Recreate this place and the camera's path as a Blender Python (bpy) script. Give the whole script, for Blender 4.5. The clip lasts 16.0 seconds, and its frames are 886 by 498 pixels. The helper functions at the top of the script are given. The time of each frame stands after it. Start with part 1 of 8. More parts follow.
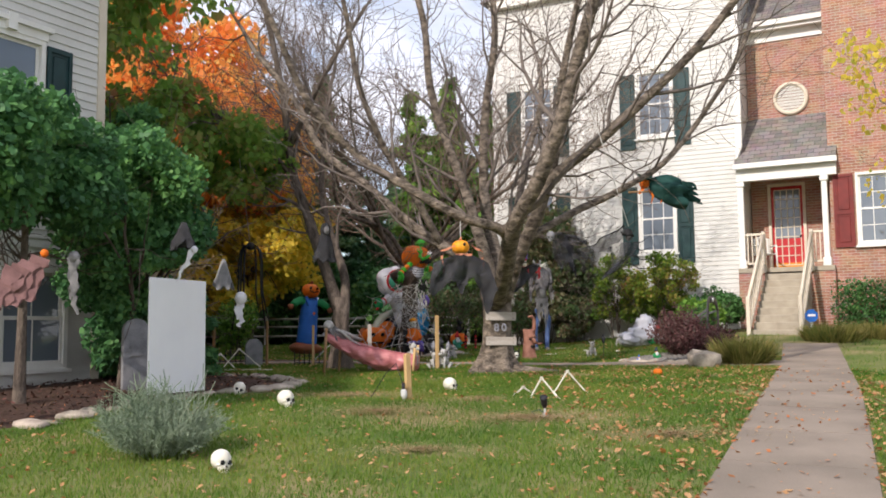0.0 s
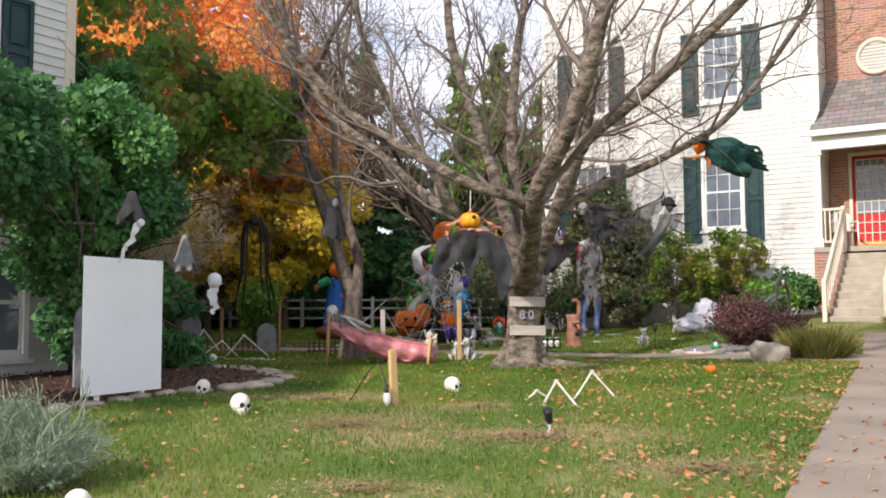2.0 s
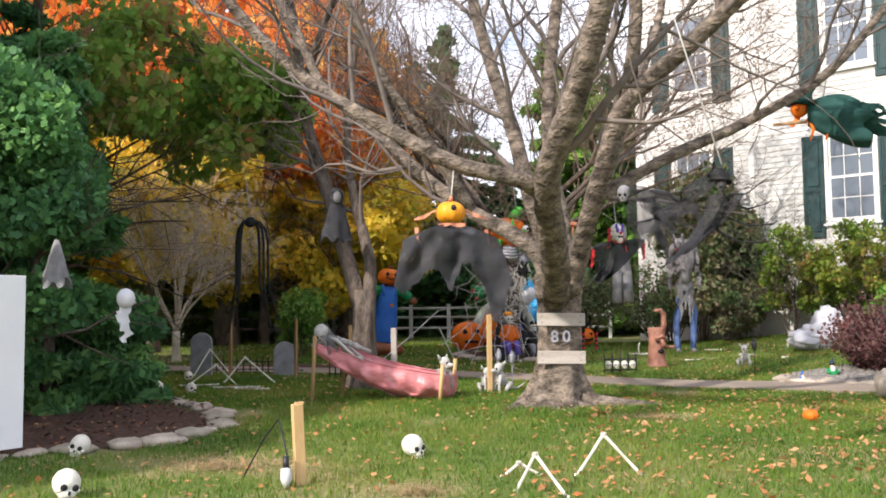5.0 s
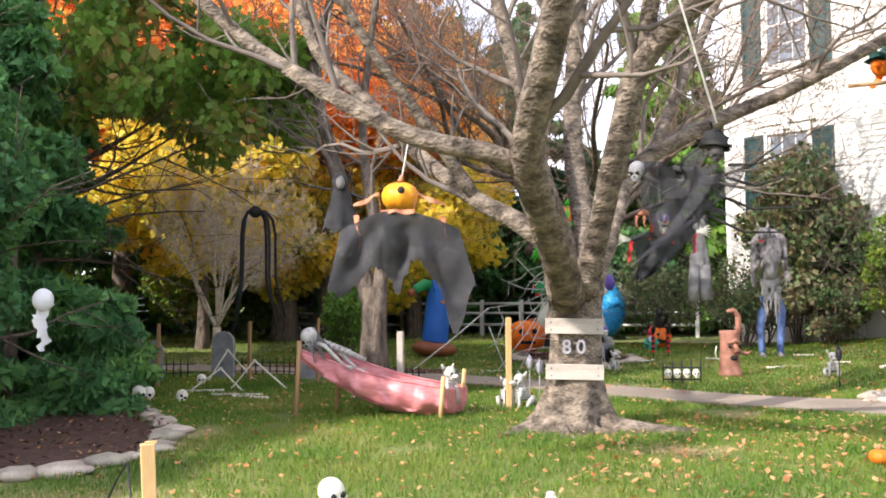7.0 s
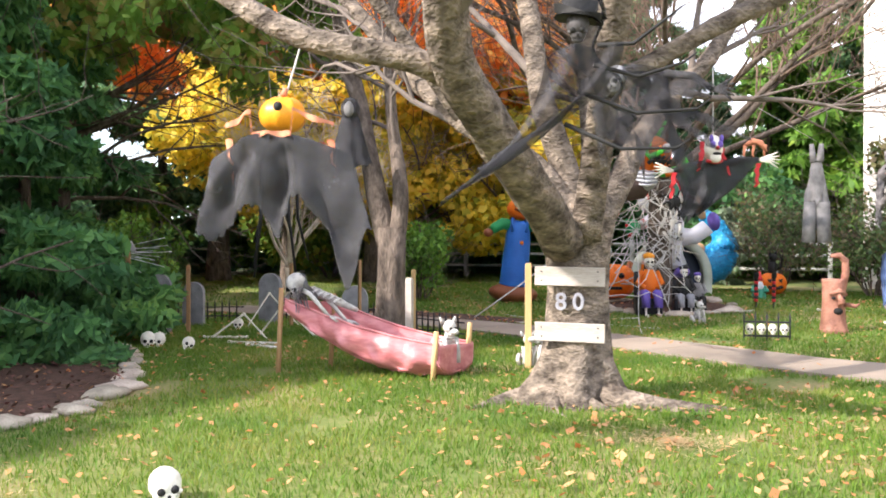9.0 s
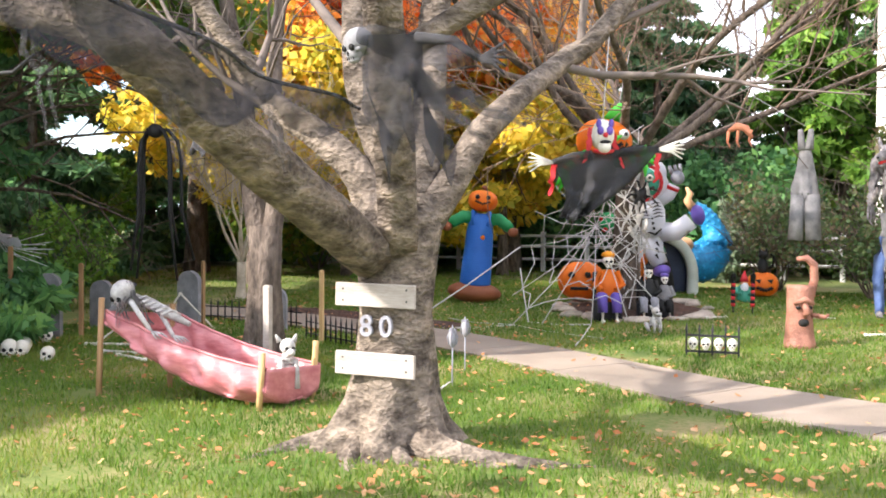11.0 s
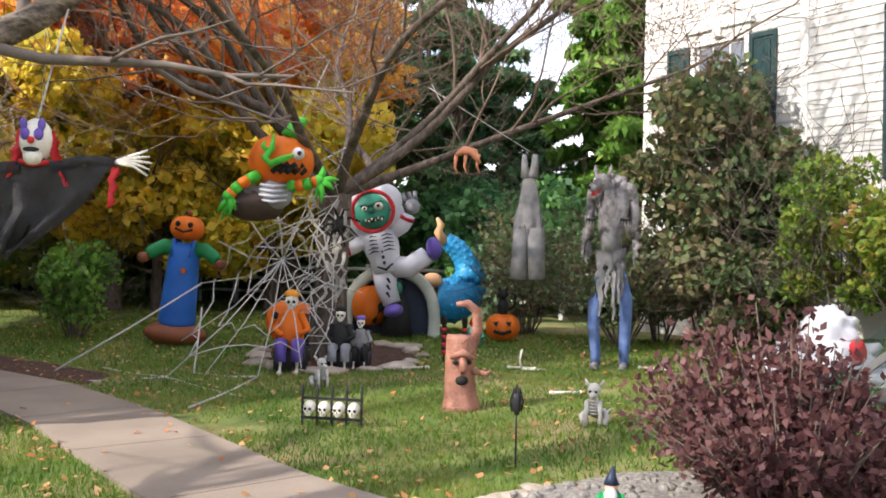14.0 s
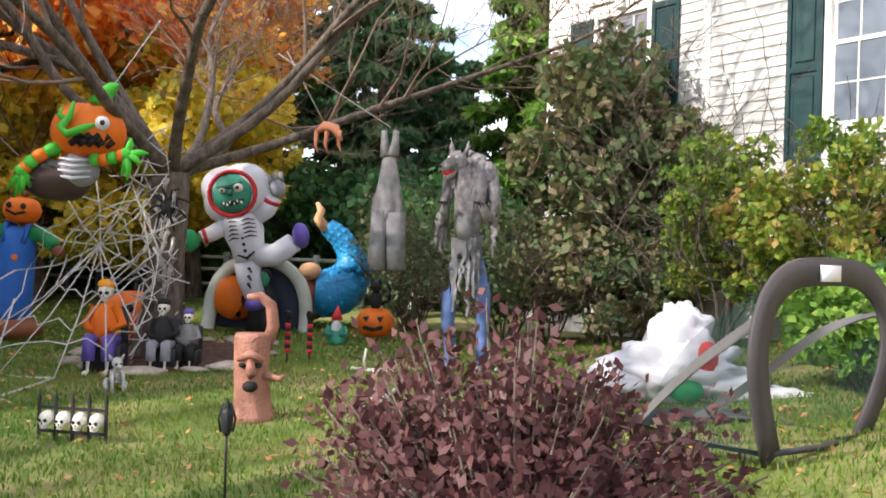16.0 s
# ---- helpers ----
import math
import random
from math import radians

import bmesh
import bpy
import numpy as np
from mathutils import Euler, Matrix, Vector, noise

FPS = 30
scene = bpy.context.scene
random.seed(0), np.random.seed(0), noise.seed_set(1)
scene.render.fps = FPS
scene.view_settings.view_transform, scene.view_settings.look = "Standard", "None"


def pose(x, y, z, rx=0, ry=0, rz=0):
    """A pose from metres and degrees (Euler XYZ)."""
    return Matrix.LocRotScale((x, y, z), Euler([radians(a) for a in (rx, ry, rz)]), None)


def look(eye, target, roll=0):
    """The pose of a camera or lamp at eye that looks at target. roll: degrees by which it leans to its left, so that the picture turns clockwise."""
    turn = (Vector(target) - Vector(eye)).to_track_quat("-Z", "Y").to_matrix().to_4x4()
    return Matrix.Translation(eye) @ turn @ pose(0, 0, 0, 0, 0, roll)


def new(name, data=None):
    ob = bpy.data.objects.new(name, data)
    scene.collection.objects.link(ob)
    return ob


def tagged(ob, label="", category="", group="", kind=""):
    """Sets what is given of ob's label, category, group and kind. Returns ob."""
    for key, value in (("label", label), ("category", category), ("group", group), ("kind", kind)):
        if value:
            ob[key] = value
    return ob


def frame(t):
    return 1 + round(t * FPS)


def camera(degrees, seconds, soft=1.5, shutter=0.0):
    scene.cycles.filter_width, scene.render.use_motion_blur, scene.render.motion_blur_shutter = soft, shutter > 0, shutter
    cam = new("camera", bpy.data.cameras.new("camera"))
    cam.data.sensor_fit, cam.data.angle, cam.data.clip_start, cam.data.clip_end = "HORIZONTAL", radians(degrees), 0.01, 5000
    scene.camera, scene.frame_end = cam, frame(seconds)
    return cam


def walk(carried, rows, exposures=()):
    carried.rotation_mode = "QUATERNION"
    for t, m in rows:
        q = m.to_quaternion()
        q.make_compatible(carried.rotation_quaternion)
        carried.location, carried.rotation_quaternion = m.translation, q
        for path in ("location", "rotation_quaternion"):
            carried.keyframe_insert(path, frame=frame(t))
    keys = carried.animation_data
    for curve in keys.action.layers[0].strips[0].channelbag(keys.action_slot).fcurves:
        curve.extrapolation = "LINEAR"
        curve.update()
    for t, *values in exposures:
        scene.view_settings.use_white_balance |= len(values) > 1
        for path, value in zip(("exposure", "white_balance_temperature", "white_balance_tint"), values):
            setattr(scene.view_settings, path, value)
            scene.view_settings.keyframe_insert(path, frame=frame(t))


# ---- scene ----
cam = camera(51.4, 16.0, soft=1.8)
METRES, EYE, TILT, LEAN, TURN = 16.5, 1.5, 0.0, 0.0, 0.0
ROWS = [
    (0.0, 0.0, 0.0, 0.0, 0.05, 5.22, 0.55),
    (0.5, 0.0127, 0.0273, 0.0016, 2.53, 5.07, 0.48),
    (1.0, 0.0235, 0.0585, 0.004, 2.96, 4.56, 0.36),
    (1.5, 0.0362, 0.0883, 0.0055, 3.74, 4.15, 0.28),
    (2.0, 0.0444, 0.1206, 0.0071, 4.41, 3.94, 0.2),
    (2.5, 0.0566, 0.1514, 0.0085, 4.68, 3.92, 0.58),
    (3.0, 0.0682, 0.1831, 0.01, 4.9, 3.72, 0.64),
    (3.5, 0.0805, 0.2167, 0.0125, 4.93, 3.76, 0.78),
    (4.0, 0.0933, 0.242, 0.0148, 9.08, 3.87, 0.6),
    (4.5, 0.1017, 0.2749, 0.0174, 11.04, 4.02, 0.61),
    (7.0, 0.1539, 0.4155, 0.0266, 19.69, 3.55, 0.26),
    (7.5, 0.1665, 0.4428, 0.0272, 20.18, 3.22, 0.27),
    (8.0, 0.1777, 0.472, 0.0273, 23.23, 1.68, 0.23),
    (10.5, 0.2382, 0.6099, 0.036, 33.58, -1.32, -0.33),
    (11.0, 0.2485, 0.6417, 0.0387, 33.13, -1.22, -0.37),
    (11.5, 0.2654, 0.6688, 0.0422, 32.25, -1.15, -0.49),
    (12.0, 0.2779, 0.699, 0.0429, 28.95, -0.83, -0.85),
    (12.5, 0.2917, 0.7283, 0.043, 28.17, -0.2, -0.86),
    (13.0, 0.3076, 0.7547, 0.0434, 27.9, 0.09, -1.13),
    (13.5, 0.3199, 0.7865, 0.045, 27.3, 0.42, -1.23),
    (14.0, 0.3335, 0.8142, 0.0455, 26.8, 0.61, -1.24),
    (14.5, 0.344, 0.8395, 0.0442, 26.47, 0.81, -1.36),
    (15.0, 0.3572, 0.8675, 0.0443, 26.1, 1.05, -1.48),
    (15.5, 0.3736, 0.89, 0.0454, 25.74, 0.78, -1.62),
    (16.0, 0.3823, 0.9187, 0.0447, 25.82, 0.18, -1.75),
]
walk(cam, [(t, pose(0, 0, EYE, TILT, LEAN, TURN) @ pose(METRES * x, METRES * y, METRES * z, 90 + pitch, roll, yaw)) for t, x, y, z, yaw, pitch, roll in ROWS],
     exposures=[(t, e, 6400, 15) for t, e in ((0.0, 0.1), (2.0, 0.36), (3.0, 0.42), (4.5, 0.6), (7.0, 1.16), (8.0, 1.3), (10.5, 1.74), (11.0, 1.66), (12.5, 1.1), (13.5, 1.0), (16.0, 1.1))])

# ---- world, sun ----
world = bpy.data.worlds.new("sky_world")
scene.world = world
world.use_nodes = True
wn, wl = world.node_tree.nodes, world.node_tree.links
for nd in list(wn):
    wn.remove(nd)
SUN_AZ, SUN_EL = 234.0, 34.0          # where the sun stands: degrees from +x, and above the horizon
sky = wn.new("ShaderNodeTexSky")
sky.sky_type, sky.sun_disc = "NISHITA", False
sky.sun_elevation, sky.sun_rotation = radians(SUN_EL), radians(90 - SUN_AZ)
wcoord, wmap, wnoise, wramp = wn.new("ShaderNodeTexCoord"), wn.new("ShaderNodeMapping"), wn.new("ShaderNodeTexNoise"), wn.new("ShaderNodeValToRGB")
wmap.inputs["Scale"].default_value = (1.0, 1.0, 2.6)
wnoise.inputs["Scale"].default_value, wnoise.inputs["Detail"].default_value = 2.6, 7
wramp.color_ramp.elements[0].position, wramp.color_ramp.elements[1].position = 0.36, 0.56
wmix, wbg, wout = wn.new("ShaderNodeMix"), wn.new("ShaderNodeBackground"), wn.new("ShaderNodeOutputWorld")
wmix.data_type = "RGBA"
wl.new(wcoord.outputs["Generated"], wmap.inputs["Vector"])
wl.new(wmap.outputs["Vector"], wnoise.inputs["Vector"])
wl.new(wnoise.outputs["Fac"], wramp.inputs["Fac"])
wl.new(wramp.outputs["Color"], wmix.inputs[0])
wl.new(sky.outputs["Color"], wmix.inputs[6])
wmix.inputs[7].default_value = (7.2, 7.4, 8.0, 1)      # white cloud
wl.new(wmix.outputs[2], wbg.inputs["Color"])
wbg.inputs["Strength"].default_value = 0.15
wl.new(wbg.outputs["Background"], wout.inputs["Surface"])

sun = new("sun", bpy.data.lights.new("sun", "SUN"))
sun.data.energy, sun.data.angle, sun.data.color = 3.9, radians(1.0), (1.0, 0.93, 0.82)
sa, se = radians(SUN_AZ), radians(SUN_EL)
sun.matrix_world = look((40 * math.cos(sa) * math.cos(se), 40 * math.sin(sa) * math.cos(se), 40 * math.sin(se)), (0, 0, 0))


# ---- materials ----
def material(name, c1, c2=None, scale=8.0, rough=0.8, metal=0.0, bump=0.2, fine=90.0, c3=None, island=0.0, trans=0.0, stretch=(1, 1, 1), spec=0.3, randob=0.0, relief=.02):
    """Two scales of noise between two or three colours, with relief; island: how far each loose piece varies in brightness."""
    m = bpy.data.materials.new(name)
    m.use_nodes = True
    n, l = m.node_tree.nodes, m.node_tree.links
    b = n["Principled BSDF"]
    b.inputs["Roughness"].default_value, b.inputs["Metallic"].default_value = rough, metal
    b.inputs["Specular IOR Level"].default_value = spec
    c2 = c2 or tuple(v * 0.72 for v in c1)
    tc, mp = n.new("ShaderNodeTexCoord"), n.new("ShaderNodeMapping")
    mp.inputs["Scale"].default_value = stretch
    l.new(tc.outputs["Object"], mp.inputs["Vector"])
    big, small, ramp = n.new("ShaderNodeTexNoise"), n.new("ShaderNodeTexNoise"), n.new("ShaderNodeValToRGB")
    big.inputs["Scale"].default_value, big.inputs["Detail"].default_value = scale, 5
    small.inputs["Scale"].default_value, small.inputs["Detail"].default_value = fine, 3
    l.new(mp.outputs["Vector"], big.inputs["Vector"])
    l.new(mp.outputs["Vector"], small.inputs["Vector"])
    add = n.new("ShaderNodeMath")
    add.operation = "MULTIPLY_ADD"
    l.new(small.outputs["Fac"], add.inputs[0])
    add.inputs[1].default_value = 0.45
    l.new(big.outputs["Fac"], add.inputs[2])
    e = ramp.color_ramp.elements
    e[0].position, e[1].position = 0.5, 0.95
    e[0].color, e[1].color = (*c2, 1), (*c1, 1)
    if c3:
        k = e.new(0.72)
        k.color = (*c3, 1)
    l.new(add.outputs[0], ramp.inputs["Fac"])
    out = ramp.outputs["Color"]
    if island or randob:
        src = n.new("ShaderNodeNewGeometry").outputs["Random Per Island"] if island else n.new("ShaderNodeObjectInfo").outputs["Random"]
        amount = island or randob
        mr, hs = n.new("ShaderNodeMapRange"), n.new("ShaderNodeHueSaturation")
        mr.inputs[3].default_value, mr.inputs[4].default_value = 1 - amount, 1 + amount
        l.new(src, mr.inputs[0])
        l.new(mr.outputs[0], hs.inputs["Value"])
        mh = n.new("ShaderNodeMapRange")
        mh.inputs[3].default_value, mh.inputs[4].default_value = 0.5 + amount * 0.06, 0.5 - amount * 0.06
        l.new(src, mh.inputs[0])
        l.new(mh.outputs[0], hs.inputs["Hue"])
        l.new(out, hs.inputs["Color"])
        out = hs.outputs["Color"]
    l.new(out, b.inputs["Base Color"])
    if bump:
        bp = n.new("ShaderNodeBump")
        bp.inputs["Strength"].default_value, bp.inputs["Distance"].default_value = bump, relief
        l.new(add.outputs[0], bp.inputs["Height"])
        l.new(bp.outputs["Normal"], b.inputs["Normal"])
    if trans:
        tb, mx, o = n.new("ShaderNodeBsdfTranslucent"), n.new("ShaderNodeMixShader"), n["Material Output"]
        l.new(out, tb.inputs["Color"])
        mx.inputs[0].default_value = trans
        l.new(b.outputs[0], mx.inputs[1])
        l.new(tb.outputs[0], mx.inputs[2])
        l.new(mx.outputs[0], o.inputs["Surface"])
    return m


def leaf_material(name, colours, trans=0.35):
    """Leaves whose colour is picked per leaf from a ramp."""
    m = bpy.data.materials.new(name)
    m.use_nodes = True
    n, l = m.node_tree.nodes, m.node_tree.links
    b, o = n["Principled BSDF"], n["Material Output"]
    b.inputs["Roughness"].default_value, b.inputs["Specular IOR Level"].default_value = 0.55, 0.3
    ge, ramp = n.new("ShaderNodeNewGeometry"), n.new("ShaderNodeValToRGB")
    tc, no, ma = n.new("ShaderNodeTexCoord"), n.new("ShaderNodeTexNoise"), n.new("ShaderNodeMath")
    no.inputs["Scale"].default_value, no.inputs["Detail"].default_value = 0.9, 3
    l.new(tc.outputs["Object"], no.inputs["Vector"])
    ma.operation = "MULTIPLY_ADD"
    ma.inputs[1].default_value = 0.55
    l.new(ge.outputs["Random Per Island"], ma.inputs[0])
    sc = n.new("ShaderNodeMath")
    sc.operation = "MULTIPLY_ADD"
    l.new(no.outputs["Fac"], sc.inputs[0])
    sc.inputs[1].default_value, sc.inputs[2].default_value = 1.5, -0.53
    l.new(sc.outputs[0], ma.inputs[2])
    e = ramp.color_ramp.elements
    e[0].color, e[1].color = (*colours[0], 1), (*colours[-1], 1)
    for i, c in enumerate(colours[1:-1]):
        e.new((i + 1) / (len(colours) - 1)).color = (*c, 1)
    l.new(ma.outputs[0], ramp.inputs["Fac"])
    l.new(ramp.outputs["Color"], b.inputs["Base Color"])
    tb, mx = n.new("ShaderNodeBsdfTranslucent"), n.new("ShaderNodeMixShader")
    l.new(ramp.outputs["Color"], tb.inputs["Color"])
    mx.inputs[0].default_value = trans
    l.new(b.outputs[0], mx.inputs[1])
    l.new(tb.outputs[0], mx.inputs[2])
    l.new(mx.outputs[0], o.inputs["Surface"])
    return m


M = {}
M["grass"] = leaf_material("grass_blades", [(.045, .118, .014), (.08, .172, .018), (.126, .225, .025), (.19, .258, .036), (.31, .29, .08)], 0.42)
M["lawn"] = material("lawn_soil", (.3, .23, .12), (.075, .125, .025), 1.1, 0.95, bump=0.7, fine=30, c3=(.14, .165, .045))
M["mulch"] = material("bark_mulch", (.11, .06, .042), (.035, .02, .015), 16, 0.95, bump=1.0, fine=55)
M["mulchbit"] = material("mulch_chip", (.14, .075, .05), (.05, .028, .02), 16, 0.95, island=0.5)
M["gravel"] = material("grey_gravel", (.3, .28, .25), (.13, .12, .11), 30, 0.95, bump=1.0, fine=70)
M["concrete"] = material("walk_concrete", (.3, .245, .195), (.2, .165, .13), 1.3, 0.9, bump=0.3, fine=90)
M["stone"] = material("edging_stone", (.46, .4, .32), (.24, .2, .16), 7, 0.9, bump=0.5, fine=60, randob=0.25)
M["siding"] = material("white_vinyl_siding", (0.651, 0.642, 0.607), (0.563, 0.554, 0.519), 1.3, 0.55, bump=0.05, fine=30)
M["trimwhite"] = material("white_trim_paint", (.82, .81, .77), (.72, .7, .66), 4, 0.5, bump=0.05)
M["creamtrim"] = material("cream_trim_paint", (.72, .64, .52), (.62, .55, .44), 4, 0.6, bump=0.05)
M["shutter"] = material("dark_green_shutter_paint", (.018, .055, .055), (.01, .033, .036), 5, 0.45, bump=0.1)
M["redshutter"] = material("dark_red_shutter_paint", (.2, .028, .024), (.13, .02, .018), 5, 0.5, bump=0.1)
M["brick"] = material("red_brick", (.42, .2, .13), (.26, .11, .075), 9, 0.9, bump=0.4, randob=0.3)
M["mortar"] = material("brick_mortar", (.48, .4, .33), (.36, .29, .24), 9, 0.95, bump=0.5)
M["shingle"] = material("grey_roof_shingle", (.2, .175, .16), (.1, .09, .085), 9, 0.95, bump=0.7, randob=0.3)
M["step"] = material("porch_step_concrete", (.42, .37, .29), (.3, .26, .2), 4, 0.9, bump=0.3)
M["bark"] = material("grey_brown_banded_bark", (.33, .265, .205), (.045, .034, .026), 7, 0.95, bump=1.0, fine=30, c3=(.16, .13, .102), stretch=(1, 1, 1.7), relief=.07)
M["barkdark"] = material("dark_bark", (.19, .15, .12), (.055, .043, .035), 12, 0.95, bump=1.0, fine=46, stretch=(1, 1, .4), relief=.05)
M["twig"] = material("bare_twig_bark", (.2, .165, .14), (.11, .09, .08), 8, 0.9, bump=0.2)
M["twigbrown"] = material("brown_twig_bark", (.24, .17, .125), (.12, .085, .065), 8, 0.9, bump=0.2)
M["palebark"] = material("pale_bark", (.66, .57, .45), (.42, .35, .27), 8, 0.9, bump=0.4)
M["evergreen"] = leaf_material("evergreen_leaves", [(0.037, 0.106, 0.048), (0.069, 0.188, 0.069), (0.119, 0.281, 0.088), (0.213, 0.413, 0.106)], 0.36)
M["conifer"] = leaf_material("conifer_needles", [(.042, .105, .055), (.075, .17, .078), (.125, .24, .095), (.19, .31, .115)], 0.35)
M["dogwood"] = leaf_material("turning_green_leaves", [(.1, .21, .035), (.15, .29, .05), (.2, .35, .06), (.25, .35, .07), (.34, .29, .09), (.52, .2, .11)], 0.55)
M["amber"] = leaf_material("amber_autumn_leaves", [(.62, .2, .05), (.85, .36, .07), (.9, .48, .09), (.9, .58, .12), (.8, .58, .14)], 0.62)
M["maple"] = leaf_material("orange_maple_leaves", [(0.648, 0.184, 0.065), (0.864, 0.302, 0.086), (0.900, 0.432, 0.108), (0.900, 0.562, 0.151), (0.900, 0.648, 0.194)], 0.6)
M["yellow"] = leaf_material("yellow_autumn_leaves", [(0.259, 0.346, 0.054), (0.540, 0.497, 0.065), (0.821, 0.648, 0.086), (0.900, 0.713, 0.119), (0.864, 0.497, 0.086)], 0.6)
M["green"] = leaf_material("mid_green_leaves", [(0.042, 0.115, 0.021), (0.105, 0.231, 0.032), (0.189, 0.357, 0.053), (0.294, 0.420, 0.063)], 0.35)
M["duskleaf"] = leaf_material("dark_dull_shrub_leaves", [(.045, .085, .035), (.08, .14, .05), (.12, .18, .065), (.24, .17, .105), (.2, .25, .06)], 0.3)
M["limeleaf"] = leaf_material("yellow_green_shrub_leaves", [(.05, .12, .018), (.1, .2, .028), (.17, .27, .035), (.3, .32, .045), (.4, .22, .09)], 0.4)
M["plumleaf"] = leaf_material("plum_shrub_leaves", [(0.050, 0.020, 0.023), (0.094, 0.036, 0.037), (0.144, 0.065, 0.061), (0.230, 0.137, 0.122)], 0.3)
M["sage"] = leaf_material("grey_green_lavender_leaves", [(.13, .19, .11), (.2, .27, .17), (.28, .34, .24), (.4, .45, .34)], 0.3)
M["strawleaf"] = leaf_material("straw_grass_leaves", [(.07, .1, .02), (.16, .17, .04), (.3, .25, .08), (.4, .3, .13)], 0.3)
M["deadgrass"] = leaf_material("dead_grass_thatch", [(.22, .15, .07), (.34, .24, .12), (.44, .32, .17), (.5, .39, .22)], 0.2)
M["brownleaf"] = leaf_material("fallen_leaves", [(.28, .1, .035), (.4, .2, .08), (.55, .33, .16), (.5, .16, .05), (.34, .22, .13)], 0.25)
M["hedge"] = leaf_material("hedge_leaves", [(0.028, 0.082, 0.028), (0.058, 0.152, 0.042), (0.105, 0.234, 0.058)], 0.2)

M["bone"] = material("bone_white_plastic", (.8, .77, .68), (.6, .56, .47), 12, 0.55, bump=0.2)
M["bonegrey"] = material("weathered_grey_bone", (.58, .565, .53), (.3, .29, .275), 14, 0.7, bump=0.3)
M["socket"] = material("black_paint", (.02, .02, .02), (.01, .01, .01), 12, 0.7, bump=0.1)
M["blackcloth"] = material("black_gauze", (.085, .085, .092), (.036, .036, .041), 9, 0.95, bump=0.5, fine=160, trans=.2)
M["greycloth"] = material("grey_gauze", (.32, .31, .31), (.14, .14, .145), 7, 0.95, bump=0.5, fine=140, trans=.15)
M["whitecloth"] = material("white_cloth", (.82, .82, .84), (.66, .66, .7), 5, 0.8, bump=0.2, trans=.2)
M["pinkcloth"] = material("faded_red_vinyl", (.62, .25, .25), (.42, .12, .135), 7, 0.4, bump=0.45, fine=18, spec=.5, relief=.03, stretch=(.6, 1, 1.8))
M["ragcloth"] = material("dull_rose_rag", (.26, .14, .135), (.15, .08, .08), 6, 0.9, bump=0.4)
M["newwood"] = material("fresh_pine_stake", (.62, .42, .2), (.47, .3, .13), 6, 0.75, bump=0.2, stretch=(1, 1, .15))
M["oldwood"] = material("weathered_grey_board", (.5, .45, .4), (.3, .26, .22), 7, 0.9, bump=0.5, stretch=(.2, 1, 1))
M["stakewood"] = material("brown_wood_stake", (.4, .24, .12), (.26, .15, .07), 6, 0.8, bump=0.2, stretch=(1, 1, .15))
M["orange"] = material("orange_inflatable_nylon", (.92, .24, .02), (.78, .165, .015), 3, 0.5, bump=0.08, trans=.25)
M["pumpkin"] = material("orange_pumpkin_plastic", (.85, .36, .02), (.72, .24, .015), 5, 0.4, bump=0.1)
M["greenny"] = material("green_inflatable_nylon", (.03, .36, .12), (.02, .24, .08), 3, 0.5, bump=0.08, trans=.2)
M["lime"] = material("bright_green_nylon", (.1, .62, .06), (.06, .45, .04), 3, 0.5, bump=0.08, trans=.2)
M["blue"] = material("blue_inflatable_nylon", (.04, .19, .62), (.025, .13, .47), 3, 0.5, bump=0.08, trans=.2)
M["cyan"] = material("blue_scale_nylon", (.02, .3, .55), (.015, .16, .36), 26, 0.4, bump=0.2, fine=50)
M["violet"] = material("violet_nylon", (.16, .1, .42), (.1, .07, .3), 4, 0.6, bump=0.1)
M["brownrot"] = material("dark_brown_nylon", (.09, .055, .045), (.045, .03, .025), 4, 0.6, bump=0.2)
M["palegreen"] = material("pale_grey_green_nylon", (.5, .53, .45), (.38, .41, .34), 4, 0.6, bump=0.1)
M["zombiedark"] = material("deep_zombie_green_paint", (.03, .17, .11), (.02, .1, .07), 6, 0.5, bump=0.1)
M["cyandeep"] = material("bright_blue_scale_nylon", (.03, .34, .62), (.015, .2, .44), 12, 0.4, bump=0.1)
M["whiteny"] = material("white_inflatable_nylon", (.8, .8, .84), (.68, .68, .74), 3, 0.5, bump=0.08, trans=.25)
M["red"] = material("red_paint", (.6, .03, .035), (.42, .02, .025), 5, 0.5, bump=0.1)
M["brownny"] = material("brown_inflatable_nylon", (.3, .1, .045), (.2, .065, .03), 3, 0.5, bump=0.1, trans=.15)
M["navy"] = material("dark_navy_nylon", (.02, .035, .07), (.012, .02, .045), 4, 0.5, bump=0.1)
M["skin"] = material("tan_nylon", (.72, .42, .22), (.6, .33, .17), 4, 0.5, bump=0.05)
M["zombie"] = material("zombie_green_paint", (.05, .3, .2), (.03, .18, .12), 6, 0.5, bump=0.1)
M["grey"] = material("grey_plush", (.33, .33, .36), (.2, .2, .23), 9, 0.9, bump=0.4)
M["terracotta"] = material("pink_brown_moulded_plastic", (.42, .2, .14), (.24, .105, .075), 7, 0.6, bump=0.8, fine=50, relief=.03)
M["denim"] = material("worn_blue_denim", (.13, .2, .4), (.06, .1, .25), 8, 0.9, bump=0.3)
M["fur"] = material("grey_fur", (.33, .31, .31), (.12, .11, .115), 16, 0.95, bump=1.0, fine=120)
M["darkmetal"] = material("black_painted_metal", (.025, .025, .03), (.015, .015, .018), 12, 0.45, bump=0.1)
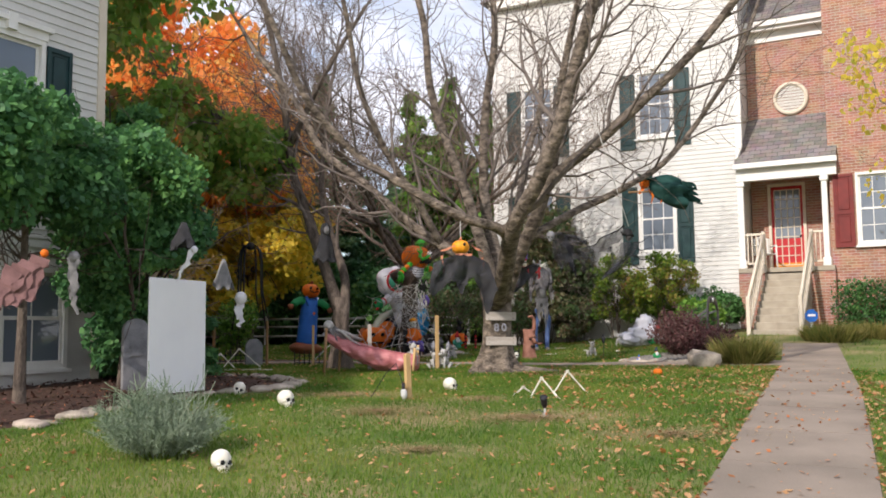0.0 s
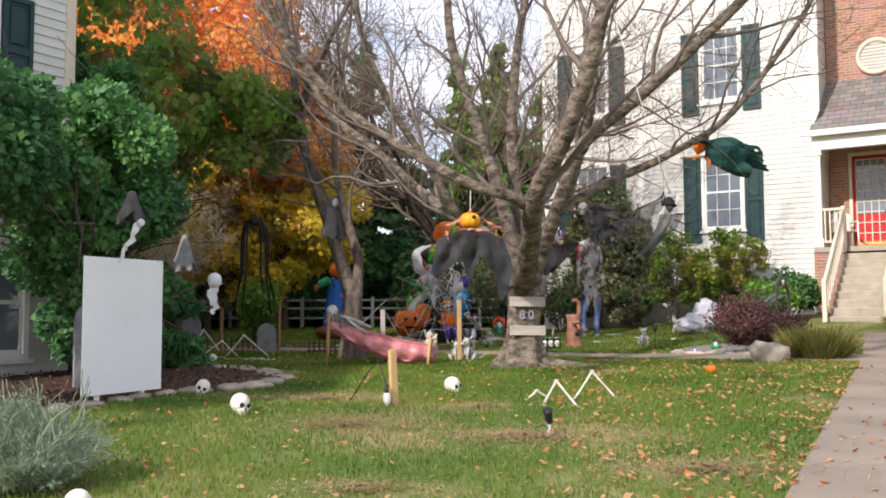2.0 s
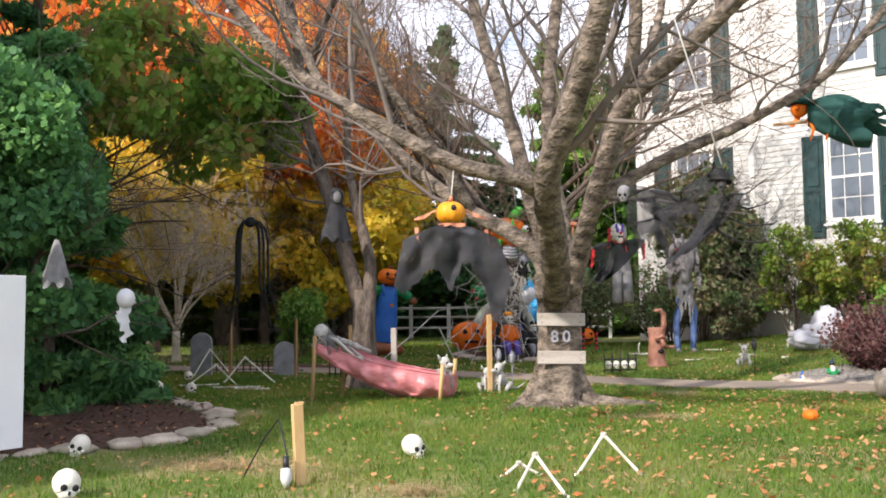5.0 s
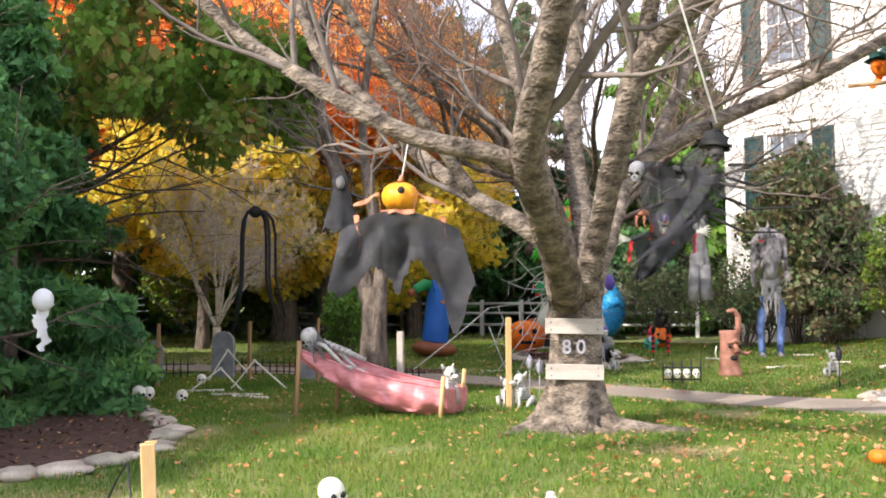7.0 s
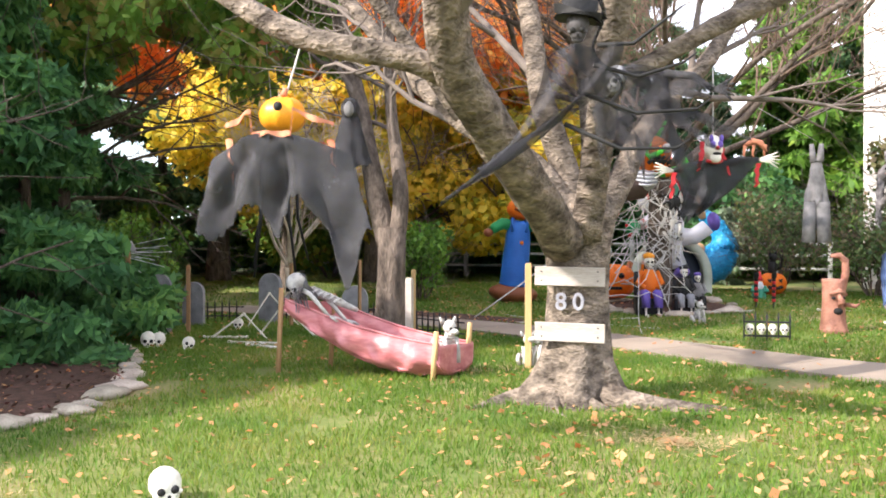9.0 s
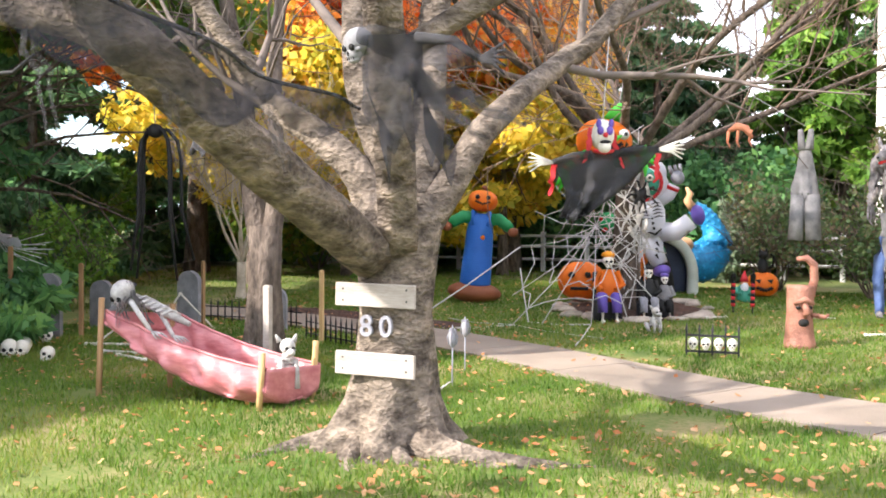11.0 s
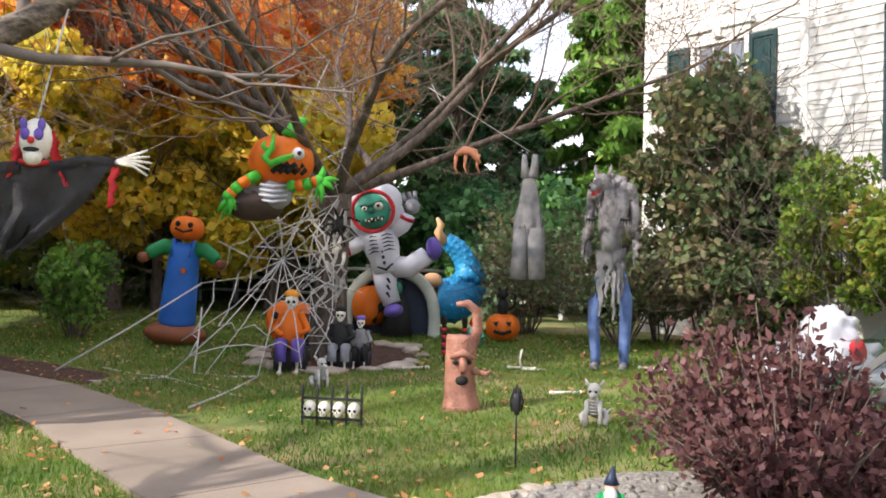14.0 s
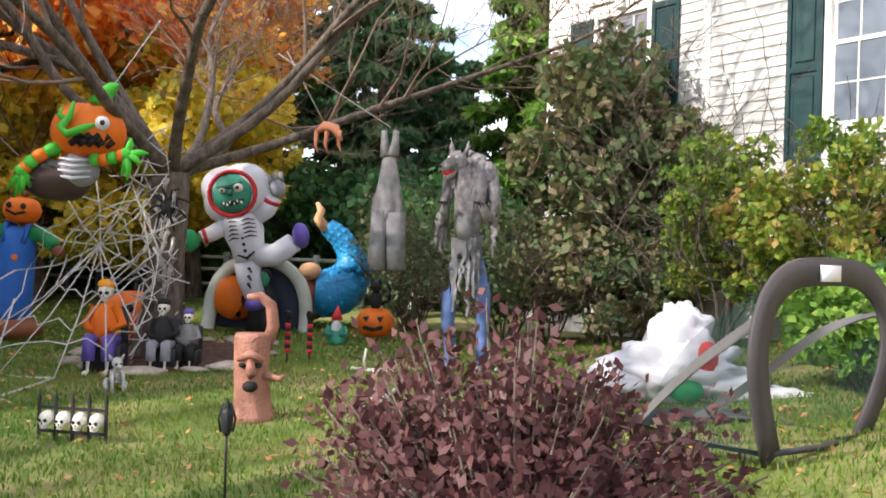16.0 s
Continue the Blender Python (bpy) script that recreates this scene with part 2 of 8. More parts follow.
M["tombstone"] = material("grey_foam_tombstone", (.3, .3, .31), (.17, .17, .18), 7, 0.9, bump=0.4)
M["board"] = material("white_foam_board", (.84, .84, .85), (.78, .78, .8), 2, 0.5, bump=0.04)
M["rope"] = material("white_rope", (.6, .585, .55), (.4, .385, .36), 30, 0.9, bump=0.3)
M["charcoal"] = material("charcoal_nylon_frame", (.07, .065, .065), (.045, .042, .042), 4, 0.6, bump=0.1)
M["lightgrey"] = material("pale_grey_nylon", (.55, .55, .53), (.42, .42, .4), 4, 0.7, bump=0.1)
M["strapgrey"] = material("mid_grey_nylon_strap", (.13, .13, .128), (.09, .09, .088), 6, 0.7, bump=0.1)
M["darkgreen"] = material("dark_green_cloth", (.03, .1, .085), (.015, .055, .05), 7, 0.9, bump=0.4, trans=.15)
M["peach"] = material("peach_scarf_cloth", (.66, .28, .16), (.5, .19, .11), 7, 0.85, bump=0.3)

glass = bpy.data.materials.new("window_glass")
glass.use_nodes = True
gb = glass.node_tree.nodes["Principled BSDF"]
gb.inputs["Base Color"].default_value, gb.inputs["Roughness"].default_value = (.16, .19, .23, 1), 0.04
gb.inputs["Specular IOR Level"].default_value = 0.9
M["glass"] = glass


# ---- mesh helpers ----
class Geo:
    """Collects vertices and faces for one mesh."""

    def __init__(self):
        self.v, self.f, self.mi, self.cur = [], [], [], 0
        self.cuts = []

    def add(self, vs, fs):
        k = len(self.v)
        self.v.extend(tuple(p) for p in vs)
        self.f.extend(tuple(i + k for i in q) for q in fs)
        self.mi.extend([self.cur] * len(fs))
        return self

    def use(self, k):
        self.cur = k
        return self

    def piece(self, name, k=None):
        """From here on the geometry belongs to a new part of this name."""
        self.cuts.append((name, len(self.v), len(self.f)))
        return self if k is None else self.use(k)

    def skirt(self, c, r0, r1, h, folds=7, deep=.18, rag=.25, nu=36, nv=12, flat=.55, seed=0.0, sway=(0, 0)):
        """Hanging cloth: a flattened cone with folds and a torn hem, open below, with an inner face."""
        c = Vector(c)

        def at(u, v, k):
            w = 2 * math.pi * u
            hem = 1 - rag * abs(noise.noise(Vector((math.cos(w) * 2.3 + seed, math.sin(w) * 2.3, seed)))) * v * 1.6
            r = (r0 + (r1 - r0) * v ** .8) * (1 + deep * v * math.sin(folds * w + seed) + .12 * noise.noise(Vector((u * 7, v * 3, seed))) * v) * k
            return c + Vector((r * math.cos(w) + sway[0] * v * v, r * flat * math.sin(w) + sway[1] * v * v, -h * v * hem))
        self.sheet(nu, nv, lambda u, v: at(u, v, 1.0))
        return self.sheet(nu, nv, lambda u, v: at(1 - u, v, .93))

    def rag(self, a, b, w0, w1, rng, n=8, mid=0.0, thick=.012):
        """A torn strip from a to b."""
        a, b = Vector(a), Vector(b)
        s = (b - a).cross(Vector((.3, 1, .2))).normalized()
        pts = [a.lerp(b, i / n) + Vector(rng.normal(size=3)) * mid for i in range(n + 1)]
        for sg in (-1, 1):
            o = (b - a).cross(s).normalized() * thick * sg
            self.sheet(2, n, lambda u, v: pts[round(v * n)] + o + s * ((u - .5) * (w0 + (w1 - w0) * v) * (1 + .3 * math.sin(v * 17 + u)) * sg))
        return self

    def box(self, c, s, m=None, bev=0.0):
        """A box, its edges taken off by bev."""
        bm = bmesh.new()
        bmesh.ops.create_cube(bm, size=1, matrix=Matrix.Diagonal((*s, 1)))
        if bev:
            bmesh.ops.bevel(bm, geom=bm.edges[:], offset=bev, segments=1, affect="EDGES")
        t = Matrix.Translation(c)
        t = t @ m if m else t
        bm.verts.index_update()
        self.add([t @ w.co for w in bm.verts], [[w.index for w in q.verts] for q in bm.faces])
        bm.free()
        return self

    def tube(self, pts, rad, seg=8, cap=True, wob=0.0):
        """A round tube along pts with a radius (or radii)."""
        pts = [Vector(p) for p in pts]
        n = len(pts)
        rad = [rad] * n if isinstance(rad, (int, float)) else list(rad)
        vs, fs, up = [], [], Vector((0.31, 0.17, 0.93))
        for i, p in enumerate(pts):
            d = (pts[min(i + 1, n - 1)] - pts[max(i - 1, 0)]).normalized()
            a = d.cross(up)
            if a.length < 1e-3:
                a = d.cross(Vector((1, 0, 0)))
            a.normalize()
            b = d.cross(a)
            for j in range(seg):
                w = 2 * math.pi * j / seg
                r = rad[i] * (1 + (wob * noise.noise(Vector((math.cos(w) * 2, math.sin(w) * 2, p.length * 3))) if wob else 0))
                vs.append(p + a * (r * math.cos(w)) + b * (r * math.sin(w)))
        for i in range(n - 1):
            for j in range(seg):
                k = (j + 1) % seg
                fs.append((i * seg + j, i * seg + k, (i + 1) * seg + k, (i + 1) * seg + j))
        if cap:
            fs.append(tuple(range(seg))[::-1])
            fs.append(tuple((n - 1) * seg + j for j in range(seg)))
        return self.add(vs, fs)

    def ball(self, c, r, m=None, seg=16, rings=10, fn=None):
        """An ellipsoid with radii r; fn may push a unit point out."""
        r = (r, r, r) if isinstance(r, (int, float)) else r
        vs, fs = [], []
        for i in range(rings + 1):
            th = math.pi * i / rings
            for j in range(seg):
                ph = 2 * math.pi * j / seg
                u = Vector((math.sin(th) * math.cos(ph), math.sin(th) * math.sin(ph), math.cos(th)))
                k = fn(u) if fn else 1.0
                p = Vector((u.x * r[0] * k, u.y * r[1] * k, u.z * r[2] * k))
                vs.append((m @ p if m else p) + Vector(c))
        for i in range(rings):
            for j in range(seg):
                k = (j + 1) % seg
                fs.append((i * seg + j, (i + 1) * seg + j, (i + 1) * seg + k, i * seg + k))
        return self.add(vs, fs)

    def sheet(self, nu, nv, fn, closed=False):
        """A grid surface: fn(u, v) gives a point."""
        vs = [fn(i / nu, j / nv) for j in range(nv + 1) for i in range(nu + 1)]
        fs = [(j * (nu + 1) + i, j * (nu + 1) + i + 1, (j + 1) * (nu + 1) + i + 1, (j + 1) * (nu + 1) + i) for j in range(nv) for i in range(nu)]
        return self.add(vs, fs)

    def mesh(self, name, mat, smooth=True):
        me = bpy.data.meshes.new(name)
        me.from_pydata(self.v, [], self.f)
        for q in mat if isinstance(mat, (list, tuple)) else [mat]:
            me.materials.append(q)
        if any(self.mi):
            me.polygons.foreach_set("material_index", self.mi)
        if smooth:
            me.polygons.foreach_set("use_smooth", [True] * len(me.polygons))
        me.update()
        return me


def part(name, geo, mat, parent=None, label="", smooth=True, m=None):
    """Links geo as one mesh object under a thing or part."""
    ob = new(name, geo.mesh(name, mat, smooth))
    if parent:
        ob.parent = parent
    if m:
        ob.matrix_basis = m
    if label:
        ob["label"] = label
    return ob


def thing(name, at, label, category, group="", rz=0.0):
    """An Empty at the base of a thing; its parts hang under it."""
    ob = new(name)
    ob.empty_display_size = 0.1
    ob.matrix_basis = pose(*at, 0, 0, rz)
    return tagged(ob, label, category, group)


def thick(ob, t, offset=0.0):
    md = ob.modifiers.new("thickness", "SOLIDIFY")
    md.thickness, md.offset = t, offset
    return ob


def figure(name, geo, mats, at, label, category, group="", rz=0.0, smooth=True):
    """A thing that is one mesh with several materials."""
    ob = part(name, geo, mats, None, "", smooth)
    ob.matrix_basis = pose(*at, 0, 0, rz)
    return tagged(ob, label, category, group)


def assembly(name, geo, mats, at, label, category, group="", rz=0.0, smooth=True):
    """A thing whose marked pieces become parts of their own."""
    top = thing(name, at, label, category, group, rz)
    ends = geo.cuts[1:] + [("", len(geo.v), len(geo.f))]
    for (what, v0, f0), (_, v1, f1) in zip(geo.cuts, ends):
        sub = Geo()
        used = sorted(set(geo.mi[f0:f1]))
        sub.v = geo.v[v0:v1]
        sub.f = [tuple(i - v0 for i in q) for q in geo.f[f0:f1]]
        sub.mi = [used.index(k) for k in geo.mi[f0:f1]]
        part(what, sub, [mats[k] for k in used], top, "", smooth)
    return top


def quads(name, mat, P, A, B, parent=None, fold=0.0):
    """Many loose leaves at P with half axes A, B (numpy n x 3): one mesh of four-cornered, slightly pointed leaves."""
    n = len(P)
    v = np.empty((n, 4, 3))
    v[:, 0], v[:, 1], v[:, 2], v[:, 3] = P - A, P + B * 0.55 - A * 0.15, P + A, P - B * 0.55 - A * 0.15
    me = bpy.data.meshes.new(name)
    me.vertices.add(n * 4)
    me.vertices.foreach_set("co", v.reshape(-1))
    me.loops.add(n * 4)
    me.loops.foreach_set("vertex_index", np.arange(n * 4))
    me.polygons.add(n)
    me.polygons.foreach_set("loop_start", np.arange(0, n * 4, 4))
    me.polygons.foreach_set("loop_total", np.full(n, 4))
    me.materials.append(mat)
    me.update(calc_edges=True)
    ob = new(name, me)
    if parent:
        ob.parent = parent
    return ob


def unit(n, rng):
    d = rng.normal(size=(n, 3))
    return d / np.linalg.norm(d, axis=1)[:, None]


def leaves(name, mat, blobs, count, size, rng, parent=None, droop=0.3, shell=0.4, long=1.5):
    """Leaves in clumps: blobs are (centre, radii); most leaves lie near the blobs' skin."""
    C = np.array([b[0] for b in blobs], float)
    Rr = np.array([b[1] if hasattr(b[1], "__len__") else (b[1],) * 3 for b in blobs], float)
    w = Rr.prod(axis=1) ** (2 / 3)
    idx = rng.choice(len(blobs), count, p=w / w.sum())
    d = unit(count, rng)
    rad = np.where(rng.random(count) < shell, 0.82 + 0.25 * rng.random(count), rng.random(count) ** 0.5)
    P = C[idx] + d * Rr[idx] * rad[:, None]
    a = unit(count, rng) + d * 0.7 + np.array([0, 0, -droop])
    a /= np.linalg.norm(a, axis=1)[:, None]
    b = np.cross(a, unit(count, rng))
    b /= np.linalg.norm(b, axis=1)[:, None] + 1e-9
    s = size * (0.6 + 0.8 * rng.random(count))[:, None]
    return quads(name, mat, P, a * s * long * 0.5, b * s, parent)


def clumps(centre, radii, n, r, rng, flat=1.0, low=-1.0):
    """n clump centres in an ellipsoid, uneven towards its skin."""
    out = []
    while len(out) < n:
        d = unit(1, rng)[0]
        if d[2] < low:
            continue
        k = 0.35 + 0.65 * rng.random() ** 0.5
        c = np.array(centre) + d * np.array(radii) * k
        q = r * (0.6 + 0.8 * rng.random())
        out.append((c, (q, q, q * flat)))
    return out


def grow(geo, start, way, length, rad, depth, rng, up=0.15, kids=4, seg=6, shrink=0.62, spread=0.8, tips=None, wander=0.18, minr=0.004):
    """A bare branch with its own branches, as tubes."""
    n = 5 if depth > 1 else 4
    p, d = Vector(start), Vector(way).normalized()
    pts, rads = [p.copy()], [rad]
    for i in range(n):
        d = (d + Vector(rng.normal(size=3)) * wander + Vector((0, 0, up * 0.35))).normalized()
        p = p + d * (length / n)
        pts.append(p.copy())
        rads.append(max(minr, rad * (1 - 0.72 * (i + 1) / n)))
    geo.tube(pts, rads, seg if rad > 0.03 else (4 if rad > 0.012 else 3), cap=False)
    if tips is not None and depth <= 1:
        tips.append(pts[-1])
    if depth <= 0:
        return
    for k in range(kids):
        f = 0.25 + 0.75 * (k + rng.random()) / kids
        i = min(n - 1, int(f * n))
        q = pts[i].lerp(pts[i + 1], f * n - i)
        side = Vector(rng.normal(size=3))
        side = (side - side.project(d)).normalized()
        dd = (pts[i + 1] - pts[i]).normalized()
        grow(geo, q, dd * (1 - spread * 0.45) + side * spread, length * shrink * (0.7 + 0.5 * rng.random()), max(minr, rads[i] * 0.6), depth - 1, rng, up, kids, seg, shrink, spread, tips, wander, minr)


def step01(a, b, x):
    t = min(1.0, max(0.0, (x - a) / (b - a)))
    return t * t * (3 - 2 * t)


GY = [-60, -30, 0, 7, 10.5, 14, 20, 22, 24.5, 30, 60, 400]
GZ = [-.7, -.6, 0, .5, .73, .84, .88, .94, 1.08, 1.15, 1.0, 1.0]


def ground_z(x, y):
    """Height of the lawn: it climbs from the street towards the house."""
    return float(np.interp(y, GY, GZ)) + 0.45 * step01(14.5, 22, y) * step01(2, 8, x) * (1 - step01(40, 60, y))


def on(x, y, dz=0.0):
    return (x, y, ground_z(x, y) + dz)


def see_through(m, amount):
    """Open weave: part of the light passes straight through the cloth."""
    n, l = m.node_tree.nodes, m.node_tree.links
    out = n["Material Output"]
    src = out.inputs["Surface"].links[0].from_socket
    tr, mx = n.new("ShaderNodeBsdfTransparent"), n.new("ShaderNodeMixShader")
    mx.inputs[0].default_value = amount
    l.new(src, mx.inputs[1])
    l.new(tr.outputs[0], mx.inputs[2])
    l.new(mx.outputs[0], out.inputs["Surface"])


see_through(M["blackcloth"], .22)
M["gauze"] = material("thin_black_gauze", (.05, .05, .056), (.022, .022, .026), 9, 0.95, bump=0.5, fine=160)
see_through(M["gauze"], .6)

# ---- the ground, walks and beds ----
def ground_sheet():
    geo = Geo()
    xs = [-600, -200, -80, -40] + list(np.arange(-24, 24.1, 0.5)) + [40, 80, 200, 600]
    ys = [-600, -200, -60, -20] + list(np.arange(-8, 40.1, 0.5)) + [60, 100, 250, 700]
    vs, fs = [], []
    for y in ys:
        for x in xs:
            vs.append((x, y, ground_z(x, y) + 0.012 * noise.noise(Vector((x * 1.3, y * 1.3, 0)))))
    n = len(xs)
    for j in range(len(ys) - 1):
        for i in range(n - 1):
            fs.append((j * n + i, j * n + i + 1, (j + 1) * n + i + 1, (j + 1) * n + i))
    geo.add(vs, fs)
    return tagged(part("ground", geo, M["lawn"]), "patchy green lawn with bare straw-coloured spots", "lawn", kind="structure")


ground_sheet()

WALK = [(-2.6, -4.0), (-.85, 0.25), (1.65, 6.06), (2.62, 8.3), (4.0, 11.55), (6.0, 16.5), (7.15, 19.55)]     # left edge of the main walk
PATH = [(6.2, 16.05), (4.3, 16.85), (1.9, 17.75), (-.3, 18.85), (-2.2, 19.6), (-4.6, 20.0), (-7.5, 20.3)]       # middle line of the side path


def ribbon(geo, mid, width, lift, depth, joint=1.5):
    """Concrete slabs along a line, with open joints."""
    pts = [Vector((x, y, 0)) for x, y in mid]
    dist = [0]
    for a, b in zip(pts, pts[1:]):
        dist.append(dist[-1] + (b - a).length)

    def place(s):
        for i in range(len(pts) - 1):
            if s <= dist[i + 1] or i == len(pts) - 2:
                f = (s - dist[i]) / (dist[i + 1] - dist[i])
                d = (pts[i + 1] - pts[i]).normalized()
                j = min(i + 1, len(pts) - 2)
                e = (pts[j + 1] - pts[j]).normalized()
                return pts[i].lerp(pts[i + 1], f), d.lerp(e, max(0, f - .5)).normalized()
    slabs, s = [], 0.0
    while s < dist[-1] - 0.1:
        e = min(s + joint, dist[-1])
        g2 = Geo()
        vs = []
        for k in range(5):
            p, d = place(s + 0.006 + (e - s - 0.012) * k / 4)
            nrm = Vector((d.y, -d.x, 0))
            for w in (-width / 2, width / 2):
                q = p + nrm * w
                for dz in (lift, lift - depth):
                    vs.append((q.x, q.y, ground_z(q.x, q.y) + dz))
        fs = []
        for k in range(4):
            a = k * 4
            fs += [(a, a + 2, a + 6, a + 4), (a + 1, a + 5, a + 7, a + 3), (a, a + 4, a + 5, a + 1), (a + 2, a + 3, a + 7, a + 6)]
        fs += [(0, 1, 3, 2), (16, 18, 19, 17)]
        g2.add(vs, fs)
        slabs.append(g2)
        s = e
    return slabs


def walkway(name, mid, width, label):
    top = thing(name, (0, 0, 0), label, "walkway")
    top["kind"] = "structure"
    for g2 in ribbon(None, mid, width, 0.03, 0.12):
        part("slab", g2, M["concrete"], top, smooth=False)


walkway("pavement", [(x + 0.5, y - 0.2) for x, y in WALK], 1.06, "pale worn concrete front walk with scattered dry leaves")
walkway("pavement", PATH, 1.02, "narrow concrete side path curving across the lawn")


def bed(name, outline, mat, label, lift=0.035):
    """A mounded bed of loose material inside an outline."""
    geo = Geo()
    c = Vector((sum(p[0] for p in outline) / len(outline), sum(p[1] for p in outline) / len(outline), 0))
    ring, n = [], 64
    L = len(outline)
    for i in range(n):
        f = i / n * L
        a, b = outline[int(f) % L], outline[(int(f) + 1) % L]
        ring.append(Vector((a[0] + (b[0] - a[0]) * (f % 1), a[1] + (b[1] - a[1]) * (f % 1), 0)))
    rows = 14
    vs = []
    for j in range(rows + 1):
        k = 1 - j / rows
        for p in ring:
            q = c.lerp(p, k)
            z = ground_z(q.x, q.y) + lift * min(1, j / 2) - (0.03 if j == 0 else 0) + 0.03 * noise.noise(q * 5)
            vs.append((q.x, q.y, z))
    fs = [(j * n + i, j * n + (i + 1) % n, (j + 1) * n + (i + 1) % n, (j + 1) * n + i) for j in range(rows) for i in range(n)]
    geo.add(vs, fs)
    return tagged(part(name, geo, mat), label, "garden bed", kind="structure")


BED_L = [(-2.15, 12.0), (-2.0, 12.9), (-2.55, 13.9), (-4.0, 15.2), (-6.0, 16.3), (-9.5, 16.5), (-9.5, 10.0), (-5.5, 7.2), (-4.05, 8.9), (-3.6, 9.9), (-3.0, 11.4)]
BED_R = [(3.45, 17.75), (4.4, 17.15), (5.3, 17.1), (5.75, 18.0), (5.5, 19.0), (4.6, 19.35), (3.9, 18.95), (3.6, 18.5)]
BED_T = [(-1.9, 23.0), (-1.4, 22.2), (-.3, 22.0), (.3, 22.6), (.2, 23.5), (-.6, 24.2), (-1.6, 23.9)]
BED_P = [(-3.3, 20.25), (-1.9, 20.2), (-2.1, 20.75), (-3.6, 21.1), (-5.6, 21.3), (-6.3, 20.8)]
bed("mulch_bed", BED_L, M["mulch"], "dark bark mulch bed edged with pale stones under the evergreen shrubs")
bed("gravel_bed", BED_R, M["gravel"], "stony grey bed with a plum shrub beside the walk", 0.05)
prr = np.random.default_rng(3)
geo = Geo()
for k in range(420):
    x, y = 3.5 + 2.2 * prr.random(), 17.1 + 2.2 * prr.random()
    if abs(x - 4.6) / 1.05 + abs(y - 18.2) / 1.15 < 1.05:
        r = .015 + .03 * prr.random() ** 2
        geo.ball((x, y, ground_z(x, y) + .05), (r * 1.4, r, r * .7), Matrix.Rotation(prr.random() * 3, 4, "Z"), 7, 4)
tagged(part("pebble_scatter", geo, M["gravel"]), "loose grey pebbles in the stony bed", "pebbles", kind="stuff")
bed("mulch_bed", BED_T, M["mulch"], "ring of dark mulch around the web-hung tree", 0.03)
bed("mulch_bed", BED_P, M["mulch"], "strip of dark mulch along the side path", 0.02)


def boulder(x, y, r, rng, name="edging_stone", label="pale weathered edging stone bordering the garden bed", group="edging stones"):
    geo = Geo()
    off = Vector(rng.random(3) * 50)
    geo.ball((0, 0, r[2] * 0.45), r, seg=10, rings=6, fn=lambda u: 1 + 0.42 * noise.noise(u * 1.9 + off))
    ob = part(name, geo, M["stone"])
    ob.matrix_basis = pose(*on(x, y), 0, 0, rng.random() * 360)
    return tagged(ob, label, "stone", group)


srng = np.random.default_rng(5)


def edge_line(pts, gap, size):
    for a, b in zip(pts, pts[1:]):
        L = math.hypot(b[0] - a[0], b[1] - a[1])
        k = max(1, round(L / gap))
        for i in range(k):
            f = (i + 0.5 * srng.random()) / k
            s = size * (0.75 + 0.6 * srng.random())
            boulder(a[0] + (b[0] - a[0]) * f, a[1] + (b[1] - a[1]) * f, (s * (1.2 + .9 * srng.random()), s * 0.95, s * 0.42), srng)


edge_line([(-4.05, 8.9), (-3.6, 9.9), (-3.0, 11.4), (-2.15, 12.0), (-2.0, 12.9), (-2.55, 13.9), (-4.0, 15.2), (-6.0, 16.3)], 0.3, 0.11)
edge_line([(3.6, 18.5), (3.45, 17.75), (4.6, 17.1), (5.3, 17.0)], 0.27, 0.1)
edge_line(BED_T + BED_T[:1], 0.42, 0.11)
boulder(4.45, 15.9, (.3, .24, .22), srng, "boulder", "rounded grey garden boulder beside the straw grass", "")

# ---- the white house ----
HC, HD, HN = Vector((1.63, 28.37, 0)), Vector((.879, -.477, 0)).normalized(), Vector((-.477, -.879, 0)).normalized()


def hp(s, o, z):
    """A place on the house front: s along it, o out of it, z up."""
    return HC + HD * s + HN * o + Vector((0, 0, z))


HM = Matrix((( HD.x, -HN.x, 0, 0), (HD.y, -HN.y, 0, 0), (0, 0, 1, 0), (0, 0, 0, 1)))


def hbox(geo, s0, s1, o0, o1, z0, z1, bev=0.0):
    return geo.box(hp((s0 + s1) / 2, (o0 + o1) / 2, (z0 + z1) / 2), (abs(s1 - s0), abs(o1 - o0), z1 - z0), HM, bev)


def lap_siding(name, wall, s0, s1, z0, z1, holes, place, course=0.125):
    """Overlapping boards as real wedges, cut round the openings; each board a part of the wall."""
    z = z0
    while z < z1 - 0.01:
        top = min(z + course, z1)
        spans = [(s0, s1)]
        for a, b, c, d in holes:
            if c < top - 0.02 and d > z + 0.02:
                spans = [q for p in spans for q in ((p[0], min(p[1], a)), (max(p[0], b), p[1])) if q[1] - q[0] > 0.02]
        for a, b in spans:
            g2 = Geo()
            v = [place(a, 0.0, z), place(a, 0.022, z), place(a, 0.004, top + 0.012), place(a, 0.0, top + 0.012),
                 place(b, 0.0, z), place(b, 0.022, z), place(b, 0.004, top + 0.012), place(b, 0.0, top + 0.012)]
            g2.add(v, [(0, 1, 2, 3), (4, 7, 6, 5), (1, 5, 6, 2), (0, 4, 5, 1), (3, 2, 6, 7)])
            part(name, g2, M["siding"], wall, smooth=False)
        z = top


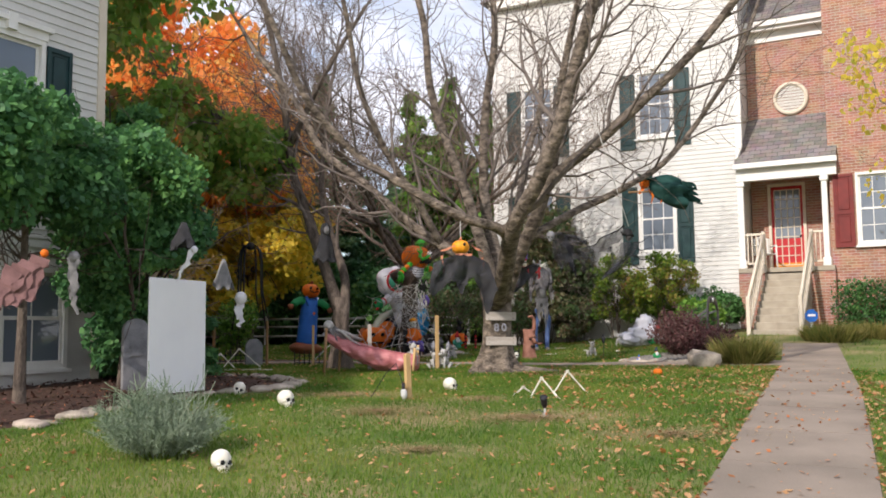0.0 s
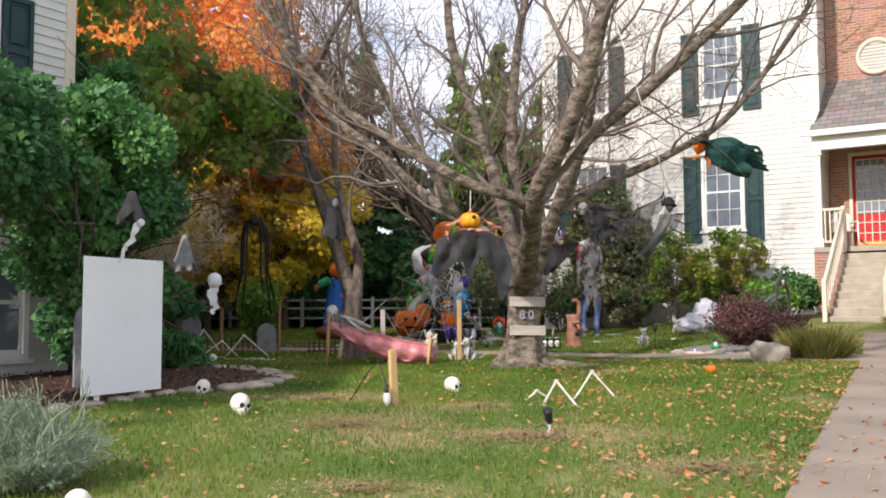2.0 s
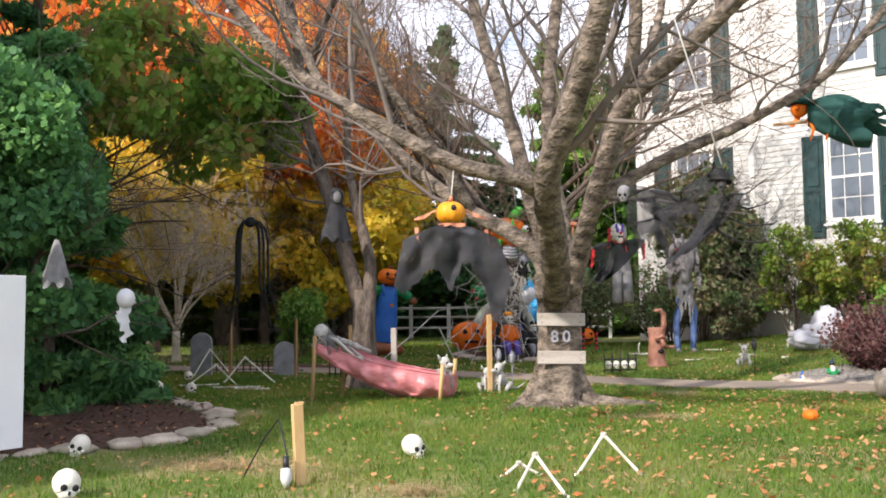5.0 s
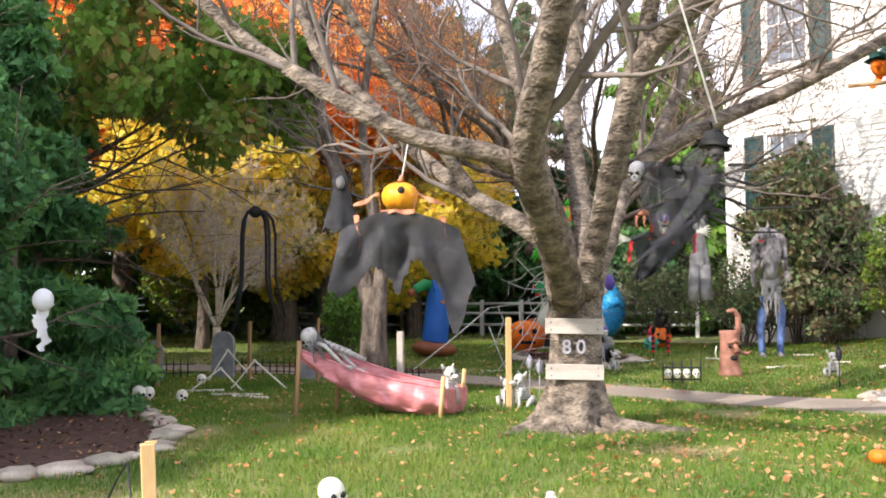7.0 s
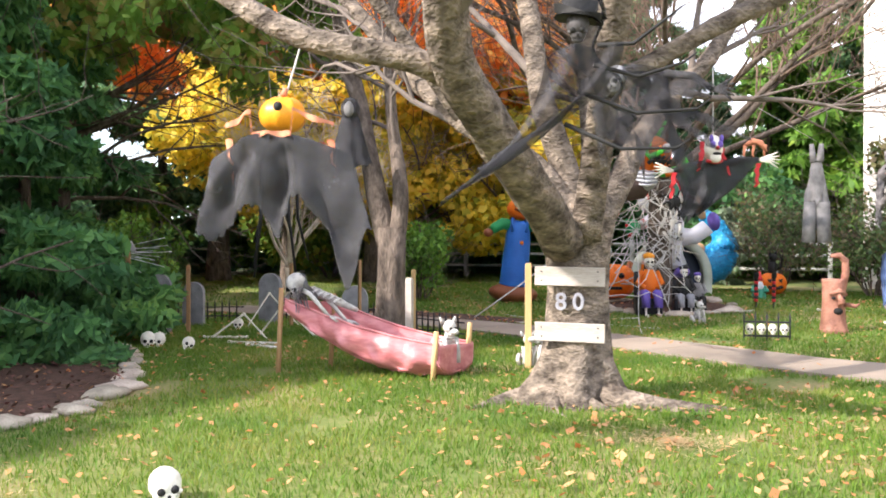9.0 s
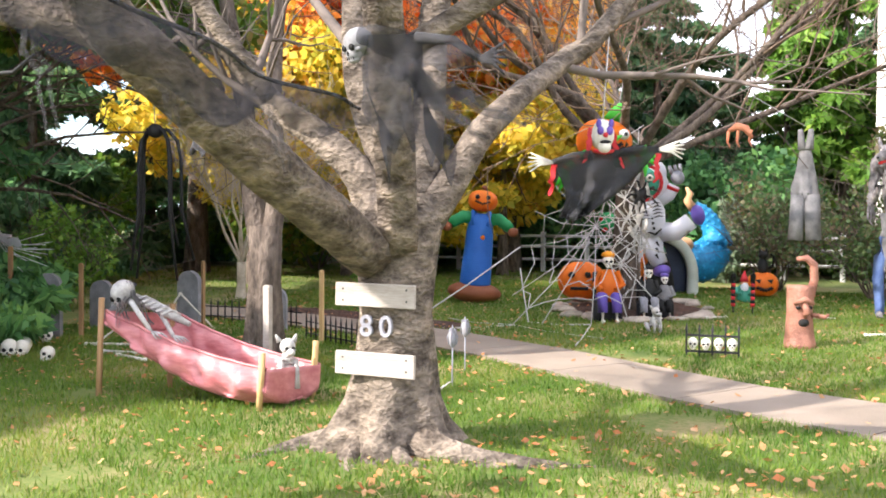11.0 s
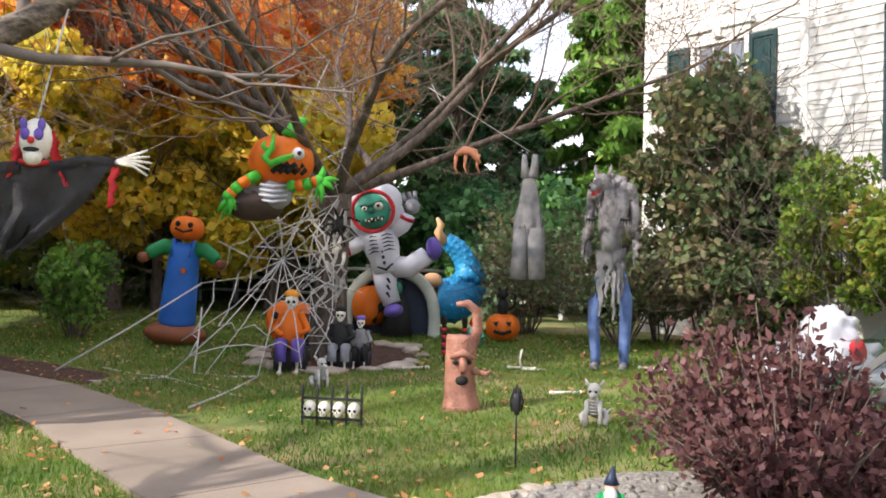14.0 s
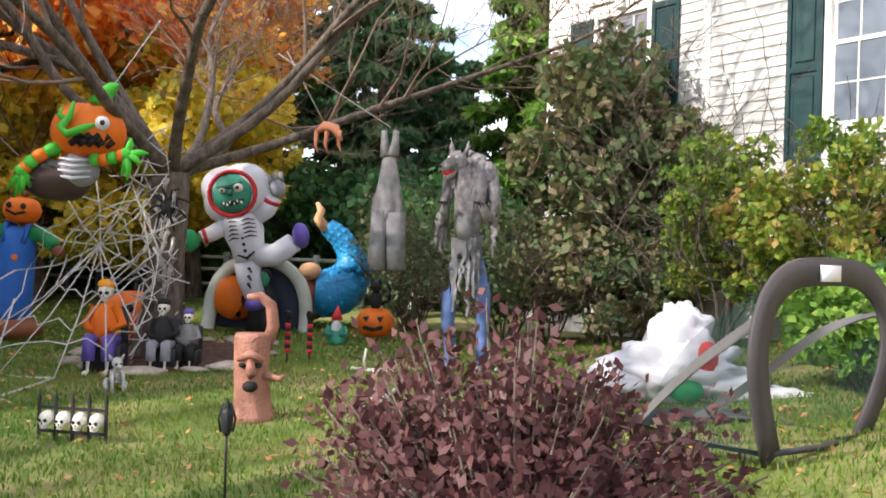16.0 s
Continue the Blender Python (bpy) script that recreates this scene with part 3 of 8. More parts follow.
def wall_slab(parent, s0, s1, z0, z1, holes, box, mat, depth=0.25, name="wall"):
    """A wall with rectangular holes through it, out of butted blocks."""
    geo = Geo()
    ss = sorted({s0, s1, *[h[0] for h in holes], *[h[1] for h in holes]})
    zz = sorted({z0, z1, *[h[2] for h in holes], *[h[3] for h in holes]})
    for a, b in zip(ss, ss[1:]):
        for c, d in zip(zz, zz[1:]):
            if not any(h[0] <= a and b <= h[1] and h[2] <= c and d <= h[3] for h in holes):
                box(geo, a, b, -depth, 0, c, d)
    return part(name, geo, mat, parent, smooth=False)


def sash_window(parent, box, s0, s1, z0, z1, grid=(3, 2), hood=True, curtain=True, sill=True):
    """A sash window with frame, two sashes, muntins, a hood and a sill."""
    win = new("window")
    win.parent = parent
    fr = Geo()
    w = 0.07
    box(fr, s0 - w, s0, -.06, .05, z0 - w, z1 + w)
    box(fr, s1, s1 + w, -.06, .05, z0 - w, z1 + w)
    box(fr, s0, s1, -.06, .048, z1, z1 + w)
    mid = (z0 + z1) / 2
    part("window_frame", fr, M["trimwhite"], win, smooth=False)
    sg = Geo()
    for za, zb, o in ((z0, mid + .02, .0), (mid - .02, z1, -.03)):
        box(sg, s0, s0 + .045, o - .02, o + .02, za, zb)
        box(sg, s1 - .045, s1, o - .02, o + .02, za, zb)
        box(sg, s0 + .045, s1 - .045, o - .02, o + .018, za, za + .05)
        box(sg, s0 + .045, s1 - .045, o - .02, o + .018, zb - .045, zb)
        for i in range(1, grid[0]):
            x = s0 + (s1 - s0) * i / grid[0]
            box(sg, x - .009, x + .009, o - .012, o + .012, za + .05, zb - .045)
        for j in range(1, grid[1]):
            y = za + (zb - za) * j / grid[1]
            box(sg, s0 + .045, s1 - .045, o - .011, o + .011, y - .009, y + .009)
    part("sash", sg, M["trimwhite"], win, smooth=False)
    for za, zb, o in ((z0 + .05, mid - .025, .0), (mid + .03, z1 - .045, -.03)):
        pg = Geo()
        box(pg, s0 + .045, s1 - .045, o - .004, o + .004, za, zb)
        part("pane", pg, M["glass"], win, smooth=False)
    if sill:
        sg = Geo()
        box(sg, s0 - .12, s1 + .12, -.02, .09, z0 - w - .05, z0 - w)
        box(sg, s0, s1, -.06, .047, z0 - w, z0)
        part("sill", sg, M["trimwhite"], win, smooth=False)
    if hood:
        hg = Geo()
        box(hg, s0 - .1, s1 + .1, .0, .06, z1 + w, z1 + .2)
        box(hg, s0 - .16, s1 + .16, .0, .11, z1 + .2, z1 + .27)
        mid_s = (s0 + s1) / 2
        box(hg, mid_s - .07, mid_s + .07, .06, .125, z1 + w + .01, z1 + .31)
        part("hood", hg, M["trimwhite"], win, smooth=False)
    return win


def shutter(parent, box, s0, s1, z0, z1, mat):
    sh = new("shutter")
    sh.parent = parent
    fr = Geo()
    box(fr, s0, s0 + .055, .024, .06, z0, z1)
    box(fr, s1 - .055, s1, .024, .06, z0, z1)
    mz = z0 + (z1 - z0) * .45
    for a, b in ((z0, z0 + .08), (mz, mz + .07), (z1 - .07, z1)):
        box(fr, s0 + .055, s1 - .055, .024, .058, a, b)
    part("shutter_frame", fr, mat, sh, smooth=False)
    pn = Geo()
    for a, b in ((z0 + .08, mz), (mz + .07, z1 - .07)):
        box(pn, s0 + .055, s1 - .055, .024, .036, a, b)
        box(pn, s0 + .1, s1 - .1, .036, .05, a + .05, b - .05, 0.012)
    part("panel", pn, mat, sh, smooth=False)
    return sh


house = thing("house", (0, 0, 0), "white vinyl-sided two-storey house with dark green shutters", "house")
LOW, UPP = (3.75, 5.6), (7.08, 8.9)
WINS = [(1.02, 1.95), (4.62, 5.57)]
HOLES = [(a, b, c, d) for a, b in WINS for c, d in (LOW, UPP)]
wall_slab(house, 0, 7.4, 0.9, 11.6, HOLES, hbox, M["siding"])
lap_siding("siding_board", house, 0.1, 2.86, 1.15, 11.6, [(a - .07, b + .07, c - .07, d + .07) for a, b, c, d in HOLES], hp)
lap_siding("siding_board", house, 2.98, 7.3, 1.15, 11.6, [(a - .07, b + .07, c - .07, d + .07) for a, b, c, d in HOLES], hp)
for s0, s1 in ((-.02, .1), (2.86, 2.98), (7.3, 7.42)):
    geo = Geo()
    hbox(geo, s0, s1, -.02, .03, 1.1, 11.6)
    part("corner_board", geo, M["trimwhite"], house, smooth=False)
for a, b in WINS:
    for c, d in (LOW, UPP):
        sash_window(house, hbox, a, b, c, d)
        shutter(house, hbox, a - .54, a - .09, c - .36, d + .02, M["shutter"])
        shutter(house, hbox, b + .09, b + .54, c - .36, d + .02, M["shutter"])
geo = Geo()
hbox(geo, -.02, 7.42, -.1, .25, 11.6, 11.85)
part("eave", geo, M["trimwhite"], house, smooth=False)
geo = Geo()
for s0, s1, o0, o1 in ((0, .2, -9, -.25), (7.2, 7.4, -9, -.25), (0, 7.4, -9.2, -9)):
    hbox(geo, s0, s1, o0, o1, .9, 11.6)
part("wall", geo, M["siding"], house, smooth=False)
geo = Geo()
geo.add([hp(-.3, .3, 11.85), hp(7.7, .3, 11.85), hp(7.7, -9.4, 11.85), hp(-.3, -9.4, 11.85), hp(-.3, -4.5, 15.2), hp(7.7, -4.5, 15.2)], [(0, 1, 5, 4), (2, 3, 4, 5), (0, 4, 3), (1, 2, 5), (0, 3, 2, 1)])
part("roof", geo, M["shingle"], house, smooth=False)
geo = Geo()
for k in range(4):
    hbox(geo, 0.25, 7.1, -8.8 + k * .01, -.4, 2.6 + 3.2 * k if k else 1.0, 2.62 + 3.2 * k if k else 1.02)
part("storey_floor", geo, M["step"], house, smooth=False)
geo = Geo()
for a, b in WINS:
    for c, d in (LOW, UPP):
        hbox(geo, a - .3, b + .3, -.62, -.6, c - .3, d + .3)
part("room_back", geo, M["mortar"], house, smooth=False)

# ---- the brick front with its porch ----
def brick_texture(name, c1, c2, mortar, w, h, gap, rough=.9):
    m = bpy.data.materials.new(name)
    m.use_nodes = True
    n, l = m.node_tree.nodes, m.node_tree.links
    b = n["Principled BSDF"]
    b.inputs["Roughness"].default_value = rough
    tc, sp, cb, br, no, mx, bp = (n.new("ShaderNode" + k) for k in ("TexCoord", "SeparateXYZ", "CombineXYZ", "TexBrick", "TexNoise", "Mix", "Bump"))
    l.new(tc.outputs["Object"], sp.inputs[0])
    l.new(sp.outputs["X"], cb.inputs["X"])
    l.new(sp.outputs["Z"], cb.inputs["Y"])
    l.new(cb.outputs[0], br.inputs["Vector"])
    br.inputs["Color1"].default_value, br.inputs["Color2"].default_value, br.inputs["Mortar"].default_value = (*c1, 1), (*c2, 1), (*mortar, 1)
    br.inputs["Scale"].default_value, br.inputs["Brick Width"].default_value, br.inputs["Row Height"].default_value, br.inputs["Mortar Size"].default_value = 1, w, h, gap
    no.inputs["Scale"].default_value, no.inputs["Detail"].default_value = 3.0, 6
    l.new(tc.outputs["Object"], no.inputs["Vector"])
    mx.data_type, mx.blend_type = "RGBA", "MULTIPLY"
    mx.inputs[0].default_value = .5
    l.new(br.outputs["Color"], mx.inputs[6])
    l.new(no.outputs["Color"], mx.inputs[7])
    l.new(mx.outputs[2], b.inputs["Base Color"])
    bp.inputs["Distance"].default_value, bp.inputs["Strength"].default_value = .01, .8
    bp.invert = True
    l.new(br.outputs["Fac"], bp.inputs["Height"])
    l.new(bp.outputs["Normal"], b.inputs["Normal"])
    return m


M["brickwall"] = brick_texture("red_brick_wall", (.56, .29, .2), (.4, .18, .12), (.6, .5, .42), .21, .075, .008)
M["shinglewall"] = brick_texture("grey_shingle_roof", (.32, .28, .26), (.2, .18, .17), (.1, .09, .085), .3, .13, .008)
FRONT = Matrix.Translation(HC) @ HM


def lbox(geo, s0, s1, o0, o1, z0, z1, bev=0.0):
    """A box in the front's own frame: s along, o out, z up."""
    return geo.box(((s0 + s1) / 2, -(o0 + o1) / 2, (z0 + z1) / 2), (abs(s1 - s0), abs(o1 - o0), z1 - z0), None, bev)


brick_house = thing("house", HC, "red brick gabled house front with a small white porch", "house")
brick_house.matrix_basis = FRONT
geo = Geo()
BWIN = (10.32, 11.3, 3.7, 5.45)
for s0, s1, z0, z1 in ((9.63, 10.32, .9, 11.4), (11.3, 16, .9, 11.4), (10.32, 11.3, .9, 3.7), (10.32, 11.3, 5.45, 11.4)):
    lbox(geo, s0, s1, -.3, 0, z0, z1)
lbox(geo, 9.63, 9.83, -1.5, -.3, .9, 11.4)
part("wall", geo, M["brickwall"], brick_house, smooth=False)
geo = Geo()
for s0, s1, z0, z1 in ((7.42, 7.95, 3.1, 6.3), (8.79, 9.63, 3.1, 6.3), (7.95, 8.79, 5.52, 6.3), (7.42, 9.63, 6.3, 10.1)):
    lbox(geo, s0, s1, -1.7, -1.4, z0, z1)
part("wall", geo, M["brickwall"], brick_house, smooth=False)
geo = Geo()
lbox(geo, 7.42, 9.63, -1.4, -1.36, 9.72, 10.0)
lbox(geo, 7.42, 9.63, -1.4, -1.12, 10.0, 10.1)
lbox(geo, 7.42, 9.63, -1.4, -1.02, 10.1, 10.26)
part("cornice", geo, M["trimwhite"], brick_house, smooth=False)
geo = Geo()
lbox(geo, 9.5, 16.1, -.02, .18, 11.2, 11.45)
part("cornice", geo, M["trimwhite"], brick_house, smooth=False)
vent = new("vent")
vent.parent = brick_house
geo = Geo()
geo.tube([(8.6 + .42 * math.cos(a * math.pi / 16), 1.37, 8.0 + .42 * math.sin(a * math.pi / 16)) for a in range(33)], .06, 8, cap=False)
part("frame", geo, M["creamtrim"], vent)
for k in range(-4, 5):
    geo = Geo()
    w = math.sqrt(max(.01, .38 ** 2 - (k * .085) ** 2))
    geo.box((8.6, 1.385, 8.0 + k * .085), (2 * w, .03, .06), Matrix.Rotation(.5, 4, "X"))
    part("slat", geo, M["trimwhite"], vent, smooth=False)
# porch roof
geo = Geo()
geo.add([(7.3, -.35, 5.98), (9.85, -.35, 5.98), (9.85, 1.4, 7.5), (7.3, 1.4, 7.5), (7.3, -.35, 5.9), (9.85, -.35, 5.9), (9.85, 1.4, 7.42), (7.3, 1.4, 7.42)], [(0, 1, 2, 3), (7, 6, 5, 4), (0, 4, 5, 1), (1, 5, 6, 2), (3, 2, 6, 7), (0, 3, 7, 4)])
part("porch_roof", geo, M["shinglewall"], brick_house, smooth=False)
geo = Geo()
lbox(geo, 7.28, 9.87, .28, .4, 5.82, 5.96)
lbox(geo, 7.32, 9.83, .02, .22, 5.5, 5.84)
lbox(geo, 7.3, 7.42, -1.4, .02, 5.5, 5.84)
part("beam", geo, M["trimwhite"], brick_house, smooth=False)
geo = Geo()
lbox(geo, 7.42, 9.7, -1.4, .2, 5.84, 5.88)
part("porch_ceiling", geo, M["trimwhite"], brick_house, smooth=False)
for s in (7.42, 9.52):
    geo = Geo()
    lbox(geo, s - .07, s + .07, .05, .19, 3.16, 5.5, .012)
    lbox(geo, s - .1, s + .1, .02, .22, 3.14, 3.36, .012)
    lbox(geo, s - .1, s + .1, .02, .22, 5.36, 5.5, .012)
    part("post", geo, M["trimwhite"], brick_house, smooth=False)
geo = Geo()
lbox(geo, 7.3, 9.7, -1.4, .25, 3.02, 3.14)
part("porch_floor", geo, M["step"], brick_house, smooth=False)
geo = Geo()
lbox(geo, 7.3, 8.02, -.2, .22, 1.0, 3.02)
lbox(geo, 9.12, 9.7, -.2, .22, 1.0, 3.02)
part("porch_base", geo, M["brickwall"], brick_house, smooth=False)
NS = 10
for k in range(NS):
    geo = Geo()
    top_z, o = 3.14 - .182 * (k + 1), .25 + .27 * k
    lbox(geo, 8.02, 9.12, o - .02, o + .29, 1.0, top_z, .012)
    part("step", geo, M["step"], brick_house, smooth=False)


def handrail(s):
    rail = new("handrail")
    rail.parent = brick_house
    o0, o1 = .3, .25 + .27 * NS - .1
    for o, z in ((o0, 3.0), (o1, 1.2)):
        part("newel", lbox(Geo(), s - .045, s + .045, o - .045, o + .045, z, z + 1.1, .01), M["creamtrim"], rail, smooth=False)
    part("rail", Geo().tube([(s, -o0, 4.03), (s, -o1, 2.22)], .04, 6), M["creamtrim"], rail)
    part("rail", Geo().tube([(s, -o0, 3.25), (s, -o1, 1.44)], .025, 6), M["creamtrim"], rail)
    for k in range(1, 12):
        f = k / 12
        o = o0 + (o1 - o0) * f
        geo = Geo()
        lbox(geo, s - .014, s + .014, o - .014, o + .014, 3.25 - 1.81 * f, 4.02 - 1.81 * f)
        part("baluster", geo, M["creamtrim"], rail, smooth=False)


handrail(7.98)
handrail(9.16)
for s0, s1 in ((7.5, 7.95), (9.2, 9.45)):
    rail = new("porch_rail")
    rail.parent = brick_house
    for z0, z1 in ((4.02, 4.08), (3.25, 3.3)):
        part("rail", lbox(Geo(), s0, s1, .1, .16, z0, z1), M["creamtrim"], rail, smooth=False)
    k = s0 + .05
    while k < s1:
        geo = Geo()
        lbox(geo, k - .015, k + .015, .115, .145, 3.3, 4.02)
        part("baluster", geo, M["creamtrim"], rail, smooth=False)
        k += .11
door = new("door")
door.parent = brick_house
geo = Geo()
lbox(geo, 7.87, 7.95, -1.42, -1.36, 3.14, 5.6)
lbox(geo, 8.79, 8.87, -1.42, -1.36, 3.14, 5.6)
lbox(geo, 7.95, 8.79, -1.42, -1.36, 5.52, 5.6)
part("door_frame", geo, M["creamtrim"], door, smooth=False)
geo = Geo()
lbox(geo, 7.95, 8.79, -1.5, -1.46, 3.16, 5.52)
part("door_leaf", geo, M["red"], door, "red front door", smooth=False)
geo = Geo()
lbox(geo, 8.03, 8.71, -1.46, -1.45, 4.05, 5.42)
part("pane", geo, M["glass"], door, "glazed upper panel with a lattice", smooth=False)
geo = Geo()
for k in range(5):
    s = 8.03 + .68 * k / 4
    lbox(geo, s - .012, s + .012, -1.45, -1.43, 3.3, 5.42)
for k in range(9):
    z = 3.3 + 2.12 * k / 8
    lbox(geo, 8.03, 8.71, -1.45, -1.432, z - .012, z + .012)
part("lattice", geo, M["creamtrim"], door, smooth=False)
geo = Geo()
lbox(geo, 7.98, 8.76, -1.46, -1.44, 3.18, 3.36)
part("kick_plate", geo, M["pumpkin"], door, "yellow decorated kick plate", smooth=False)
geo = Geo()
geo.ball((8.7, 1.42, 4.1), .035, seg=8, rings=6)
part("door_knob", geo, M["darkmetal"], door)
sash_window(brick_house, lbox, *BWIN, hood=False)
shutter(brick_house, lbox, 9.72, 10.2, 3.6, 5.5, M["redshutter"])
shutter(brick_house, lbox, 11.42, 11.9, 3.6, 5.5, M["redshutter"])
geo = Geo()
lbox(geo, 10.0, 11.6, -.72, -.7, 3.4, 5.8)
part("room_back", geo, M["mortar"], brick_house, smooth=False)
geo = Geo()
geo.add([(9.5, -.3, 11.5), (16.3, -.3, 11.5), (16.3, 5, 14.2), (9.5, 5, 14.2), (9.5, -.3, 11.42), (16.3, -.3, 11.42), (16.3, 5, 14.1), (9.5, 5, 14.1)], [(0, 1, 2, 3), (7, 6, 5, 4), (0, 4, 5, 1), (1, 5, 6, 2), (3, 2, 6, 7), (0, 3, 7, 4)])
geo.add([(7.42, 1.0, 10.3), (9.63, 1.0, 10.3), (9.63, 5.5, 13.6), (7.42, 5.5, 13.6), (7.42, 1.0, 10.26), (9.63, 1.0, 10.26), (9.63, 5.5, 13.5), (7.42, 5.5, 13.5)], [(0, 1, 2, 3), (7, 6, 5, 4), (0, 4, 5, 1), (3, 2, 6, 7)])
part("roof", geo, M["shinglewall"], brick_house, smooth=False)
geo = Geo()
lbox(geo, 7.42, 16, -9, -8.8, .9, 11.4)
lbox(geo, 15.8, 16, -8.8, -.3, .9, 11.4)
part("wall", geo, M["brickwall"], brick_house, smooth=False)
# downspout at the joint of the two fronts
geo = Geo()
geo.tube([(7.46, -.06, 11.5), (7.46, -.06, 6.5), (7.3, -.12, 6.1), (7.3, -.12, 5.9)], .04, 8)
figure("downspout", geo, [M["trimwhite"]], (0, 0, 0), "white metal downspout on the house corner", "downspout").matrix_basis = FRONT

# ---- the neighbour's house ----
NC, NE, NN = Vector((-5.17, 13.75, 0)), Vector((.477, .879, 0)).normalized(), Vector((.879, -.477, 0)).normalized()
NM = Matrix(((NE.x, -NN.x, 0, 0), (NE.y, -NN.y, 0, 0), (0, 0, 1, 0), (0, 0, 0, 1)))


def np_(s, o, z):
    return NC + NE * s + NN * o + Vector((0, 0, z))


def nbox(geo, s0, s1, o0, o1, z0, z1, bev=0.0):
    return geo.box(np_((s0 + s1) / 2, (o0 + o1) / 2, (z0 + z1) / 2), (abs(s1 - s0), abs(o1 - o0), z1 - z0), NM, bev)


neighbour = thing("house", (0, 0, 0), "neighbouring white-sided house with cream corner board", "house")
NH = [(-2.15, -1.12, 4.55, 5.62), (-1.6, -.62, 1.12, 2.4)]
wall_slab(neighbour, -5, 0, .6, 8.0, NH, nbox, M["siding"])
lap_siding("siding_board", neighbour, -5, -.1, .75, 7.95, [(a - .07, b + .07, c - .07, d + .07) for a, b, c, d in NH], np_)
geo = Geo()
nbox(geo, -.11, .03, -.12, .035, .7, 8.0)
part("corner_board", geo, M["creamtrim"], neighbour, smooth=False)
sash_window(neighbour, nbox, *NH[0], grid=(1, 1))
shutter(neighbour, nbox, -1.02, -.6, 4.3, 5.64, M["shutter"])
sash_window(neighbour, nbox, *NH[1], grid=(2, 1), hood=False)
geo = Geo()
for s0, s1, o0, o1 in ((-.2, 0, -7, -.25), (-5, -4.8, -7, -.25), (-5, 0, -7.2, -7)):
    nbox(geo, s0, s1, o0, o1, .6, 8.0)
part("wall", geo, M["siding"], neighbour, smooth=False)
geo = Geo()
geo.add([np_(-5.3, .25, 8.0), np_(.3, .25, 8.0), np_(.3, -7.5, 8.0), np_(-5.3, -7.5, 8.0), np_(-5.3, -3.6, 9.3), np_(.3, -3.6, 9.3)], [(0, 1, 5, 4), (2, 3, 4, 5), (0, 4, 3), (1, 2, 5), (0, 3, 2, 1)])
part("roof", geo, M["shingle"], neighbour, smooth=False)
geo = Geo()
for a, b, c, d in NH:
    nbox(geo, a - .2, b + .2, -.62, -.6, c - .2, d + .2)
part("room_back", geo, M["navy"], neighbour, smooth=False)

# ---- trees ----
def flare_trunk(geo, base, path, rads, seg=20, roots=6, rng=None):
    """A trunk with a flared, ribbed foot."""
    ph = rng.random() * 6
    vs, n = [], len(path)
    for i, (p, r) in enumerate(zip(path, rads)):
        low = max(0.0, 1 - i / 4)
        for j in range(seg):
            w = 2 * math.pi * j / seg
            k = 1 + low * 0.28 * math.cos(roots * w + ph) + 0.1 * noise.noise(Vector((math.cos(w) * 1.6, math.sin(w) * 1.6, p[2] * 2.5)))
            vs.append((p[0] + r * k * math.cos(w), p[1] + r * k * math.sin(w), p[2]))
    fs = [(i * seg + j, i * seg + (j + 1) % seg, (i + 1) * seg + (j + 1) % seg, (i + 1) * seg + j) for i in range(n - 1) for j in range(seg)]
    fs.append(tuple((n - 1) * seg + j for j in range(seg)))
    return geo.add(vs, fs)


def smooth_path(pts, k=4):
    """Rounds a polyline through its points."""
    out = []
    P = [Vector(p) for p in pts]
    for i in range(len(P) - 1):
        a, b, c, d = P[max(i - 1, 0)], P[i], P[i + 1], P[min(i + 2, len(P) - 1)]
        for j in range(k):
            t = j / k
            out.append(0.5 * ((2 * b) + (c - a) * t + (2 * a - 5 * b + 4 * c - d) * t * t + (3 * b - a - 3 * c + d) * t ** 3))
    return out + [P[-1]]


def limb(tree, pts, r0, r1, rng, mat, twigs, kids=7, twig=1.5, depth=2, name="limb"):
    """A thick limb through pts with smaller branches on its outer part; the fine wood goes into twigs."""
    geo = Geo()
    path = smooth_path(pts)
    n = len(path)
    rads = [r0 + (r1 - r0) * (i / (n - 1)) ** 0.8 for i in range(n)]
    geo.tube(path, rads, 12, wob=0.22)
    ob = part(name, geo, mat, tree)
    for k in range(kids):
        f = 0.35 + 0.65 * (k + rng.random()) / kids
        i = min(n - 2, int(f * (n - 1)))
        d = (path[i + 1] - path[i]).normalized()
        side = Vector(rng.normal(size=3))
        side = (side - side.project(d)).normalized()
        grow(twigs, path[i], d * 0.75 + side * 0.7 + Vector((0, 0, .25)), twig * (0.7 + 0.6 * rng.random()), rads[i] * 0.45, depth, rng, up=0.25, kids=4)
    grow(twigs, path[-1], path[-1] - path[-2], twig * 1.1, r1, depth, rng, up=0.2, kids=5)
    return ob


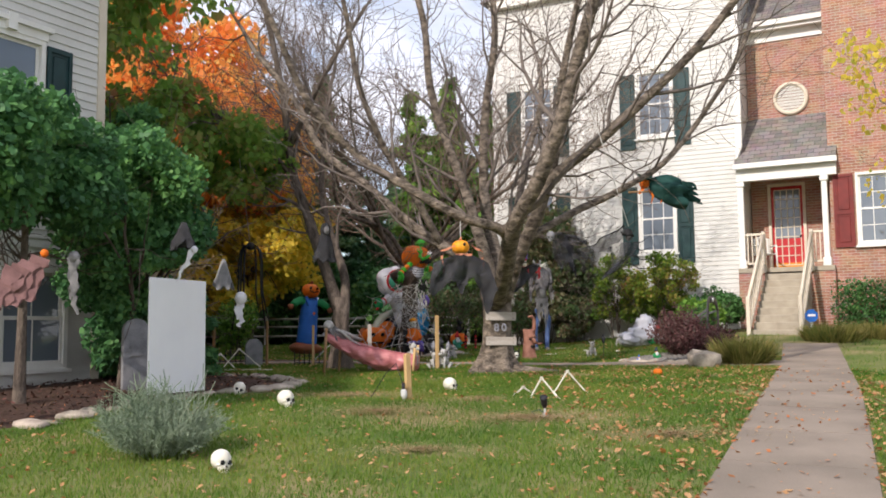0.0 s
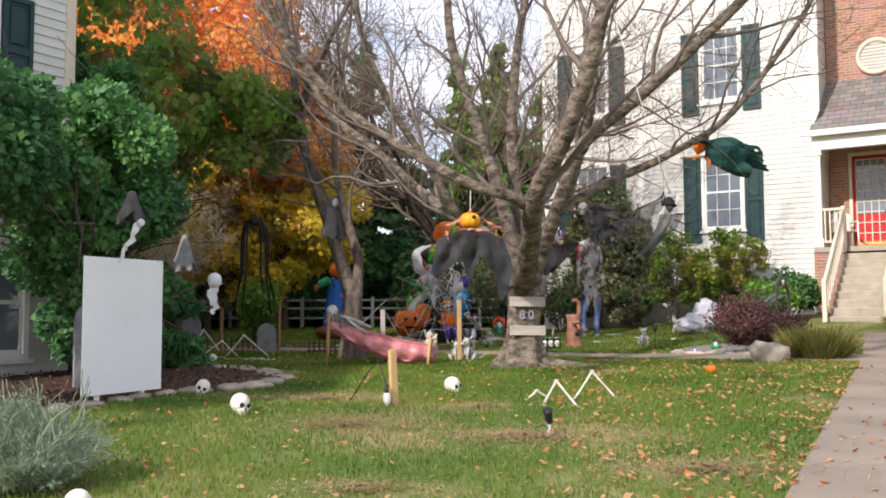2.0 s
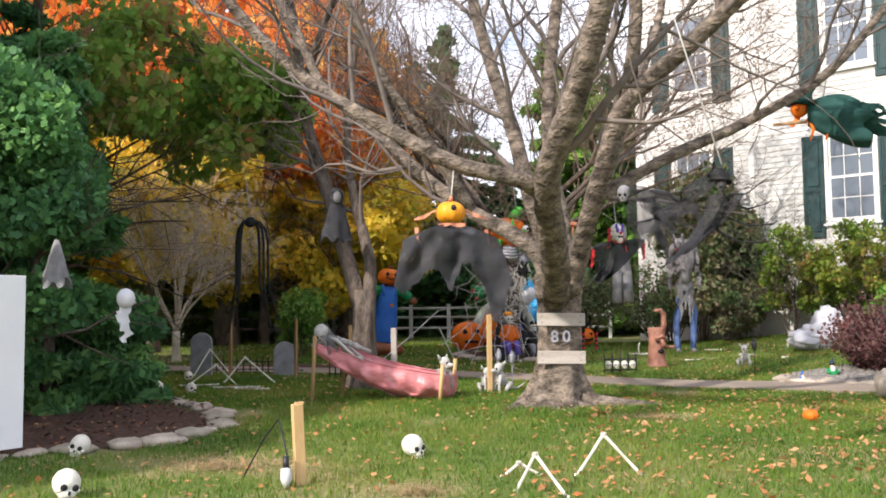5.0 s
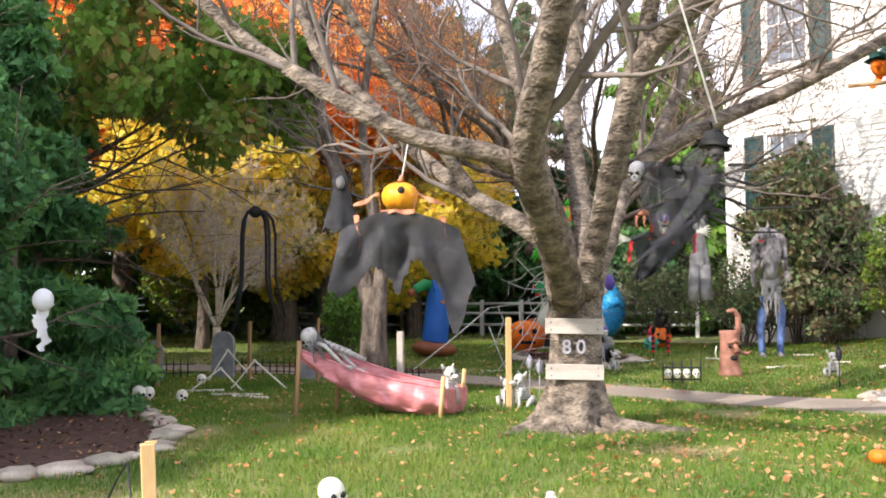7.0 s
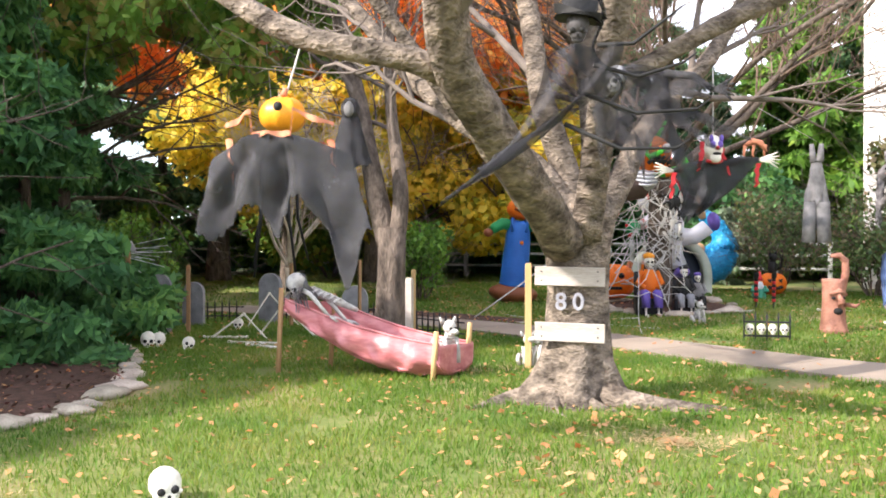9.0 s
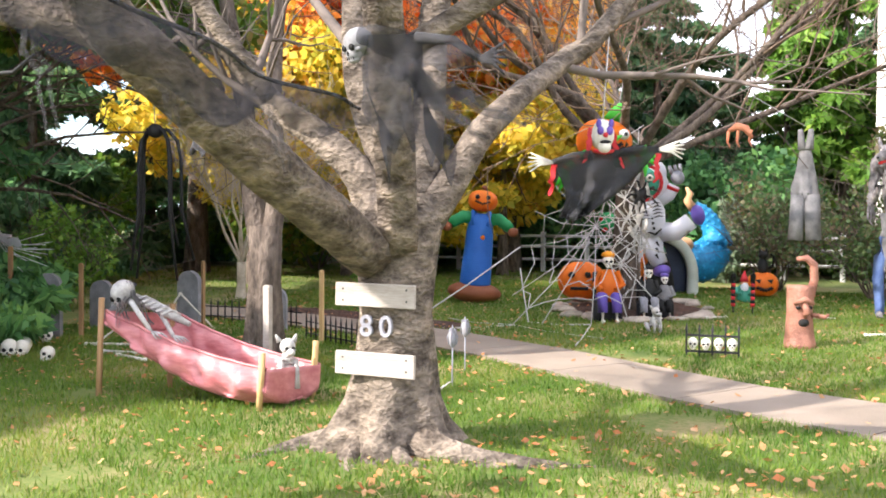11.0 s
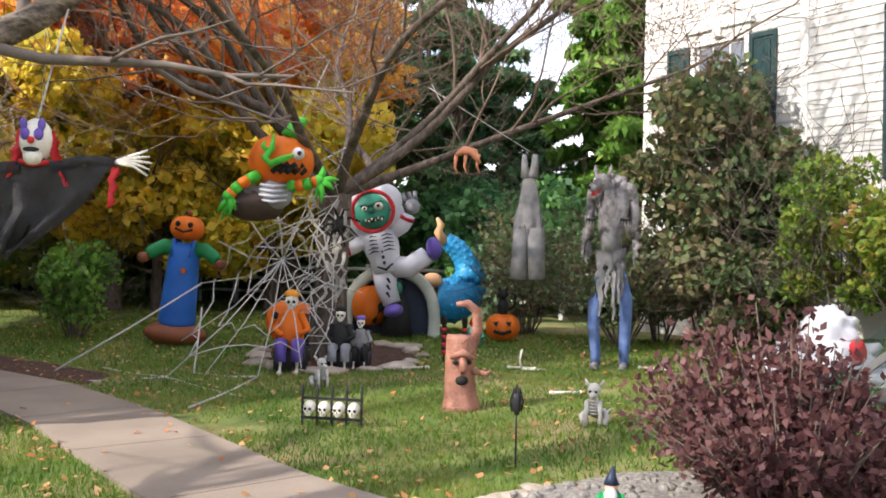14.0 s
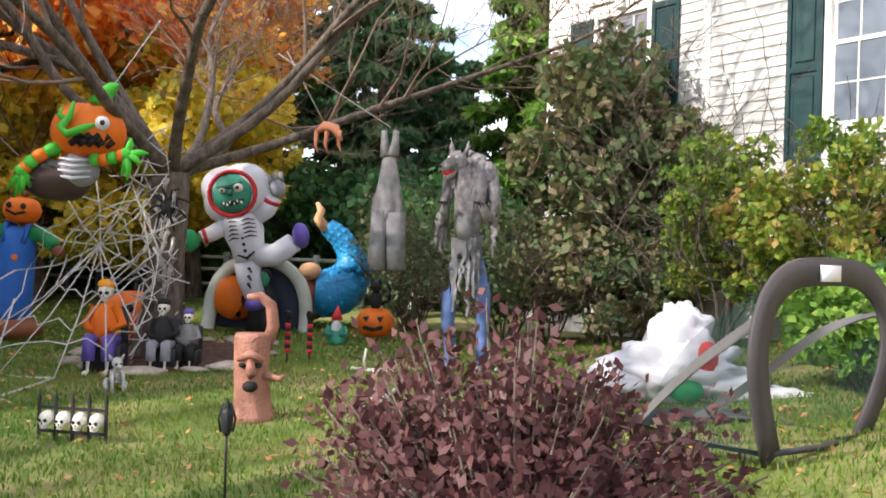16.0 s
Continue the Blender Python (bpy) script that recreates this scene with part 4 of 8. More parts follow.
trng = np.random.default_rng(11)
TX, TY = 0.85, 15.04
tz = ground_z(TX, TY)
main_tree = thing("tree", (0, 0, 0), "large bare low-forking tree with flaking grey-brown bark on the lawn", "tree")
geo = Geo()
zs = [-.1, .04, .14, .3, .5, .8, 1.1, 1.32, 1.5]
flare_trunk(geo, None, [(TX + .02 * i / 8, TY, tz + z) for i, z in enumerate(zs)], [.45, .39, .33, .275, .245, .225, .24, .28, .22], 28, 6, trng)
part("trunk", geo, M["bark"], main_tree)
for ang, L, r in ((-22, 1.15, .12), (205, .75, .11), (255, .5, .1), (100, .6, .1), (-62, .45, .1)):
    geo = Geo()
    a = radians(ang)
    pts = [(TX + math.cos(a + .12 * k) * (.22 + L * k / 5), TY + math.sin(a + .12 * k) * (.22 + L * k / 5), 0) for k in range(6)]
    geo.tube([(x, y, ground_z(x, y) + .1 * (1 - k / 5) ** 2 - .045) for k, (x, y, _) in enumerate(pts)], [r * (1 - .13 * k) for k in range(6)], 9, wob=.3)
    part("root", geo, M["bark"], main_tree)
K = (.84, 14.76, 2.12)
twigs = Geo()
TREE_LIMBS = [
    ([(.86, 14.8, 2.0), (.93, 14.1, 2.32), (.97, 13.1, 2.85), (1.05, 12.75, 3.1), (1.3, 12.3, 3.55), (1.55, 11.9, 4.2), (1.75, 11.6, 5.0)], .155, .06),
    ([(.97, 13.15, 2.85), (.75, 12.9, 2.98), (.24, 12.6, 3.1), (-.46, 12.6, 3.5), (-1.2, 12.7, 4.0), (-1.9, 12.5, 4.8)], .085, .035),
    ([(.78, 14.95, 2.0), (.68, 14.95, 2.42), (.36, 14.93, 2.7), (-.03, 14.95, 2.92), (-.6, 15.1, 3.36), (-1.4, 15.4, 4.1), (-2.1, 15.8, 4.7)], .105, .05),
    ([(.86, 15.05, 2.0), (.76, 15.08, 2.5), (.6, 15.0, 3.05), (.4, 15.2, 3.8), (.1, 15.5, 4.7), (-.2, 15.8, 5.8)], .12, .05),
    ([(.92, 15.05, 2.05), (.9, 15.3, 2.7), (.75, 15.6, 3.5), (.72, 15.9, 4.4), (.8, 16.2, 5.6)], .13, .05),
    ([(1.0, 15.05, 2.1), (1.1, 15.35, 2.5), (1.15, 15.7, 2.85), (1.15, 16.6, 3.32), (1.35, 17.0, 3.65), (1.6, 17.9, 4.6), (1.8, 18.6, 5.3)], .11, .05),
    ([(.98, 14.9, 2.05), (1.17, 14.6, 2.6), (1.45, 14.1, 3.3), (1.65, 13.9, 3.8), (2.3, 13.6, 4.3), (3.1, 13.4, 5.0), (3.9, 13.2, 5.8)], .125, .045),
    ([(1.62, 13.95, 3.7), (1.75, 13.8, 4.4), (1.8, 13.6, 5.2), (2.0, 13.4, 6.2)], .075, .04),
    ([(1.3, 14.3, 2.95), (2.0, 14.5, 3.35), (2.9, 14.9, 3.8), (3.7, 15.2, 4.3), (4.4, 15.4, 5.1)], .07, .03),
    ([(-.03, 14.95, 2.92), (-.4, 14.6, 3.6), (-.9, 14.3, 4.4), (-1.3, 14.1, 5.4)], .06, .03),
]
for pts, r0, r1 in TREE_LIMBS:
    a, b = Vector(pts[-2]), Vector(pts[-1])
    way = (b - a).normalized() + Vector((0, 0, .45))
    pts = pts + [tuple(b + way * .9 + Vector((.12, -.1, 0))), tuple(b + way * 1.9)]
    limb(main_tree, pts, r0, r1, trng, M["bark"], twigs, kids=10, twig=1.45)
part("brushwood", twigs, M["twig"], main_tree)


def bare_tree(x, y, label, trunk_h, r, limbs, rng, mat, height, lean=(0, 0), depth=3, spread=.75, twig=None, rise=.42, wander=.17):
    top = thing("tree", (0, 0, 0), label, "tree")
    geo, z = Geo(), ground_z(x, y)
    k = 7
    flare_trunk(geo, None, [(x + lean[0] * i / k, y + lean[1] * i / k, z - .08 + trunk_h * i / k) for i in range(k + 1)], [r * 1.6, r * 1.25, r * 1.08] + [r] * (k - 2), 16, 5, rng)
    part("trunk", geo, mat, top)
    tw = Geo()
    apex = Vector((x + lean[0], y + lean[1], z + trunk_h - .1))
    for i in range(limbs):
        a = 2 * math.pi * (i + rng.random() * .6) / limbs
        d = Vector((math.cos(a) * spread, math.sin(a) * spread, .75 + .5 * rng.random()))
        g2 = Geo()
        pts = [apex]
        for j in range(4):
            d = (d.normalized() + Vector(rng.normal(size=3)) * wander + Vector((0, 0, .1))).normalized()
            d.z = max(d.z, rise)
            pts.append(pts[-1] + d * (height - trunk_h) * .2)
        limb(top, pts, r * .36, r * .12, rng, mat, tw, kids=8, twig=(height - trunk_h) * .3, depth=depth - 1)
    part("brushwood", tw, twig or M["twig"], top)
    return top


web_tree = bare_tree(-.9, 22.95, "bare spreading tree in a mulch ring hung with rope webs", 2.1, .2, 12, trng, M["barkdark"], 8.6, (.1, 0), depth=4, spread=1.5, twig=M["twigbrown"], rise=.36, wander=.3)
# the forked tree behind the stretcher
fork_tree = thing("tree", (0, 0, 0), "slender forked grey tree beside the fabric stretcher", "tree")
FX, FY = -1.87, 16.75
geo, z = Geo(), ground_z(FX, FY)
flare_trunk(geo, None, [(FX, FY, z - .08), (FX, FY, z + .1), (FX, FY, z + .35), (FX, FY, z + .8), (FX + .02, FY, z + 1.3)], [.27, .2, .17, .15, .15], 16, 5, trng)
part("trunk", geo, M["barkdark"], fork_tree)
tw = Geo()
for pts, r0, r1 in (([(FX - .03, FY, z + 1.1), (FX - .25, FY + .1, z + 1.7), (FX - .6, FY + .3, z + 2.7), (FX - .95, FY + .4, z + 3.7), (FX - 1.15, FY + .4, z + 5.2), (FX - 1.5, FY + .3, z + 7)], .13, .05),
                    ([(FX + .06, FY, z + 1.1), (FX + .06, FY + .1, z + 1.7), (FX - .25, FY + .4, z + 2.6), (FX - .45, FY + .7, z + 3.6), (FX - .3, FY + .9, z + 5.5)], .1, .04),
                    ([(FX - .95, FY + .4, z + 3.6), (FX - 1.6, FY + .2, z + 4.3), (FX - 2.5, FY, z + 4.8)], .055, .03),
                    ([(FX - 1.0, FY + .4, z + 4.2), (FX - .3, FY - .1, z + 5.4), (FX + .5, FY - .4, z + 6.6)], .065, .03)):
    limb(fork_tree, pts, r0, r1, trng, M["barkdark"], tw, kids=7, twig=1.3, depth=2)
part("brushwood", tw, M["twig"], fork_tree)


def leafy_tree(x, y, label, mat, centre_z, radii, height, r, n_leaf, leaf, rng, n_clump=40, clump=.7, bark=None, name="tree", low=-.8, droop=.3, shift=(0, 0)):
    top = thing(name, (0, 0, 0), label, "tree")
    geo, z = Geo(), ground_z(x, y)
    flare_trunk(geo, None, [(x, y, z - .1 + (centre_z + .2) * i / 6) for i in range(7)], [r * 1.25, r, r * .85, r * .75, r * .65, r * .55, r * .45], 12, 5, rng)
    part("trunk", geo, bark or M["barkdark"], top)
    tw = Geo()
    for i in range(9):
        a = 2 * math.pi * i / 9 + rng.random()
        zz = z + centre_z * (.35 + .5 * rng.random())
        grow(tw, (x, y, zz), (math.cos(a) + shift[0] * .5, math.sin(a) + shift[1] * .5, .6), max(radii) * .85 + abs(shift[0]) * .4, r * .36, 2, rng, kids=4)
    part("branchwork", tw, bark or M["barkdark"], top)
    leaves("crown", mat, clumps((x + shift[0], y + shift[1], z + centre_z), radii, n_clump, clump, rng, .8, low), n_leaf, leaf, rng, top, droop)
    return top


def conifer(x, y, h, r, rng, label, mat="conifer", n=23000, leaf=.115, open_=0.015):
    """A spruce or cedar: whorls of drooping sprays on a straight stem."""
    top = thing("conifer", (0, 0, 0), label, "conifer")
    z, geo = ground_z(x, y), Geo()
    geo.tube([(x, y, z - .1), (x, y, z + h * .5), (x, y, z + h * .98)], [.03 + r * .045, r * .035, .02], 8)
    tw, blobs = Geo(), []
    for i in range(int(h * 7)):
        f = (i + rng.random()) / (h * 7)
        if f < open_:
            continue
        a, L = rng.random() * 6.28, r * (1 - f) ** .75 * (.65 + .5 * rng.random())
        zz = z + f * h
        tip = Vector((x + math.cos(a) * L, y + math.sin(a) * L, zz - L * .18))
        tw.tube([(x, y, zz), tip], [.03, .008], 4, cap=False)
        for k in (.45, .75, 1.0):
            q = Vector((x, y, zz)).lerp(tip, k)
            s = .16 + .2 * L * (1.15 - k * .55)
            blobs.append(((q.x, q.y, q.z), (s, s, s * .4)))
    part("trunk", geo, M["barkdark"], top)
    part("bough_whorl", tw, M["barkdark"], top)
    leaves("crown", M[mat], blobs, n, leaf, rng, top, .6, .45, 2.9)
    return top


prng = np.random.default_rng(23)
# evergreen mass beside the neighbour's house
for x, y, r, h in ((-4.3, 12.6, .9, 3.4),):
    top = thing("evergreen_shrub", (0, 0, 0), "tall dense dark green evergreen shrub in the mulch bed", "shrub", "evergreen shrubs")
    z = ground_z(x, y)
    tw = Geo()
    for i in range(5):
        a = i * 1.26
        grow(tw, (x + .1 * math.cos(a), y + .1 * math.sin(a), z), (math.cos(a) * .35, math.sin(a) * .35, 1), h * .8, .05, 2, prng, kids=3)
    part("stem_clump", tw, M["barkdark"], top)
    leaves("crown", M["evergreen"], clumps((x, y, z + h * .62), (r, r, h * .44), 80, .3, prng, .8), 24000, .058, prng, top)
for x, y, h, r in ((-4.75, 14.2, 4.4, 1.25), (-6.2, 15.6, 5.2, 1.6)):
    conifer(x, y, h, r, prng, "dense dark evergreen with layered drooping sprays by the bed", "evergreen", 26000, .075)
for x, y in ((-4.75, 10.4), (-4.75, 8.5)):
    leafy_tree(x, y, "evergreen tree-form shrub with open stems over the mulch", M["evergreen"], 2.75, (.95, .95, .8), 4, .06, 16000, .058, prng, 60, .28, name="evergreen_shrub")
leafy_tree(-7.0, 16.3, "broad tree with green leaves turning dull red, arching over the bed", M["dogwood"], 3.9, (2.7, 2.1, 1.45), 7, .1, 11500, .095, prng, 85, .36, low=-.5, droop=.9, shift=(1.4, .7))
leafy_tree(-6.6, 16.4, "tall tree with mixed green and russet leaves beside the house", M["dogwood"], 6.4, (2.4, 2.4, 1.9), 9, .12, 3600, .12, prng, 50, .5, low=-.6, droop=.9)
leafy_tree(-8.6, 26.6, "tall maple in full orange autumn leaf", M["maple"], 7.2, (3.5, 3.5, 3.6), 12, .25, 20000, .16, prng, 70, .95)
leafy_tree(-12.5, 25.5, "tall maple in orange-red autumn leaf", M["maple"], 7.0, (3.2, 3.2, 3.2), 11, .22, 15000, .16, prng, 50, .9)
leafy_tree(-9.0, 23.8, "small tree with bright yellow autumn leaves", M["yellow"], 3.3, (2.3, 2.0, 1.9), 5, .12, 13000, .13, prng, 44, .6)
leafy_tree(-7.9, 27.3, "broad low tree with bright yellow-green autumn leaves", M["yellow"], 2.3, (2.7, 1.7, 1.9), 5, .12, 13000, .13, prng, 50, .55)
leafy_tree(-6.0, 28.5, "small tree with yellow-green autumn leaves", M["yellow"], 3.0, (2.3, 2.0, 2.0), 5, .12, 10000, .14, prng, 40, .6)
leafy_tree(-12.0, 31.5, "tall tree in yellow and orange autumn leaf", M["amber"], 5.6, (3.0, 2.6, 3.2), 9, .18, 13000, .15, prng, 50, .8)
leafy_tree(-10.6, 33.0, "tall maple in orange autumn leaf", M["amber"], 6.6, (3.0, 2.6, 3.4), 9, .18, 13000, .15, prng, 50, .8)
leafy_tree(-6.5, 29.8, "tall tree with rusty orange autumn leaves behind the lawn", M["amber"], 6.0, (2.4, 2.4, 2.4), 9, .18, 7000, .15, prng, 46, .75)
for x, y, h, r in ((-15, 20, 8, 2.6), (-11.5, 17.8, 8.5, 2.4), (-16, 27, 10, 3), (-13, 33, 11, 3.2), (-8.5, 35, 11, 3.2), (-6.4, 37.5, 10, 3.0), (-1.6, 42, 7.5, 2.6), (-.8, 38.5, 7.2, 2.5), (2.6, 44, 8.5, 2.6), (-19, 34, 12, 3.5), (-23, 24, 11, 3.5), (5, 46, 9, 3), (-8.6, 40, 12, 3.2), (-2.6, 46, 8, 3.0), (1.0, 41, 8.5, 2.6), (.6, 36.5, 8.8, 2.4), (-2.6, 34.8, 5.6, 2.2), (-12, 38, 13, 3.4), (-4.4, 33.8, 10.0, 2.8), (-12.8, 21.5, 8, 2.3), (-17, 23.5, 9, 2.8)):
    conifer(x, y, h, r, prng, "tall dark green conifer at the back of the garden")


def shrub(x, y, label, mat, r, h, n, leaf, rng, clump=.25, nc=40, low=-.9, base=.1, stems=9, name="shrub", long=1.5, group=""):
    """A many-stemmed shrub."""
    top = thing(name, (0, 0, 0), label, "shrub", group)
    z, tw = ground_z(x, y), Geo()
    for i in range(stems):
        a = 6.283 * i / stems + rng.random()
        grow(tw, (x + .08 * math.cos(a), y + .08 * math.sin(a), z - .03), (math.cos(a) * r / h * .8, math.sin(a) * r / h * .8, 1), h * .75, .018, 2, rng, kids=4)
    part("stem_clump", tw, M["barkdark"], top)
    leaves("foliage", mat, clumps((x, y, z + base + h * .52), (r * .85, r * .85, h * .42), nc, clump, rng, .9, low), n, leaf, rng, top, long=long)
    return top


def spiky(x, y, label, mat, r, h, n, rng, name="shrub", width=.012, lean=.6):
    """A clump of upright narrow leaves."""
    top = thing(name, (0, 0, 0), label, "shrub")
    a, d = rng.random(n) * 6.283, rng.random(n) ** .6
    bx, by = x + np.cos(a) * d * r * .75, y + np.sin(a) * d * r * .75
    hh = h * (1 - .45 * d ** 2) * (.55 + .5 * rng.random(n))
    A = np.stack([np.cos(a) * d * lean * hh, np.sin(a) * d * lean * hh, hh], 1) * .5
    A += rng.normal(size=(n, 3)) * h * .04
    zz = np.array([ground_z(p, q) for p, q in zip(bx, by)])
    lift = rng.random(n)[:, None] * np.stack([np.cos(a) * .1, np.sin(a) * .1, h * .35 * np.ones(n)], 1)
    P = np.stack([bx, by, zz - .02], 1) + A + lift * (rng.random(n) < .6)[:, None]
    B = np.cross(A, unit(n, rng))
    B *= width / (np.linalg.norm(B, axis=1)[:, None] + 1e-9)
    quads("foliage", mat, P, A, B, top)
    return top


def sprigs(x, y, mat, n, each, inner, reach, h, size, width, scatter, parent, bare=.22, flat=.33, loose=0.0):
    """Upright sprigs out of one root, set with small narrow leaves along their upper part."""
    z = ground_z(x, y)
    ang, rad = prng.random(n) * 6.283, prng.random(n) ** .6
    uneven = 1 + .22 * np.sin(ang * 2 + 1) + .13 * np.sin(ang * 5)
    tall = h * (1 - flat * rad ** 2) * (.6 + .5 * prng.random(n)) * (.85 + .25 * np.cos(ang - 2.3))
    root = np.stack([x + np.cos(ang) * rad * inner, y + np.sin(ang) * rad * inner, np.full(n, z)], 1)
    tip = root + np.stack([np.cos(ang) * rad * reach * uneven, np.sin(ang) * rad * reach * uneven, tall], 1) + prng.normal(size=(n, 3)) * h * .05
    along = (bare + (1 - bare) * prng.random((n, each)))[:, :, None]
    at = (root[:, None] + (tip - root)[:, None] * along + np.array([0, 0, .15 * h]) * along * (1 - along)).reshape(-1, 3)
    count = len(at)
    at = at + prng.normal(size=(count, 3)) * loose
    axis = np.repeat((tip - root) / np.linalg.norm(tip - root, axis=1)[:, None], each, axis=0) + prng.normal(size=(count, 3)) * scatter
    axis *= (size * (.55 + .5 * prng.random(count)))[:, None] / np.linalg.norm(axis, axis=1)[:, None]
    side = np.cross(axis, unit(count, prng))
    side *= width / (np.linalg.norm(side, axis=1)[:, None] + 1e-9)
    quads("foliage", mat, at + axis, axis, side, parent)
    return root, tip


top = thing("lavender_bush", (0, 0, 0), "bushy grey-green lavender clump at the lawn's edge", "shrub")
z = ground_z(-2.3, 7.5)
sprigs(-2.3, 7.5, M["sage"], 640, 48, .24, .26, .56, .024, .0052, .75, top)
tw = Geo()
for i in range(26):
    a = i * .55
    grow(tw, (-2.3 + .12 * math.cos(a), 7.5 + .12 * math.sin(a), z), (math.cos(a) * .6, math.sin(a) * .6, 1), .5, .008, 1, prng, kids=4)
part("stem_clump", tw, M["sage"], top)
spiky(5.3, 16.4, "straw and green ornamental grass clump beside the walk", M["strawleaf"], .5, .48, 2600, prng, "grass_clump", .016, .9)
spiky(8.35, 19.9, "low straw-coloured grass clump beside the walk", M["strawleaf"], .7, .4, 2000, prng, "grass_clump", .016, .9)
spiky(9.6, 20.6, "low green border plant under the hedge", M["strawleaf"], .8, .35, 1600, prng, "grass_clump", .016, .9)
plum = thing("shrub", (0, 0, 0), "plum-leaved shrub with twiggy stems in the stony bed", "shrub")
roots, tips = sprigs(5.0, 18.6, M["plumleaf"], 190, 48, .34, .5, .98, .038, .034, 1.5, plum, .08, .4, .05)
tw = Geo()
for a, b in zip(roots, tips):
    a, b = Vector(a), Vector(b)
    tw.tube([a - Vector((0, 0, .03)), a.lerp(b, .5) + Vector((0, 0, .04)), b], [.011, .007, .003], 5)
part("stem_clump", tw, M["barkdark"], plum)
shrub(3.0, 26.45, "tall dull dark shrub against the white house", M["duskleaf"], 1.15, 4.1, 9500, .078, prng, .3, 100, long=1.7)
shrub(3.7, 26.6, "tall dull dark shrub against the white house", M["duskleaf"], .7, 3.0, 4500, .09, prng, .3, 30)
shrub(5.75, 24.9, "yellow-green leafy bush under the window", M["limeleaf"], 1.2, 2.2, 10000, .052, prng, .17, 90)
shrub(3.5, 25.85, "low dark leafy bush at the house wall", M["duskleaf"], .8, 1.3, 4500, .06, prng, .2, 40)
shrub(2.35, 26.6, "low dark leafy bush at the house wall", M["duskleaf"], .7, 1.5, 4000, .06, prng, .2, 40)
shrub(4.7, 25.3, "yellow-green leafy bush with russet tips", M["limeleaf"], .8, 2.4, 6000, .052, prng, .16, 60)
shrub(7.0, 23.6, "low rounded dark green bush by the porch", M["hedge"], .75, 1.0, 6000, .05, prng, .22, 36)
shrub(6.2, 22.6, "low green bush in front of the house", M["green"], .7, .8, 4500, .055, prng, .2, 30)
shrub(2.0, 25.9, "thin brown twiggy bush beside the house corner", M["duskleaf"], .8, 1.7, 2600, .05, prng, .3, 30, stems=16)
shrub(.3, 26.6, "thin brown twiggy bush at the lawn's edge", M["duskleaf"], 1.0, 1.9, 2600, .055, prng, .35, 30, stems=16)
conifer(-1.05, 28.6, 1.6, .55, prng, "small blue-green conifer at the lawn's edge", "sage", 3500, .07)
shrub(-9.6, 13.4, "dark leafy undergrowth beneath the conifers", M["evergreen"], 1.6, 2.4, 8000, .1, prng, .5, 30)
for i, (x, y, r, h, m) in enumerate(((-13, 19, 2, 2.6, "evergreen"), (-15, 23, 2.4, 3, "green"), (-11, 28, 2.2, 2.6, "limeleaf"), (-14.5, 29.5, 2.4, 3, "green"), (-6.5, 32.5, 2.4, 3.2, "evergreen"), (-3.4, 33.5, 2.2, 3.2, "evergreen"), (-1.2, 34.5, 2, 3.2, "evergreen"), (1.0, 36, 2.2, 3.4, "evergreen"), (-9.5, 30.5, 2.2, 3, "green"), (-18, 19, 2.6, 3.4, "evergreen"), (-8.6, 19.2, 1.0, 1.6, "green"), (-5.2, 22.9, .6, 1.3, "green"), (-20, 29, 3, 3.5, "evergreen"), (-1.4, 30.5, 1.4, 2.4, "evergreen"))):
    shrub(x, y, "dense leafy undergrowth at the back of the garden", M[m], r, h, 7000 if r > 1.3 else 2200, .12 if r > 1.3 else .06, prng, .55 if r > 1.3 else .22, 34, group="undergrowth")
bare_tree(-7.4, 21.9, "small pale-barked bare tree with fine upright twigs", .7, .075, 12, prng, M["palebark"], 3.5, depth=3, spread=.6, twig=M["palebark"])
leafy_tree(11.4, 18.6, "tree with sparse yellow and orange leaves near the porch", M["yellow"], 5.2, (3.2, 2.4, 2.2), 7, .12, 2600, .1, prng, 40, .6)

# hedge by the brick front
top = thing("hedge", (0, 0, 0), "clipped dark green hedge under the brick wall", "hedge")
hb = []
for i in range(26):
    for k in range(3):
        c = hp(9.9 + 4.2 * i / 26, .75, 1.55 + .45 * k)
        hb.append(((c.x, c.y, c.z), (.3, .35, .3)))
leaves("foliage", M["hedge"], hb, 12000, .05, prng, top)
tw = Geo()
for i in range(8):
    c = hp(10.1 + .55 * i, .75, 1.2)
    grow(tw, c, (0, 0, 1), 1.1, .02, 2, prng)
part("stem_clump", tw, M["barkdark"], top)

for x, y, h, r in ((.3, 33.0, 9.6, 2.1), (-1.1, 33.6, 9.4, 1.7), (2.0, 36.5, 9.5, 2.2)):
    conifer(x, y, h, r, prng, "tall yellow-green cedar behind the house", "green", 15000, .13)
for ob in list(scene.objects):
    if ob.name.split(".")[0] in ("brushwood", "stem_clump", "bough_whorl", "branchwork", "foliage", "crown"):
        ob["kind"] = "stuff"

# ---- decorations on the lawn ----
drng = np.random.default_rng(41)


def toward(x, y, tx, ty):
    """Turn about z that brings a thing's front, -y, to face a place."""
    return math.degrees(math.atan2(ty - y, tx - x)) + 90


